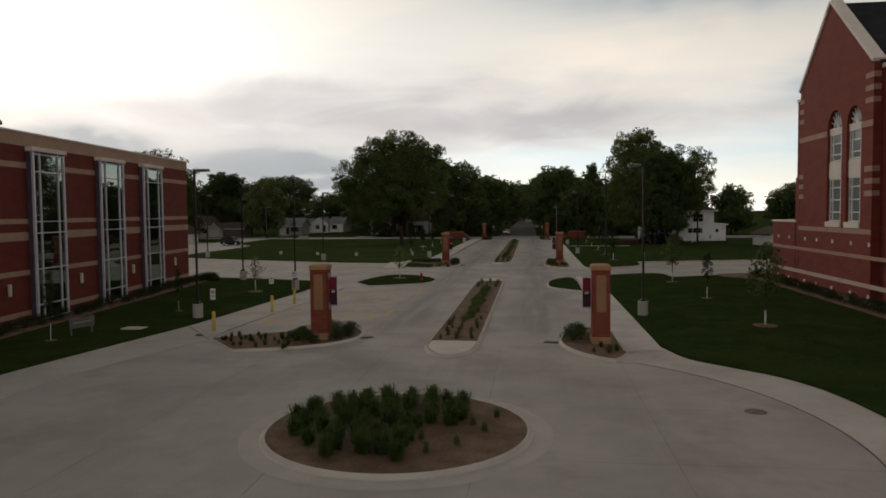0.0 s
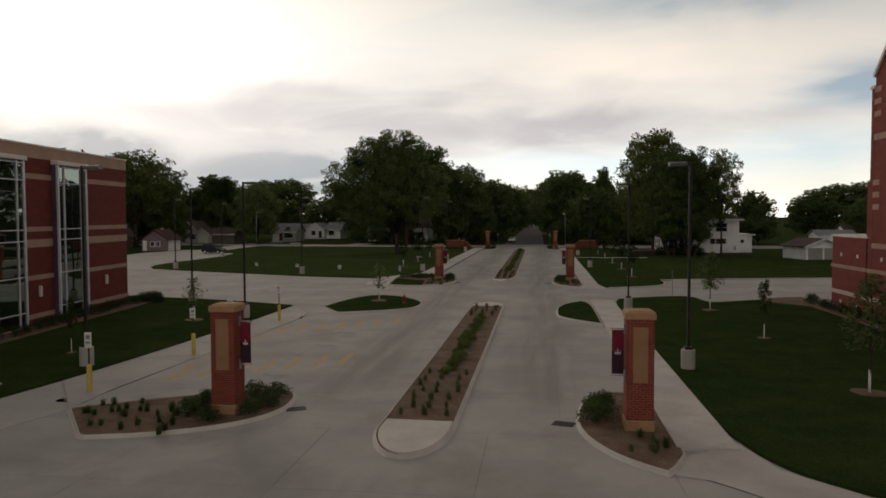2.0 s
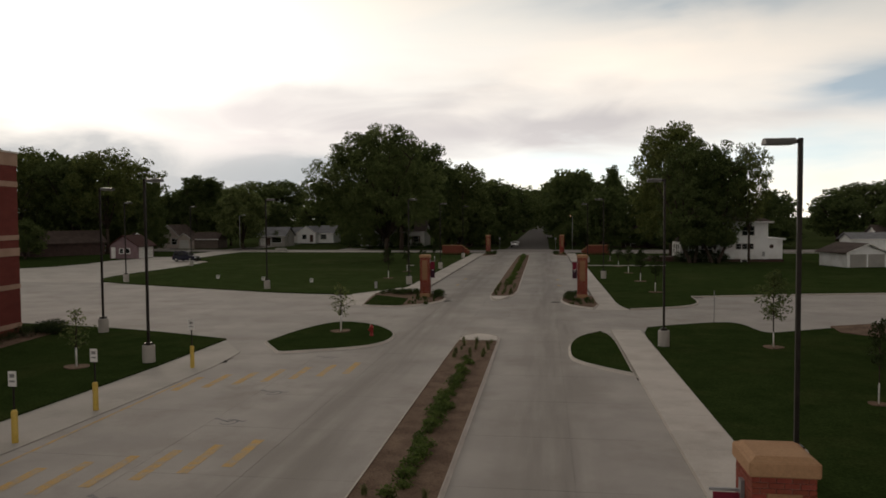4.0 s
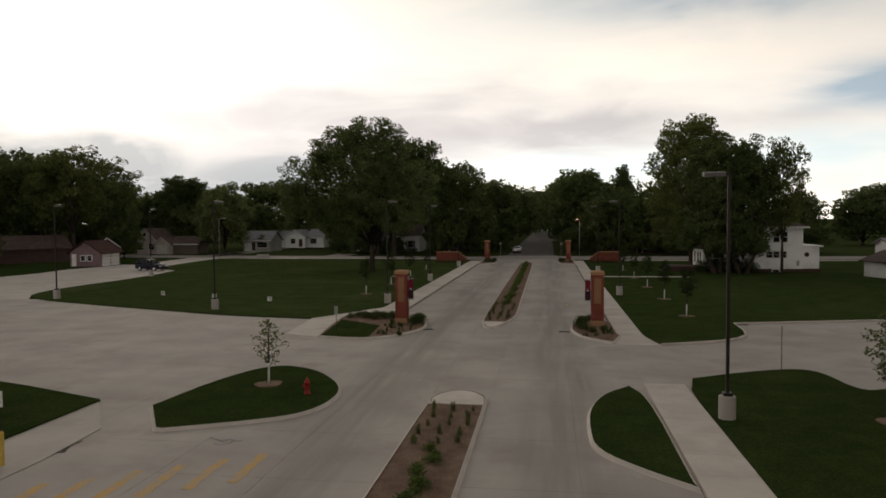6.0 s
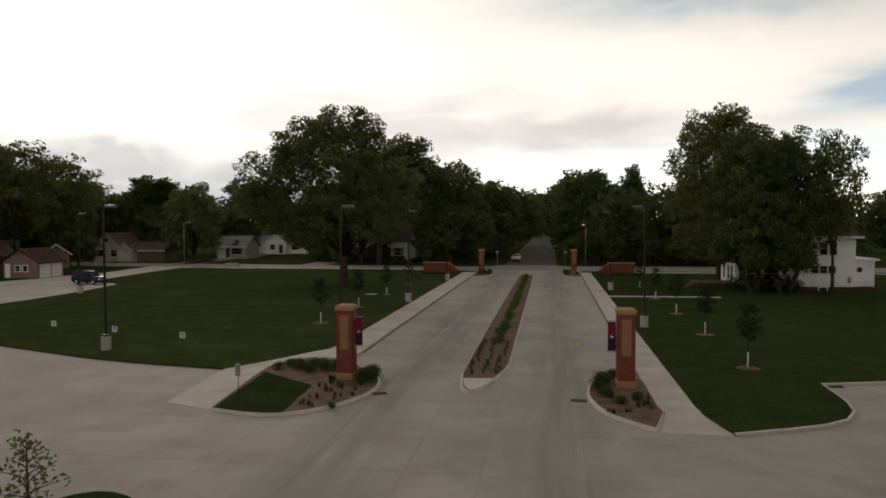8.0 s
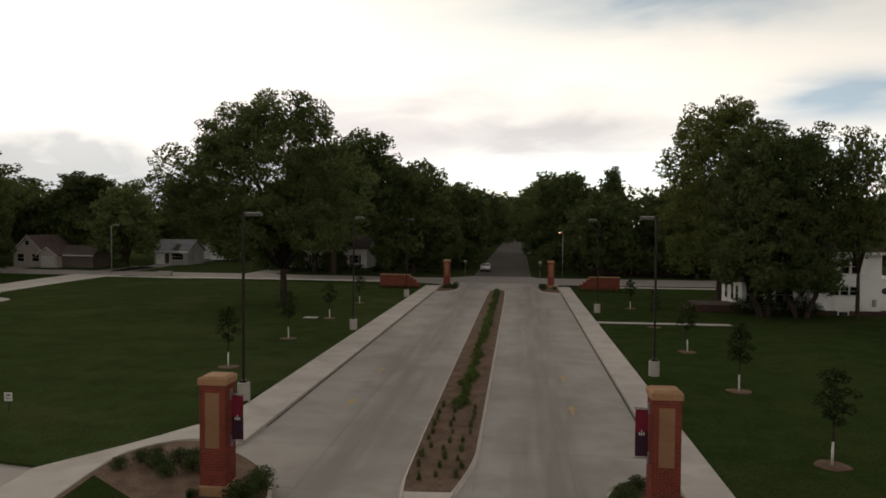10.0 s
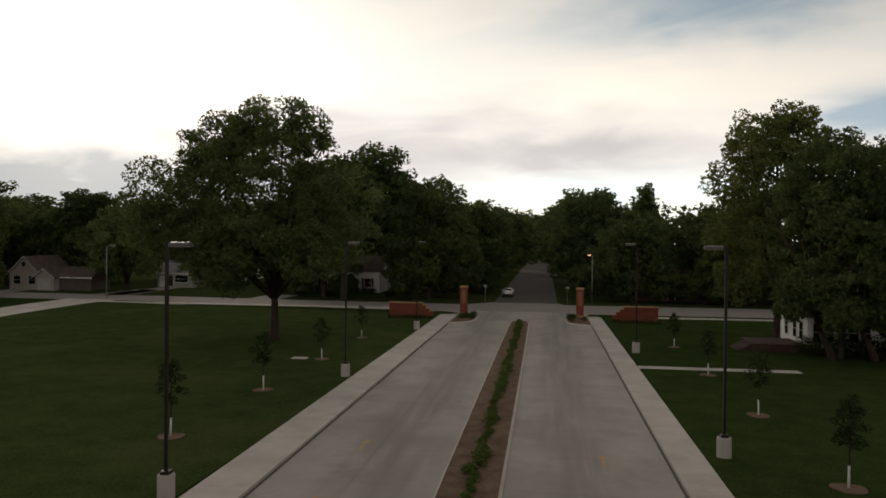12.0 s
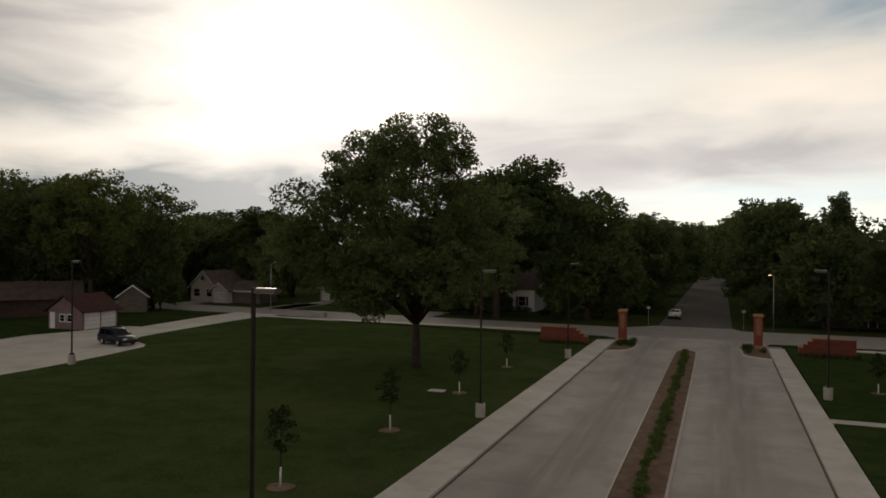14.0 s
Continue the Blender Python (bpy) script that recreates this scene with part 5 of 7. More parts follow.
lw = lamp_model("tall dark bronze lot lamp on a round concrete footing", 1)
le = lamp_model("tall dark bronze lot lamp on a round concrete footing", -1)
for x, y in ((-20.3, 33.8), (-19.4, 49.6), (-27.6, 58.3), (-14.2, 92.0), (-27.9, 86.3), (-47.5, 92.8), (-53.6, 120.0), (-14.2, 115.4), (-14.0, 141.8), (-15.6, 10.5)):
    put(lw, x, y, 0, 1, 1, 0.05)
for x, y in ((6.95, 36.4), (6.75, 56.8), (6.95, 100.5), (6.85, 130.0), (10.0, 6.6)):
    put(le, x, y, 0, 1, 1, 0.05)
drop_model(lw)
drop_model(le)


def street_pole(x, y, h, glow, out):
    t = thing("street_light_pole", x, y, 0, "thin grey street light pole" + (" with a lit warm lamp" if glow else ""), "street light")
    part("pole", tube(bmesh.new(), [(0, 0, -0.3), (0, 0, h * 0.5), (0, 0, h)], [0.075, 0.06, 0.045], 8), GREY_METAL, t, smooth=True)
    part("arm", tube(bmesh.new(), [(0, 0, h - 0.1), (out * 0.6, 0, h + 0.15), (out * 1.1, 0, h + 0.15)], [0.05, 0.04, 0.04], 6), GREY_METAL, t, smooth=True)
    hd = part("lamp_head", boxes((min(out * 0.9, out * 1.5), max(out * 0.9, out * 1.5), -0.15, 0.15, h + 0.08, h + 0.22), bevel=0.03), GREY_METAL, t)
    c = out * 1.2
    part("lens", boxes((c - 0.2, c + 0.2, -0.13, 0.13, h + 0.02, h + 0.075)), WARM_GLOW if glow else LAMP_LENS, hd, "glowing lens" if glow else "pale lens")
    return t


street_pole(6.3, 178.2, 7.3, True, -0.4)
street_pole(-68.5, 171.5, 8.0, False, 1)
street_pole(-118, 165.0, 9.0, False, 1)
street_pole(66.0, 137.0, 9.5, False, -1)


# ---- small street furniture ----
def post_sign(x, y, h, w, hh, label, board_mat, rz=0.0, sleeve=False, bars=True):
    t = thing("post_sign", x, y, 0.03, label, "sign", "post signs", rz)
    part("post", boxes((-0.022, 0.022, -0.022, 0.022, -0.1, h)) if h > 2 else boxes((-0.01, 0.01, -0.01, 0.01, -0.1, h)), BLACK_METAL if sleeve or h < 2.1 else GREY_METAL, t, "thin metal post")
    if sleeve:
        part("bollard_sleeve", lathe(bmesh.new(), [(0.10, -0.1), (0.10, 1.02), (0.06, 1.08)], 14), YELLOW, t, "yellow bollard sleeve", smooth=False)
    if w:
        b = part("board", boxes((-w / 2, w / 2, -0.05, -0.032, h - hh, h), bevel=0.004), board_mat, t, "white sign board")
        if bars:
            part("marking", boxes((-w * 0.28, w * 0.28, -0.055, -0.051, h - hh * 0.42, h - hh * 0.18), (-w * 0.3, w * 0.3, -0.055, -0.051, h - hh * 0.72, h - hh * 0.60)), BLUE_MARK, b, "dark marking bars")
    return t


for x, y in ((-17.3, 29.55), (-16.78, 37.15), (-16.62, 41.15), (-16.72, 48.9)):
    post_sign(x, y, 2.35, 0.30, 0.62 if y < 32 else 0.5, "parking sign on a yellow bollard post", WHITE, sleeve=True)
for x, y in ((-36.1, 92.4), (-29.95, 90.4), (-23.9, 88.5)):
    post_sign(x, y, 0.95, 0.40, 0.40, "small white parking sign on a low post", WHITE)
post_sign(-13.6, 74.3, 1.95, 0.24, 0.55, "narrow grey sign on a thin dark post in the grass", GREY_METAL)
post_sign(11.5, 66.2, 2.2, 0.05, 0.4, "thin grey marker post at the lawn edge", GREY_METAL, bars=False)
post_sign(-9.8, 178.0, 2.6, 0.45, 0.35, "street sign on a thin post at the corner", GREY_METAL, bars=False)
post_sign(2.6, 177.0, 2.6, 0.45, 0.35, "street sign on a thin post at the corner", GREY_METAL, bars=False)

hy = thing("fire_hydrant", -10.15, 58.6, LZ, "dark red fire hydrant in the grass island", "hydrant")
part("barrel", lathe(bmesh.new(), [(0.17, -0.05), (0.17, 0.05), (0.115, 0.07), (0.115, 0.52), (0.16, 0.53), (0.16, 0.58), (0.13, 0.60), (0.11, 0.70), (0.05, 0.76), (0.035, 0.82)], 16), RED_PAINT, hy, smooth=True)
for rz in (0, 180, 270):
    cap = bmesh.new()
    lathe(cap, [(0.065, 0.1), (0.065, 0.17), (0.08, 0.175), (0.08, 0.22), (0.03, 0.225), (0.03, 0.25)], 12)
    bmesh.ops.transform(cap, matrix=pose(0, 0, 0.40, 90, 0, rz), verts=cap.verts)
    part("outlet_cap", cap, RED_PAINT, hy)
hy.scale = (0.85, 0.85, 0.86)


def drain(x, y, rz):
    t = thing("storm_drain", x, y, 0.0, "dark iron storm drain grate at the kerb", "drain", "storm drains", rz)
    part("frame", boxes((-0.36, 0.36, -0.27, 0.27, -0.04, 0.008)), IRON, t)
    for i in range(6):
        part("bar", boxes((-0.32 + i * 0.12, -0.28 + i * 0.12, -0.24, 0.24, 0.008, 0.02)), IRON, t)


for x, y, rz in ((-8.3, 28.1, 25), (1.2, 27.4, -15), (-8.1, 77.7, 25), (1.2, 77.6, -10), (13.7, 82.0, 0), (4.7, 48.8, 0), (4.95, 76.2, 20), (-16.0, 50.6, -70)):
    drain(x, y, rz)
for x, y in ((7.4, 15.6), (-17.4, 28.2)):
    t = thing("manhole_cover", x, y, 0.0, "round iron manhole cover set in the concrete", "manhole cover")
    part("cover", lathe(bmesh.new(), [(0.34, -0.03), (0.34, 0.012), (0.32, 0.016)], 24), RUSTY, t)
for x, y in ((-22.0, 29.5), (-19.7, 121.9)):
    t = thing("utility_lid", x, y, LZ, "pale concrete utility lid in the grass", "utility lid")
    part("lid", boxes((-0.6, 0.6, -0.4, 0.4, -0.1, 0.05), bevel=0.02), WALKWAY, t)
ls = thing("lawn_sign", -23.9, 27.6, LZ, "low grey board sign on two posts in the lawn", "sign", rz=75)
for dx in (-0.66, 0.66):
    part("post", boxes((dx - 0.04, dx + 0.04, -0.03, 0.05, -0.1, 0.95)), SIGN_GREY, ls)
lb = part("board", boxes((-0.80, 0.80, -0.06, -0.032, 0.36, 0.92), bevel=0.006), SIGN_GREY, ls, "grey sign board")
part("lettering", boxes((-0.6, 0.6, -0.066, -0.061, 0.60, 0.70)), GREY_METAL, lb, "pale lettering bar")
bin_ = thing("street_box", -57.5, 168.2, 0.0, "low grey utility box by the street", "utility box")
part("box", boxes((-1.2, 1.2, -0.4, 0.4, -0.1, 0.75), bevel=0.05), GREY_SIDING, bin_)

# faded markings on the pavement
fixed("parking_marking", boxes((-15.75, -15.63, 33.0, 46.0, 0.004, 0.008)), FADED_YELLOW, "faded yellow parking line on the concrete", "road marking")
def ground_strip(p, q, half, z=0.006):
    """A thin painted line on the pavement between two points."""
    n = Vector((p[1] - q[1], q[0] - p[0])).normalized() * half
    bm = bmesh.new()
    bm.faces.new([bm.verts.new((a + s * n.x, b + s * n.y, z)) for (a, b), s in ((p, -1), (q, -1), (q, 1), (p, 1))])
    return bm


for dy in (0.0, 12.6):
    for i in range(7):
        x = -15.3 + i * 1.06
        y = 33.2 + (x + 13.2) * 0.63 + dy
        fixed("stripe_marking", ground_strip((x, y), (x - 0.05, y + 2.6), 0.17), FADED_YELLOW, "faded yellow hatch stripe on the concrete", "road marking")
# two flat dark strips along the foot of the west sidewalk
for p_, q_ in (((-16.62, 29.0), (-16.45, 34.6)), ((-15.98, 45.6), (-15.86, 51.6))):
    fixed("ramp_joint", ground_strip(p_, q_, 0.07), JOINT_AND_SHADE, "dark strip at the foot of the sidewalk", "road joint")
for x, y in ((-9.0, 92.5), (-9.0, 100.1), (1.72, 92.4), (1.72, 99.4)):
    bm = bmesh.new()
    v = [bm.verts.new((x + a, y + b, 0.006)) for a, b in ((-0.07, -0.8), (0.07, -0.8), (0.07, 0.2), (0.28, 0.2), (0.0, 0.9), (-0.28, 0.2), (-0.07, 0.2))]
    bm.faces.new(v)
    fixed("arrow_marking", bm, FADED_YELLOW, "faded yellow arrow on the concrete", "road marking")


def wheelchair_mark(x, y, rz):
    bm = bmesh.new()
    for k in range(20):
        a0, a1 = radians(-200 + k * 13), radians(-200 + (k + 1) * 13)
        vs = [bm.verts.new((r_ * math.cos(a), r_ * math.sin(a), 0.006)) for r_, a in ((0.26, a0), (0.34, a0), (0.34, a1), (0.26, a1))]
        bm.faces.new(vs)
    for x0, x1, y0, y1 in ((-0.05, 0.05, 0.0, 0.62), (-0.05, 0.34, 0.0, 0.09), (0.26, 0.36, -0.36, 0.05), (0.3, 0.5, -0.40, -0.32), (-0.08, 0.08, 0.64, 0.80)):
        vs = [bm.verts.new(p) for p in ((x0, y0, 0.007), (x1, y0, 0.007), (x1, y1, 0.007), (x0, y1, 0.007))]
        bm.faces.new(vs)
    o = fixed("wheelchair_marking", bm, BLUE_MARK, "faded dark wheelchair symbol painted on the concrete", "road marking")
    o.matrix_basis = pose(x, y, 0, 0, 0, rz)


for wy in (52.1, 44.6, 40.3, 33.0):
    wheelchair_mark(-10.9, wy, 60)


# ---- the brick hall on the west ----
HALL = thing("brick_hall", -32.8, 57.6, 0.0, "long red brick hall with buff stone bands and tall glass bays", "building", rz=-90 + 6.25)
# local x runs south along the facade, local y points away from the drive towards -y outward
HL, HH = 70.0, 11.46


def hall_wall():
    part("wall", boxes((0, HL, -24, 0, -0.1, 10.68)), HALL_BRICK_SHADED, HALL, "red brick wall")
    part("parapet", boxes((-0.04, HL, -24, 0.05, 10.68, HH)), BAND, HALL, "tan stone parapet")
    part("coping", boxes((-0.10, HL, -24, 0.11, HH, HH + 0.1)), PALE_STONE, HALL, "pale metal coping")
    for z0, z1 in ((9.36, 9.70), (6.03, 6.33), (5.03, 5.53), (2.95, 3.25), (0.50, 0.80)):
        part("stone_band", boxes((-0.03, HL, -24, 0.03, z0, z1)), BAND, HALL, "buff stone band")


def bay(s0, s1):
    """A tall glazed bay that stands proud of the wall."""
    w, d, h = s1 - s0, 0.42, 10.45
    b = part("window_bay", boxes((s0, s1, 0.03, d - 0.12, 0.0, h - 0.05)), BAY_SIDE, HALL, "tall glass bay with dark metal sides in a grey frame")
    part("hood", boxes((s0 - 0.10, s1 + 0.10, 0.03, d + 0.12, h - 0.05, h + 0.22), bevel=0.02), PALE_STONE, b, "pale metal hood")
    xs = [s0 + 0.12, s0 + w * 0.22, s0 + w * 0.78, s1 - 0.12]
    zs = [0.15, 1.05, 3.25, 5.45, 6.15, 9.2, h - 0.2]
    for i in range(3):
        for j in range(6):
            part("pane", boxes((xs[i] + 0.04, xs[i + 1] - 0.04, d - 0.11, d - 0.06, zs[j] + 0.04, zs[j + 1] - 0.04)), COATED_GLASS, b)
    for x in xs:
        wd = 0.07 if x in (xs[0], xs[3]) else 0.028
        part("mullion", boxes((x - wd, x + wd, d - 0.14, d + 0.02, 0.0, h)), ALUMINIUM, b, "grey metal mullion")
    for z in zs:
        part("transom", boxes((s0, s1, d - 0.13, d + 0.01, z - 0.028, z + 0.028)), ALUMINIUM, b, "grey metal transom")
    part("sill", boxes((s0 - 0.05, s1 + 0.05, 0.03, d + 0.08, -0.1, 0.05)), PALE_STONE, b)


hall_wall()
for s0, s1 in ((6.7, 10.5), (14.0, 17.7), (22.4, 26.0), (30.2, 33.8), (38.0, 41.6), (46, 49.6)):
    bay(s0, s1)
for s in (3.6, 12.2, 20.2, 28.2, 36.0, 44.0):
    part("wall_sconce", boxes((s - 0.09, s + 0.09, 0.03, 0.20, 1.85, 2.55), bevel=0.02), PALE_STONE, HALL, "pale box wall light")
fixed("bed_hall", prism([(-32.7, 59.4), (-30.6, 58.8), (-27.2, 26), (-24.0, -6), (-26.0, -6)], -0.05, KH + 0.01), MULCH, "dark mulch bed along the brick hall", "planting bed")
for i in range(34):
    s = 0.4 + i * 1.28
    k = rs.uniform(0.62, 0.95)
    put(bush[i % 2], -32.8 + 0.109 * s + 1.25 + rs.uniform(-0.15, 0.35), 57.6 - 0.994 * s, rs.uniform(0, 360), k, k * rs.uniform(0.8, 1.1), KH)
for i in range(9):
    put(bush[i % 2], -40.4 + i * 1.35, 186.1 + rs.uniform(-0.3, 0.3), rs.uniform(0, 360), 1.3, rs.uniform(1.0, 1.4), 0.40)
for x, y, k in ((22.2, 130.9, 1.9), (23.6, 130.6, 2.2), (25.0, 130.7, 2.0), (26.4, 130.5, 2.1), (27.4, 130.3, 1.5), (20.8, 131.6, 1.7)):
    put(bush[0], x, y, rs.uniform(0, 360), k * 0.8, k, LZ)
for x, y in ((-31.4, 58.9), (-30.7, 58.2), (-30.2, 57.2), (-30.9, 57.5), (-31.5, 57.9)):
    put(bush[0], x, y, rs.uniform(0, 360), 1.0, 0.9, 0.02)


# ---- the gabled brick chapel on the east ----
CH = thing("brick_chapel", 22.0, 47.6, 0.0, "red brick chapel with stone trim, steep gable and arched windows", "building", rz=0)
CH.scale = (0.885, 0.885, 0.885)
# local x points away from the drive (east), local y north


def chapel():
    # gable wall, pierced by two tall arched windows
    half, eave, apex = 7.17, 17.9, 24.2
    wins = ((-5.3, -2.75), (-1.85, 0.95))
    bm = bmesh.new()
    spring, sill = 13.9, 5.8

    def slab(pts):
        """A piece of wall 0.45 m thick, given by its outline in y and z."""
        f = [bm.verts.new((0.0, y, z)) for y, z in pts]
        b = [bm.verts.new((0.45, y, z)) for y, z in pts]
        bm.faces.new(f[::-1])
        bm.faces.new(b)
        for i in range(len(pts)):
            j = (i + 1) % len(pts)
            bm.faces.new((f[i], f[j], b[j], b[i]))

    slab([(-half, -0.1), (half, -0.1), (half, sill), (-half, sill)])
    edges = [-half, wins[0][0], wins[0][1], wins[1][0], wins[1][1], half]
    for i in (0, 2, 4):
        slab([(edges[i], sill), (edges[i + 1], sill), (edges[i + 1], spring), (edges[i], spring)])
    top = 15.9
    for i in (0, 2, 4):
        slab([(edges[i], spring), (edges[i + 1], spring), (edges[i + 1], top), (edges[i], top)])
    for a, b in wins:
        c, r_ = (a + b) / 2, (b - a) / 2
        for k in range(12):
            y0, y1 = c + r_ * math.cos(math.pi * (1 - k / 12)), c + r_ * math.cos(math.pi * (1 - (k + 1) / 12))
            z0, z1 = spring + r_ * math.sin(math.pi * k / 12), spring + r_ * math.sin(math.pi * (k + 1) / 12)
            slab([(y0, z0), (y1, z1), (y1, top), (y0, top)])
    slab([(-half, top), (half, top), (half, eave), (0.0 + 0.6, apex), (0.0 - 0.6 + 1.2, apex), (-half, eave)])
    part("gable_wall", bm, BRICK_WALL, CH, "red brick gable wall")
    part("side_wall", boxes((0.45, 30, half - 0.45, half, -0.1, eave), (0.45, 30, -half, -half + 0.45, -0.1, eave)), BRICK_WALL, CH, "red brick wall")
    rb = bmesh.new()
    for s in (-1, 1):
        v = [rb.verts.new(p) for p in ((0.3, 0.6, apex - 0.05), (30, 0.6, apex - 0.05), (30, s * (half + 0.3), eave - 0.1), (0.3, s * (half + 0.3), eave - 0.1))]
        f = rb.faces.new(v)
        bmesh.ops.solidify(rb, geom=[f], thickness=0.2)
    part("roof", rb, ROOF_SLATE, CH, "dark slate shingle roof")
    for s in (-1, 1):
        tb = bmesh.new()
        n = Vector((0, s * half - 0.6, eave - apex)).normalized()
        p0, p1 = Vector((0, 0.6, apex)), Vector((0, s * half, eave))
        up = Vector((0, -n.z * s, n.y * s)) * 0.28
        vs = [tb.verts.new(q) for x in (-0.15, 0.75) for q in ((x, *(p0 + up * 0)[1:]), (x, *(p1)[1:]), (x, *(p1 + up)[1:]), (x, *(p0 + up)[1:]))]
        for f in ((0, 1, 2, 3), (7, 6, 5, 4), (0, 4, 5, 1), (1, 5, 6, 2), (2, 6, 7, 3), (3, 7, 4, 0)):
            tb.faces.new([vs[i] for i in f])
        part("gable_coping", tb, PALE_STONE, CH, "pale stone gable coping")
    for a, b in wins:
        c, r_ = (a + b) / 2, (b - a) / 2
        w = part("arched_window", boxes((0.30, 0.34, a, b, sill, spring)), GLASS_BLIND, CH, "tall arched window with pale panels")
        ab = bmesh.new()
        fan = [ab.verts.new((0.32, c + r_ * math.cos(math.pi * k / 16), spring + r_ * math.sin(math.pi * k / 16))) for k in range(17)]
        ab.faces.new(fan)
        part("arch_pane", ab, GLASS, w)
        part("spandrel_panel", boxes((0.16, 0.31, a, b, 9.75, 11.1)), PALE_STONE, w, "pale stone panel")
        part("stone_sill", boxes((-0.1, 0.32, a - 0.05, b + 0.05, sill - 0.02, sill + 0.42)), PALE_STONE, w, "pale stone sill")
        part("arch_panel", boxes((0.18, 0.31, a, b, 13.3, 13.9)), PALE_STONE, w, "pale stone panel")
        for y in (a + 0.07, a + (b - a) * 0.22, b - (b - a) * 0.22, b - 0.07):
            part("window_bar", boxes((0.22, 0.31, y - 0.06, y + 0.06, sill, spring)), WHITE, w, "white window bar")
        for z in (6.3, 7.0, 8.0, 9.0, 9.7, 11.2, 11.7, 12.6):
            part("glazing_bar", boxes((0.23, 0.30, a, b, z - 0.05, z + 0.05)), WHITE, w, "white glazing bar")
        for k in range(1, 8):
            ang = math.pi * k / 8
            sp = bmesh.new()
            p0, p1 = Vector((0.27, c, spring)), Vector((0.27, c + r_ * 0.97 * math.cos(ang), spring + r_ * 0.97 * math.sin(ang)))
            tube(sp, [p0, p0.lerp(p1, 0.5), p1], [0.05, 0.05, 0.05], 4)
            part("arch_bar", sp, WHITE, w, "white tracery bar")
        hoop = bmesh.new()
        tube(hoop, [(0.27, c + r_ * 0.55 * math.cos(math.pi * k / 10), spring + r_ * 0.55 * math.sin(math.pi * k / 10)) for k in range(11)], [0.05] * 11, 4)
        part("arch_hoop", hoop, WHITE, w, "white tracery hoop")
    for z0, z1, y0, y1 in ((13.3, 13.75, 1.0, half), (13.3, 13.75, -half, -5.35), (5.35, 5.72, -half, half), (3.5, 3.78, -22, half + 7.4)):
        part("stone_band", boxes((-0.05, 0.02, y0, y1, z0, z1)), PINK_STONE, CH, "pinkish buff stone band")
    part("low_band", boxes((-0.06, 0.02, -22, half + 7.4, 1.38, 1.70)), ROSE_STONE, CH, "pale rose stone band")
    part("plinth", boxes((-0.10, 0.02, -22, half + 7.4, -0.1, 0.42)), ROSE_STONE, CH, "pale rose stone plinth")
    part("shoulder", boxes((-0.02, 2.0, half, half + 0.55, 10.2, 17.1)), BRICK_WALL, CH, "red brick shoulder")
    part("shoulder_cap", boxes((-0.10, 2.1, half - 0.02, half + 0.65, 17.1, 17.35)), PALE_STONE, CH, "pale stone cap")
    for z in (17.0, 16.1, 15.2, 10.2, 9.3, 8.4):
        part("corner_stone", boxes((-0.04, 0.5, half - 1.0, half + 0.04, z - 0.2, z + 0.2)), PINK_STONE, CH, "buff corner stone")
        part("corner_stone", boxes((-0.04, 0.5, -half - 0.04, -half + 1.2, z - 0.2, z + 0.2)), PINK_STONE, CH, "buff corner stone")
    # stepped buttress, low north wing and the south wing
    part("buttress", boxes((-0.02, 2.0, half + 0.0, half + 0.9, -0.1, 10.2)), BRICK_WALL, CH)
    part("low_wing", boxes((-0.02, 24, half + 0.7, half + 7.2, -0.1, 6.05)), BRICK_WALL, CH, "low red brick wing")
    part("wing_coping", boxes((-0.10, 24, half + 0.6, half + 7.3, 6.05, 6.22)), PALE_STONE, CH, "pale stone coping")
    part("south_wing", boxes((0.6, 24, -40, -half - 0.05, -0.1, 17.4)), BRICK_WALL, CH, "red brick wing")
    part("south_coping", boxes((0.5, 24, -40, -half - 0.05, 17.4, 17.7)), PALE_STONE, CH)
    for z in (4.6, 0.75):
        for y in (12.5, 9.5, 5.5, 2.8, -0.5, -4.0, -7.0, -10.5):
            part("wall_light", boxes((-0.08, -0.005, y - 0.12, y + 0.12, z - 0.14, z + 0.14)), PALE_STONE, CH, "small pale wall light")


chapel()
fixed("bed_chapel", prism([(21.95, 66.5), (18.4, 65.0), (18.0, 62.4), (20.4, 60), (20.4, 14), (21.95, 14)], -0.05, KH + 0.005), MULCH, "brown mulch bed along the chapel", "planting bed")
for i in range(44):
    k = rs.uniform(0.8, 1.15)
    put(bush[i % 2], 21.2 + rs.uniform(-0.2, 0.2), 15 + i * 1.1, rs.uniform(0, 360), k * 0.72, k * 0.72, KH)


# ---- houses ----
def window_on(parent, face, a, z, w, h, mat=None, shutters=False):
    """A framed window on a wall; face: (axis, place, outward sign); a along the wall."""
    ax, at_, s = face

    def b(a0, a1, d0, d1, z0, z1):
        lo, hi = sorted((at_ + s * d0, at_ + s * d1))
        return (a0, a1, lo, hi, z0, z1) if ax == "y" else (lo, hi, a0, a1, z0, z1)

    f = part("window", boxes(b(a - w / 2 - 0.13, a + w / 2 + 0.13, -0.02, 0.05, z - 0.13, z + h + 0.13)), WHITE, parent, "white framed window")
    part("pane", boxes(b(a - w / 2, a + w / 2, 0.052, 0.06, z, z + h * 0.48)), mat or GLASS, f)
    part("pane", boxes(b(a - w / 2, a + w / 2, 0.052, 0.06, z + h * 0.52, z + h)), mat or GLASS, f)
    if shutters:
        for sg in (-1, 1):
            c = a + sg * (w / 2 + 0.30)
            part("shutter", boxes(b(c - 0.18, c + 0.18, -0.02, 0.06, z - 0.05, z + h + 0.05)), DARK_WOOD, parent, "dark shutter")


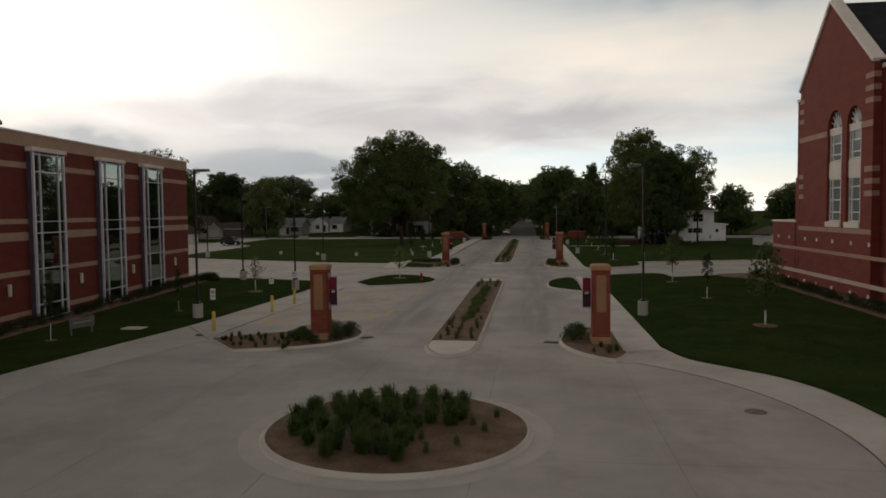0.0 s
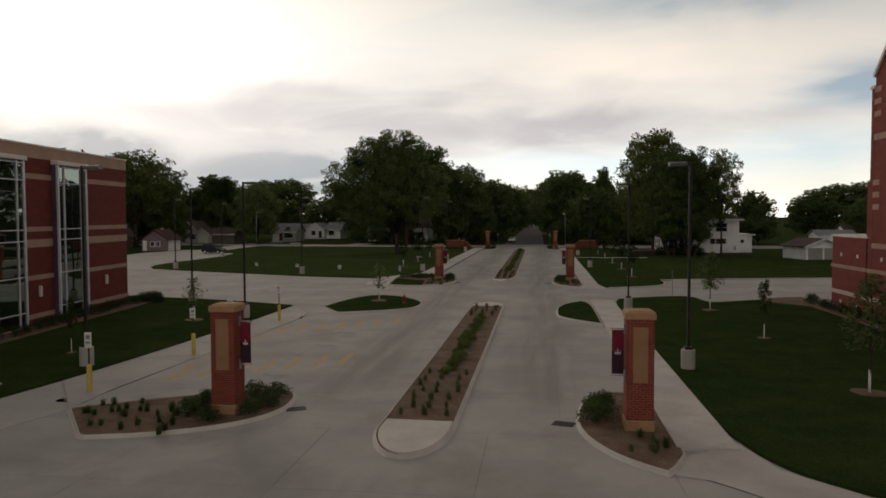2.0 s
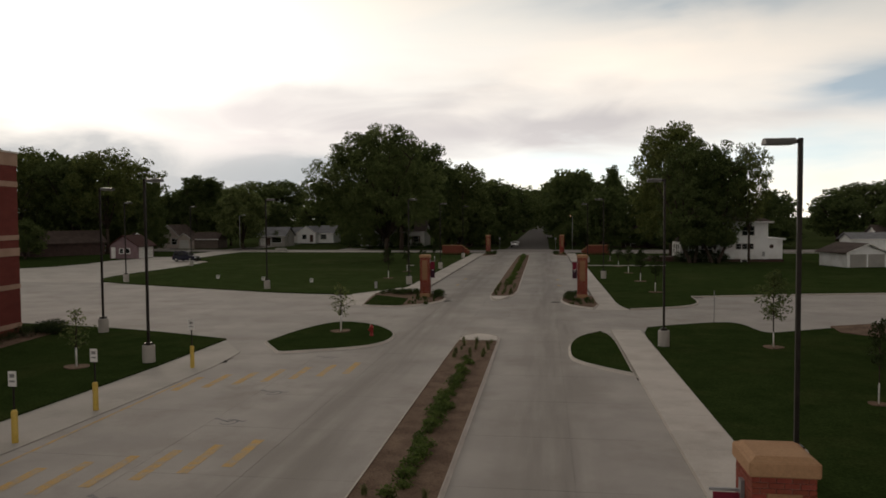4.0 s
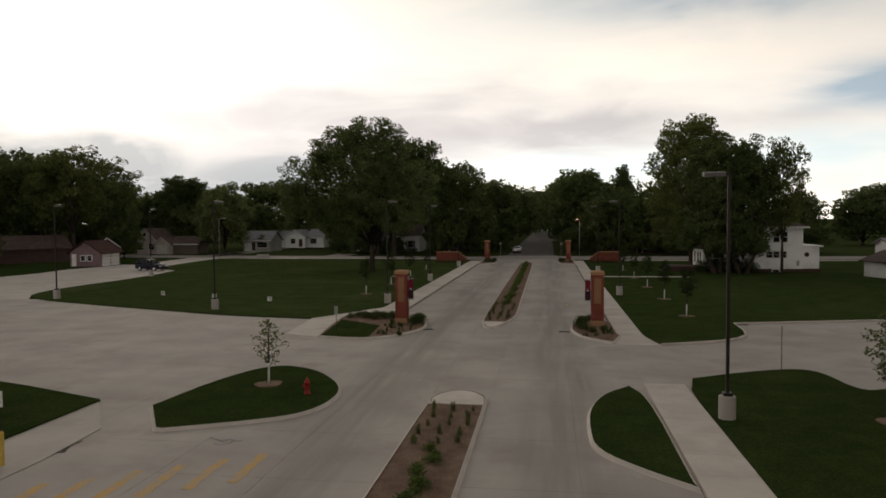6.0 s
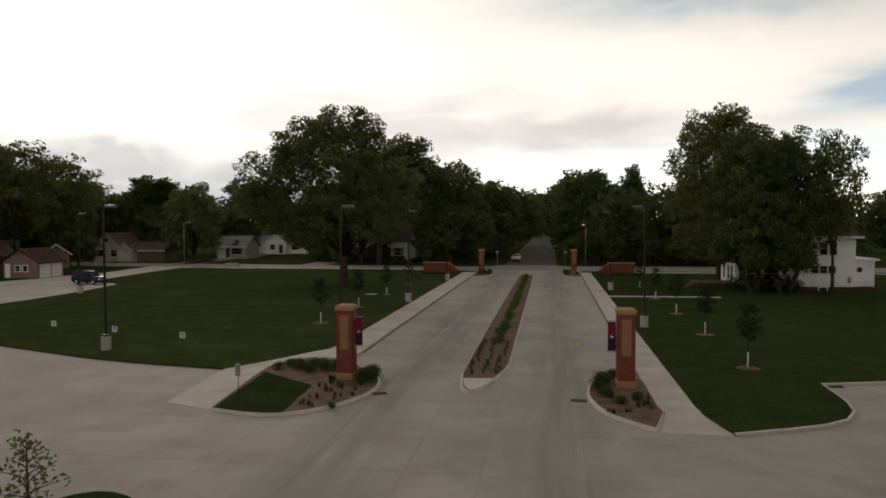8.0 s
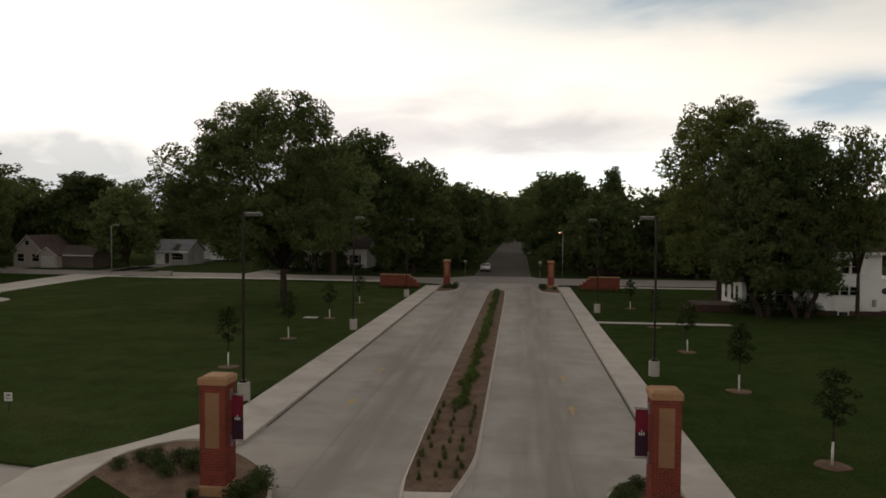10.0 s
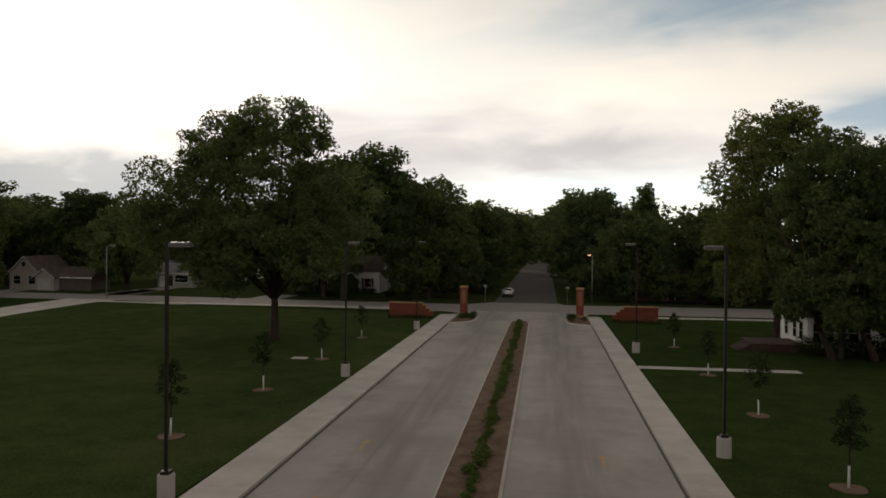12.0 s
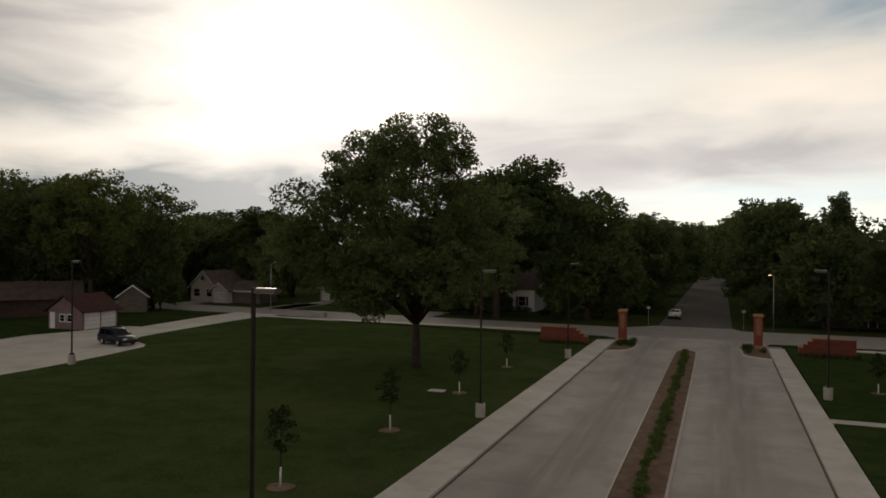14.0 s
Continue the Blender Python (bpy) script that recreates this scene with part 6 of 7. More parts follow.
def gable_block(parent, x0, x1, y0, y1, h, rise, along, wall, roof, eave=0.45, z0=0.0, trim=True):
    """Walls and a gable roof; along: the ridge's axis."""
    bm = bmesh.new()
    box(bm, x0, x1, y0, y1, z0 - 0.2, h)
    part("wall", bm, wall, parent)
    if along == "x":
        m = (y0 + y1) / 2
        for x in (x0, x1 - 0.12):
            g = bmesh.new()
            vs = [g.verts.new(p) for p in ((x, y0, h), (x, y1, h), (x, m, h + rise), (x + 0.12, y0, h), (x + 0.12, y1, h), (x + 0.12, m, h + rise))]
            for f in ((0, 2, 1), (3, 4, 5), (0, 1, 4, 3), (1, 2, 5, 4), (2, 0, 3, 5)):
                g.faces.new([vs[i] for i in f])
            part("gable", g, wall, parent)
    else:
        m = (x0 + x1) / 2
        for y in (y0, y1 - 0.12):
            g = bmesh.new()
            vs = [g.verts.new(p) for p in ((x0, y, h), (x1, y, h), (m, y, h + rise), (x0, y + 0.12, h), (x1, y + 0.12, h), (m, y + 0.12, h + rise))]
            for f in ((0, 1, 2), (3, 5, 4), (0, 3, 4, 1), (1, 4, 5, 2), (2, 5, 3, 0)):
                g.faces.new([vs[i] for i in f])
            part("gable", g, wall, parent)
    r_ = bmesh.new()
    half = (y1 - y0) / 2 if along == "x" else (x1 - x0) / 2
    dz = rise * eave / half
    for s in (-1, 1):
        if along == "x":
            e = (y0 if s < 0 else y1) + s * eave
            quad = ((x0 - eave, e, h - dz), (x1 + eave, e, h - dz), (x1 + eave, m, h + rise), (x0 - eave, m, h + rise))
        else:
            e = (x0 if s < 0 else x1) + s * eave
            quad = ((e, y0 - eave, h - dz), (e, y1 + eave, h - dz), (m, y1 + eave, h + rise), (m, y0 - eave, h + rise))
        lo = [r_.verts.new(q) for q in quad]
        hi = [r_.verts.new((q[0], q[1], q[2] + 0.16)) for q in quad]
        for f in ((0, 1, 2, 3), (7, 6, 5, 4), (0, 4, 5, 1), (1, 5, 6, 2), (2, 6, 7, 3), (3, 7, 4, 0)):
            r_.faces.new([(lo + hi)[i] for i in f])
    rf = part("roof", r_, roof, parent)
    if trim:
        if along == "x":
            part("fascia", boxes((x0 - eave, x1 + eave, y0 - eave - 0.03, y0 - eave + 0.02, h - dz - 0.05, h - dz + 0.17)), WHITE, rf, "white eave board")
        else:
            for s in (-1, 1):
                b = bmesh.new()
                e = (x0 if s < 0 else x1) + s * eave
                y = y0 - eave - 0.03
                vs = [b.verts.new(p) for p in ((e, y, h - dz - 0.05), (m, y, h + rise - 0.05), (m, y, h + rise + 0.17), (e, y, h - dz + 0.17), (e, y + 0.05, h - dz - 0.05), (m, y + 0.05, h + rise - 0.05), (m, y + 0.05, h + rise + 0.17), (e, y + 0.05, h - dz + 0.17))]
                for f in ((0, 1, 2, 3), (7, 6, 5, 4), (0, 4, 5, 1), (1, 5, 6, 2), (2, 6, 7, 3), (3, 7, 4, 0)):
                    b.faces.new([vs[i] for i in f])
                part("barge_board", b, WHITE, rf, "white barge board")


def garage_door(parent, x0, x1, y, h, mat=None):
    d = part("garage_door", boxes((x0, x1, y - 0.05, y + 0.02, 0.0, h)), mat or WHITE, parent, "white panelled garage door")
    for i in range(1, 4):
        part("panel_groove", boxes((x0, x1, y - 0.06, y - 0.051, h * i / 4 - 0.02, h * i / 4 + 0.02)), GREY_SIDING, d)


def house_door(parent, x, y, h=2.05):
    d = part("door", boxes((x - 0.48, x + 0.48, y - 0.06, y + 0.02, 0.1, h + 0.1)), DARK_WOOD, parent, "dark front door")
    part("door_frame", boxes((x - 0.6, x - 0.48, y - 0.07, y + 0.02, 0.1, h + 0.2), (x + 0.48, x + 0.6, y - 0.07, y + 0.02, 0.1, h + 0.2), (x - 0.48, x + 0.48, y - 0.07, y + 0.02, h + 0.1, h + 0.2)), WHITE, d, "white door frame")


# white ranch house with a front gable
h1 = thing("house", -66.6, 214.0, 0.45, "white one-storey house with grey shingle roof and front gable", "house", "houses")
gable_block(h1, -6.6, -2.7, 1.0, 8.0, 2.55, 1.6, "x", SIDING, ROOF_GREY)
gable_block(h1, -2.7, 2.7, -2.0, 7.0, 2.75, 1.75, "y", SIDING, ROOF_GREY)
gable_block(h1, 2.7, 7.0, 0.5, 8.5, 2.6, 2.0, "x", SIDING, ROOF_GREY)
garage_door(h1, -6.2, -3.4, 1.0, 2.1)
window_on(h1, ("y", -2.0, -1), -0.6, 1.0, 1.2, 1.2)
house_door(h1, 1.5, -2.0)
window_on(h1, ("y", 0.5, -1), 4.2, 0.9, 1.6, 1.3)
fixed("house_terrace", prism(soften([(-46, 184.6), (-46, 184.6), (-27, 184.6), (-27, 184.6), (-26, 198), (-46, 198)], 1), -0.05, 0.42), GRASS, "low grass terrace under the white house", "lawn")
# white two-storey house behind the trees
h2 = thing("house", -37.0, 188.0, 0.5, "white house with dark shutters and brown roof half hidden by trees", "house", "houses")
gable_block(h2, -7.5, -3.0, 0, 7, 2.7, 1.5, "x", SIDING, ROOF_GREY)
gable_block(h2, -3.0, 8.5, -1.0, 8, 3.5, 2.4, "x", SIDING, ROOF_BROWN)
garage_door(h2, -7.0, -4.0, 0, 2.1)
for a in (-1.2, 2.2, 6.4):
    window_on(h2, ("y", -1.0, -1), a, 0.9, 1.1, 1.4, shutters=True)
house_door(h2, 4.3, -1.0)
# tan house with steep gable and small garage
h3 = thing("house", -93.6, 188.5, 0.1, "tan one-storey house with steep brown roof and pale gable", "house", "houses")
gable_block(h3, -3.0, 3.0, -3.0, 6.0, 2.8, 2.9, "y", TAN_SIDING, ROOF_BROWN)
for a in (-1.5, 1.5):
    window_on(h3, ("y", -3.0, -1), a, 0.9, 1.3, 1.4)
window_on(h3, ("y", -3.0, -1), -0.2, 4.0, 0.7, 0.8)
g3 = thing("garage", -87.2, 186, 0.1, "small tan garage with a white door", "garage", "houses")
gable_block(g3, -3.2, 0.4, -2.0, 4.0, 2.3, 1.3, "y", TAN_SIDING, ROOF_BROWN)
garage_door(g3, -2.7, -0.2, -2.0, 2.0)
gable_block(g3, 0.4, 6.6, -0.5, 5.0, 2.3, 1.5, "x", WEATHERED, ROOF_BROWN)
# more houses along the street
for x, y, w, m, rf, lab in ((-71.0, 197, 7.0, GREY_SIDING, ROOF_GREY, "low grey house with garage door under trees"), (-120, 192, 11.0, SIDING, ROOF_BROWN, "pale one-storey house far down the street"), (20.0, 186, 12.0, BROWN_BRICK, ROOF_BROWN, "dark brick house in the shade of trees"), (42.0, 190, 12.0, BROWN_BRICK, ROOF_BROWN, "low dark brick house under the trees"), (-22.5, 194, 8.5, BROWN_BRICK, ROOF_BROWN, "dark brick house behind the street trees"), (74.0, 176, 10.0, SIDING, ROOF_BROWN, "pale low house beyond the lot")):
    hs = thing("house", x, y, 0.1, lab, "house", "houses")
    gable_block(hs, -w / 2, w / 2, 0, 7.5, 2.7, 2.1, "x", m, rf)
    if m is not BROWN_BRICK:
        garage_door(hs, -w / 2 + 0.4, -w / 2 + 3.0, 0, 2.1)
    window_on(hs, ("y", 0, -1), 0.9, 0.9, 1.5, 1.3)
    window_on(hs, ("y", 0, -1), w / 2 - 1.4, 0.9, 1.1, 1.2)
    house_door(hs, -0.8, 0)
# two-door garage, low house and grey shed on the west
g1 = thing("garage", -74.6, 142.9, 0.05, "mauve brick garage with two white doors and dark red roof", "garage", "houses", rz=92)
gable_block(g1, -2.9, 2.9, 0.0, 5.5, 2.4, 1.8, "x", GARAGE_BRICK, ROOF_RED, trim=False)
garage_door(g1, -2.55, -0.12, 0.0, 2.1)
garage_door(g1, 0.12, 2.55, 0.0, 2.1)
part("side_door", boxes((-2.96, -2.88, 4.4, 5.2, 0.05, 2.1)), WHITE, g1, "white side door")
for a in (2.0, 3.2):
    window_on(g1, ("x", -2.9, -1), a, 1.0, 0.7, 0.8)
h5 = thing("house", -95.0, 149.0, 0.05, "long low brown house with dark shingle roof under trees", "house", "houses", rz=52)
gable_block(h5, -7.0, 7.0, 0.0, 8.0, 2.7, 2.2, "x", BROWN_BRICK, ROOF_BROWN, trim=False)
s1_ = thing("shed", -87.6, 161.5, 0.05, "weathered brown gabled shed beyond the yard", "shed", "houses", rz=40)
gable_block(s1_, -2.1, 2.1, 0.0, 5.0, 2.6, 1.6, "y", WEATHERED, ROOF_BROWN)
# the white two-storey house on the east
h6 = thing("house", 26.35, 131.5, 0.10, "white two-storey house with low hipped roof and bay window", "house", "houses")
part("foundation", boxes((-5.1, 1.3, 0.65, 7.5, -0.2, 0.45), (1.3, 9.9, 0.1, 8.9, -0.2, 0.45)), DARK_WOOD, h6, "dark foundation")
part("wall", boxes((1.2, 7.6, 0.0, 9.0, 0.45, 6.0), bevel=0.02), SIDING, h6, "white siding")
part("rear_wing_wall", boxes((7.6, 10.0, 1.0, 9.0, 0.45, 3.4)), SIDING, h6, "white siding")
part("rear_wing_roof", boxes((7.6, 10.4, 0.6, 9.3, 3.4, 3.6)), WHITE, h6, "white flat roof edge")
part("front_wall", boxes((-5.2, 1.2, 0.6, 7.6, 0.45, 3.1)), SIDING, h6, "white siding")
hb = bmesh.new()
for dz, o in ((0.0, 0.55),):
    lo = [hb.verts.new(p) for p in ((1.2 - o, -o, 6.0), (7.6 + o, -o, 6.0), (7.6 + o, 9 + o, 6.0), (1.2 - o, 9 + o, 6.0))]
    lo2 = [hb.verts.new((v.co.x, v.co.y, 6.18)) for v in lo]
    hi = [hb.verts.new(p) for p in ((4.2, 3.2, 7.9), (4.6, 3.2, 7.9), (4.6, 5.8, 7.9), (4.2, 5.8, 7.9))]
    hb.faces.new(lo[::-1])
    hb.faces.new(hi)
    for i in range(4):
        j = (i + 1) % 4
        hb.faces.new((lo[i], lo[j], lo2[j], lo2[i]))
        hb.faces.new((lo2[i], lo2[j], hi[j], hi[i]))
hr = part("roof", hb, ROOF_BROWN, h6, "dark brown hipped roof")
part("fascia", boxes((0.55, 8.25, -0.60, -0.56, 5.95, 6.2), (0.6, 0.64, -0.56, 9.55, 5.95, 6.2)), WHITE, hr, "white eave board")
fb = bmesh.new()
lo = [fb.verts.new(p) for p in ((-5.6, 0.1, 3.1), (1.2, 0.1, 3.1), (1.2, 8.0, 3.1), (-5.6, 8.0, 3.1))]
hi = [fb.verts.new(p) for p in ((-3.0, 3.2, 4.5), (1.2, 3.0, 4.5), (1.2, 5.2, 4.5), (-3.0, 5.2, 4.5))]
fb.faces.new(lo[::-1])
fb.faces.new(hi)
for i in range(4):
    j = (i + 1) % 4
    fb.faces.new((lo[i], lo[j], hi[j], hi[i]))
part("front_roof", fb, ROOF_BROWN, h6, "dark porch roof")
for a in (4.2, 5.2):
    window_on(h6, ("y", 0.0, -1), a, 4.1, 0.75, 1.35)
for a in (3.3, 4.2, 5.1):
    window_on(h6, ("y", 0.0, -1), a, 2.0, 0.72, 0.8)
bay_b = bmesh.new()
vs = [(-2.9, 0.6), (-2.4, -0.3), (-0.5, -0.3), (0.0, 0.6)]
bl, bh = [bay_b.verts.new((x, y, 0.5)) for x, y in vs], [bay_b.verts.new((x, y, 3.0)) for x, y in vs]
for i in range(3):
    bay_b.faces.new((bl[i], bl[i + 1], bh[i + 1], bh[i]))
bay_b.faces.new(bh)
bay_b.faces.new(bl[::-1])
part("bay", bay_b, SIDING, h6, "white bay")
for a in (-1.9, -1.0):
    window_on(h6, ("y", -0.3, -1), a, 1.2, 0.65, 1.5)
for a in (-4.4, -3.5):
    window_on(h6, ("y", 0.6, -1), a, 1.1, 0.7, 1.5)
for y_ in (2.0, 3.6, 5.8):
    window_on(h6, ("x", -5.2, -1), y_, 1.1, 0.8, 1.5)
for a in (-1.5, 4.2):
    window_on(h6, ("y", 0.1, -1), a, 0.02, 0.8, 0.32)
oc = part("round_vent", lathe(bmesh.new(), [(0.32, 0), (0.32, 0.06)], 8), DARK_WOOD, h6, "dark round vent")
oc.matrix_basis = pose(8.4, 0.99, 2.35, 90)
part("meter_box", boxes((6.8, 7.1, -0.15, 0.0, 0.9, 1.6)), GREY_METAL, h6, "grey meter box")
part("porch_deck", boxes((-9.4, -5.2, 0.9, 5.2, -0.1, 0.7)), DARK_WOOD, h6, "dark timber porch deck")
for i in range(4):
    part("porch_step", boxes((-9.4 - 0.32 * (i + 1), -9.4 - 0.32 * i, 1.4, 4.0, -0.1, 0.56 - 0.16 * i)), DARK_WOOD, h6, "dark timber step")
g2 = thing("garage", 43.4, 120.2, 0.02, "low white garage with two grey doors and brown gable roof", "garage", "houses", rz=14)
gable_block(g2, -2.9, 2.9, 0.0, 6.0, 2.1, 1.1, "y", SIDING, ROOF_BROWN)
garage_door(g2, -2.5, -0.15, 0.0, 1.85, GREY_SIDING)
garage_door(g2, 0.15, 2.5, 0.0, 1.85, GREY_SIDING)
s2_ = thing("shed", 60.0, 158.0, 0.05, "pale flat shed across the lot", "shed", "houses")
gable_block(s2_, -3.5, 3.5, 0.0, 6.0, 2.7, 1.0, "x", SIDING, ROOF_GREY)


# ---- cars ----
def car(label, x, y, rz, L_, W_, H_, paint, suv, category="car"):
    t = thing("parked_car", x, y, 0.0, label, category, "parked cars", rz)
    hw = W_ / 2
    # side profile of the lower body (x forward)
    low_p = [(-L_ / 2, 0.45), (-L_ / 2 + 0.05, 0.30), (L_ / 2 - 0.15, 0.28), (L_ / 2, 0.45), (L_ / 2 - 0.02, 0.72), (L_ / 2 - 0.25, 0.95), (L_ * 0.18, 1.08), (-L_ / 2 + 0.03, 1.08 if suv else 0.98)]
    top_p = [(L_ * 0.20, 1.05), (L_ * 0.05, H_ - 0.08), (-L_ * 0.02, H_), (-L_ / 2 + (0.25 if suv else 1.0), H_ - 0.02), (-L_ / 2 + (0.06 if suv else 0.35), 1.05)]

    def extrude(pts, w0, w1, bevel):
        bm = bmesh.new()
        sides = []
        for s in (-1, 1):
            sides.append([bm.verts.new((px, s * (w0 if pz < 1.2 else w1), pz)) for px, pz in pts])
        bm.faces.new(sides[0])
        bm.faces.new(sides[1][::-1])
        for i in range(len(pts)):
            j = (i + 1) % len(pts)
            bm.faces.new((sides[0][j], sides[0][i], sides[1][i], sides[1][j]))
        bmesh.ops.bevel(bm, geom=bm.edges[:], offset=bevel, segments=2, affect="EDGES")
        return bm

    part("body", extrude(low_p, hw, hw, 0.07), paint, t, smooth=True)
    cab = part("cabin", extrude(top_p, hw - 0.06, hw - 0.20, 0.06), paint, t, smooth=True)
    zs0, zs1 = 1.12, H_ - 0.14
    for s in (-1, 1):
        for a, b in ((0.15, 0.02), (0.0, -0.2), (-0.22, -0.42 if suv else -0.32)):
            g = bmesh.new()
            y0, y1 = s * (hw - 0.062), s * (hw - 0.185)
            v = [g.verts.new(p) for p in ((L_ * a - 0.02, y0 + s * 0.02, zs0), (L_ * b, y0 + s * 0.02, zs0), (L_ * b, y1 + s * 0.02, zs1), (L_ * min(a, 0.04) - 0.05, y1 + s * 0.02, zs1))]
            g.faces.new(v)
            bmesh.ops.solidify(g, geom=g.faces[:], thickness=0.02)
            part("side_window", g, GLASS, cab, "dark side window")
    for front, quad in ((1, ((L_ * 0.205, 1.10), (L_ * 0.065, H_ - 0.12))), (-1, ((-L_ / 2 + (0.045 if suv else 0.36), 1.12), (-L_ / 2 + (0.22 if suv else 0.95), H_ - 0.12)))):
        g = bmesh.new()
        (xa, za), (xb, zb) = quad
        v = [g.verts.new(p) for p in ((xa + 0.02 * front, -hw + 0.18, za), (xa + 0.02 * front, hw - 0.18, za), (xb + 0.02 * front, hw - 0.28, zb), (xb + 0.02 * front, -hw + 0.28, zb))]
        g.faces.new(v)
        bmesh.ops.solidify(g, geom=g.faces[:], thickness=0.02)
        part("windscreen" if front > 0 else "rear_window", g, GLASS, cab, "dark glass")
    for s in (-1, 1):
        part("headlight", boxes((L_ / 2 - 0.12, L_ / 2 + 0.015, min(s * (hw - 0.5), s * (hw - 0.08)), max(s * (hw - 0.5), s * (hw - 0.08)), 0.66, 0.84), bevel=0.02), HEADLIGHT, t, "clear headlight")
        part("tail_light", boxes((-L_ / 2 - 0.01, -L_ / 2 + 0.1, min(s * (hw - 0.3), s * (hw - 0.06)), max(s * (hw - 0.3), s * (hw - 0.06)), 0.75, 1.02), bevel=0.02), TAIL_RED, t, "red tail light")
        part("mirror", boxes((L_ * 0.13, L_ * 0.16, min(s * hw, s * (hw + 0.2)), max(s * hw, s * (hw + 0.2)), 1.08, 1.22), bevel=0.02), paint, t)
    part("bumper", boxes((L_ / 2 - 0.1, L_ / 2 + 0.05, -hw + 0.1, hw - 0.1, 0.32, 0.52), bevel=0.03), BLACK_METAL, t, "dark bumper")
    part("grille", boxes((L_ / 2 - 0.06, L_ / 2 + 0.012, -0.38, 0.38, 0.62, 0.82)), CHROME, t, "bright grille")
    if suv:
        part("roof_rack", boxes((-L_ * 0.38, -L_ * 0.02, -hw + 0.28, -hw + 0.32, H_, H_ + 0.07), (-L_ * 0.38, -L_ * 0.02, hw - 0.32, hw - 0.28, H_, H_ + 0.07)), BLACK_METAL, cab)
    for sx in (-0.30, 0.31):
        for s in (-1, 1):
            wh = bmesh.new()
            lathe(wh, [(0.22, -0.11), (0.35, -0.10), (0.36, 0.0), (0.35, 0.10), (0.22, 0.11)], 18)
            w_ = part("wheel", wh, RUBBER, t, "black tyre", smooth=False)
            w_.matrix_basis = pose(L_ * sx, s * (hw - 0.10), 0.36, 90)
            part("rim", lathe(bmesh.new(), [(0.21, -0.125), (0.21, 0.125)], 14), CHROME, w_, "bright rim")
    return t


car("dark blue sport utility vehicle parked on a concrete pad", -60.8, 132.2, -12, 4.7, 1.85, 1.78, CAR_BLUE, True)
car("small silver car parked at the kerb of the street", -6.9, 190.0, -90, 4.3, 1.75, 1.45, CAR_SILVER, False)
car("pale car parked far down the street", 1.8, 262.0, 90, 4.4, 1.75, 1.5, CAR_SILVER, False)
car("dark car parked in a drive under the trees", -16.5, 205.0, 0, 4.4, 1.75, 1.5, CAR_BLUE, False)

for m in (*yew, *bush, *peren):
    drop_model(m)
for m in (*tall, *low_, *dry, *tuft):
    bpy.data.objects.remove(m)

# ---- pieces: pavement panels, sidewalk slabs, pillar bricks ----
GAP = 0.006


def slab_mesh(name, w, d, h, mat):
    bm = boxes((GAP, w - GAP, GAP, d - GAP, 0.0, h))
    me = bpy.data.meshes.new(name)
    bm.to_mesh(me)
    bm.free()
    me.materials.append(mat)
    return me


def piece(name, me, parent, m):
    o = new(name, me)
    o.parent = parent
    o.matrix_basis = parent.matrix_world.inverted() @ m if parent.matrix_world != Matrix() else m
    return o


bpy.context.view_layer.update()
# the drive's lanes: two panels a lane, 4.6 m long
LANES = ((-11.6, -8.2), (-8.2, -4.8), (-4.8, -2.3), (-2.3, 1.1), (1.1, 4.45))
STEP = 4.6
for x0, x1 in LANES:
    me = slab_mesh("panel", x1 - x0, STEP, 0.012, CONCRETE)
    y = 26.0
    while y < 159.5:
        piece("panel", me, road, pose(x0, y, -0.012))
        y += STEP
me = slab_mesh("panel", 5.2, 5.2, 0.012, CONCRETE)
# circle and the approach to it: squares; the ones under lawns stay out
for i in range(7):
    for j in range(10):
        piece("panel", me, road, pose(-22.0 + i * 5.2, -26.0 + j * 5.2, -0.012))
for i in range(2):
    for j in range(11):
        piece("panel", me, road, pose(-22.0 + i * 5.2, 26.0 + j * 5.2, -0.012))
rest_v, rest_f = [], []


def rest(x0, x1, y0, y1, step):
    nx, ny = max(1, round((x1 - x0) / step)), max(1, round((y1 - y0) / step))
    for i in range(nx):
        for j in range(ny):
            a, b = x0 + (x1 - x0) * i / nx + GAP, x0 + (x1 - x0) * (i + 1) / nx - GAP
            c, d = y0 + (y1 - y0) * j / ny + GAP, y0 + (y1 - y0) * (j + 1) / ny - GAP
            n = len(rest_v)
            rest_v.extend(((a, c, 0.0), (b, c, 0.0), (b, d, 0.0), (a, d, 0.0)))
            rest_f.append((n, n + 1, n + 2, n + 3))


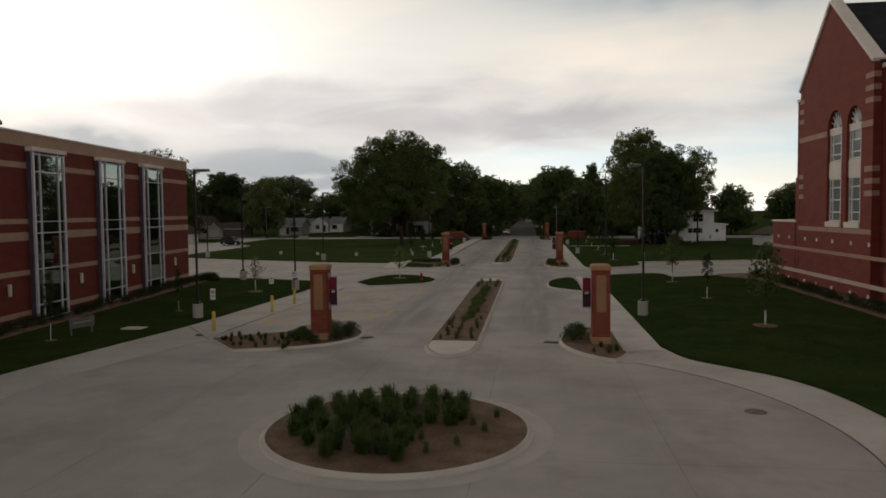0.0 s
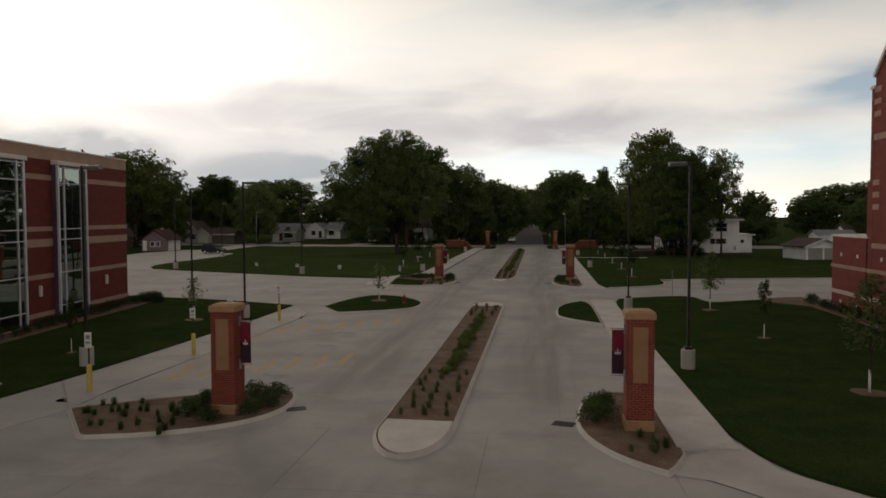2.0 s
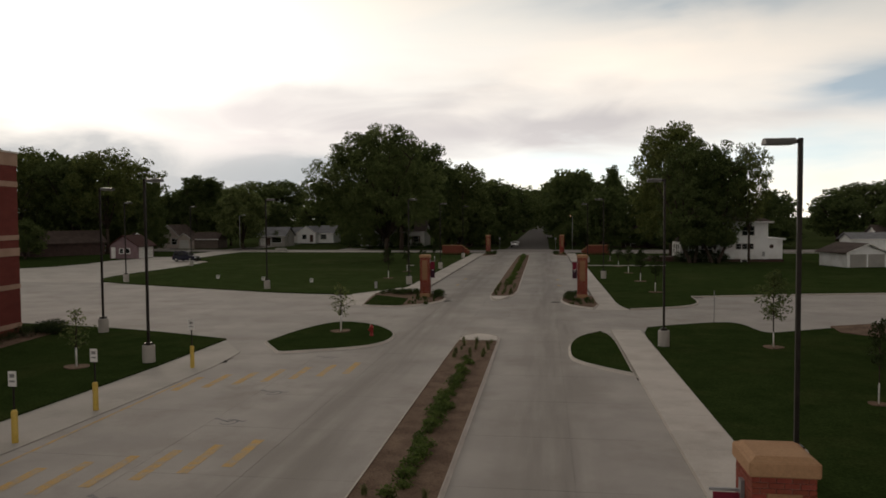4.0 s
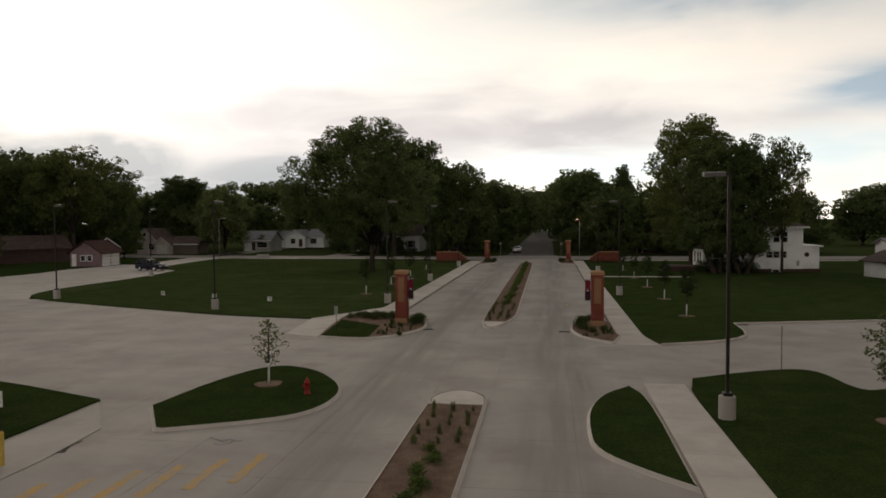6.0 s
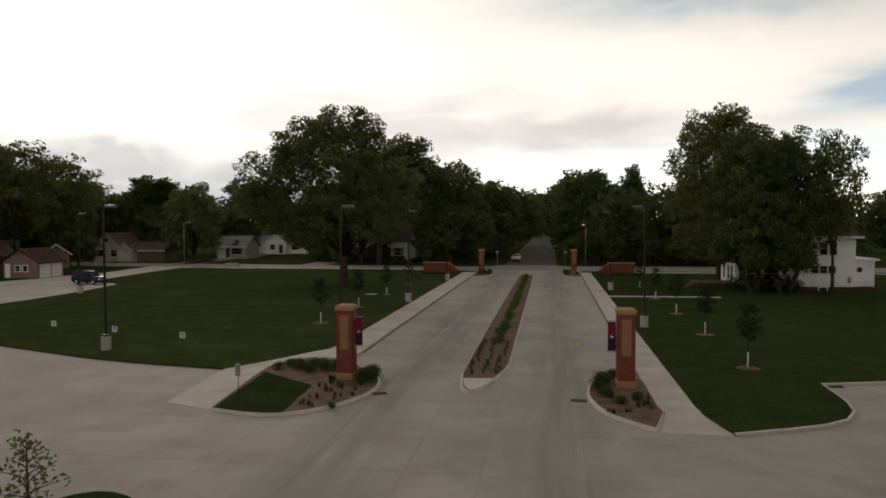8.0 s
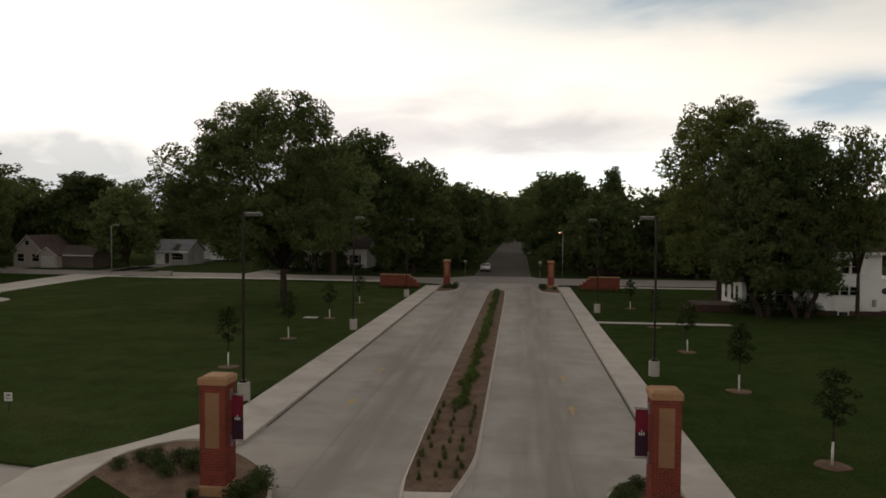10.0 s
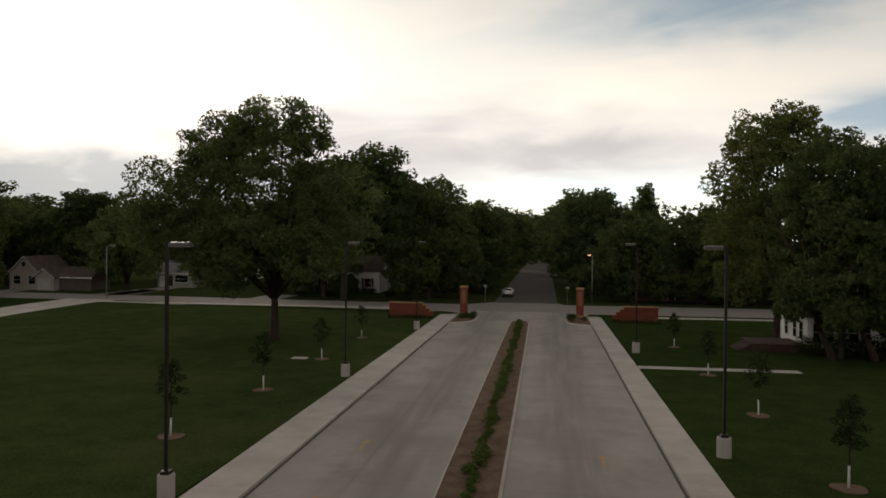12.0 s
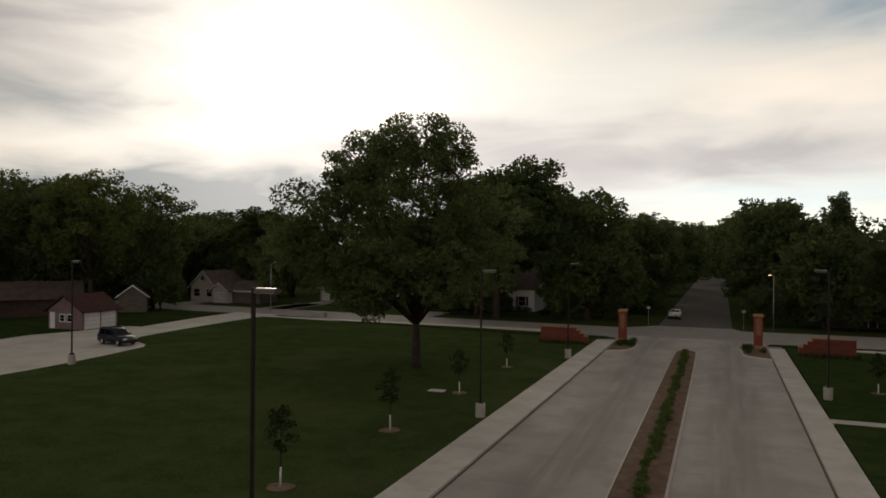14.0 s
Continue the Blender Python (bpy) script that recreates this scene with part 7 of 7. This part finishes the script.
rest(4.45, 70.0, 60.4, 92.0, 5.0)
rest(4.45, 14.4, 26.0, 60.4, 5.0)
rest(-92.0, -22.0, 54.0, 93.0, 5.2)
rest(-22.0, -11.6, 83.2, 92.0, 4.4)
tagged(raw("distant_panels", rest_v, rest_f, CONCRETE, road, "pale concrete panels"), kind="stuff")

for bed, x0, x1, y0, y1, step in WALKS:
    along_y = (y1 - y0) > (x1 - x0)
    n = round(((y1 - y0) if along_y else (x1 - x0)) / step)
    w, d = (x1 - x0, (y1 - y0) / n) if along_y else ((x1 - x0) / n, y1 - y0)
    me = slab_mesh("slab", w, d, KH + 0.02, WALKWAY)
    for i in range(n):
        piece("slab", me, bed, pose(x0 + (0 if along_y else i * w), y0 + (i * d if along_y else 0), -0.02))

# bricks of the pillars: 0.08 m courses; the faces towards circle and drive one by one on the near four pillars
CO, BL = 0.0775, 0.23


def brick_mesh(length):
    bm = boxes((-length / 2 + 0.006, length / 2 - 0.006, -0.035, 0.0, 0.006, CO - 0.006))
    for v in bm.verts:
        if v.co.y < -0.03:
            v.co.x *= 0.985
    me = bpy.data.meshes.new("brick")
    bm.to_mesh(me)
    bm.free()
    me.materials.append(BRICK)
    return me


FULL, HALF = brick_mesh(BL), brick_mesh(BL / 2)
for n, p in enumerate(PILLARS):
    verts, faces = [], []
    inner = 90 if p.matrix_basis.translation.x < AX else 270
    for rz in (0, 90, 180, 270):
        single = n < 4 and rz in (0, inner)
        turn = pose(0, 0, 0, 0, 0, rz) @ Matrix.Translation((0, -0.44, 0))
        count = 0
        for row in range(40):
            z = 0.36 + row * CO
            xs = [(-0.345 + BL * k, FULL) for k in range(4)] if row % 2 == 0 else [(-0.4025, HALF)] + [(-0.23 + BL * k, FULL) for k in range(3)] + [(0.4025, HALF)]
            for x, me in xs:
                if rz in (0, 180) and 1.49 < z < 3.22 and abs(x) < 0.16:
                    continue
                m = turn @ Matrix.Translation((x, random.uniform(-0.002, 0.002) + 0.012, z))
                if single and count < 148:
                    count += 1
                    o = new("brick", me)
                    o.parent = p
                    o.matrix_basis = m
                else:
                    b = len(verts)
                    verts.extend(tuple(m @ v.co) for v in me.vertices)
                    faces.extend(tuple(b + i for i in f.vertices) for f in me.polygons)
    tagged(raw("brickwork", verts, faces, BRICK, p), kind="stuff")
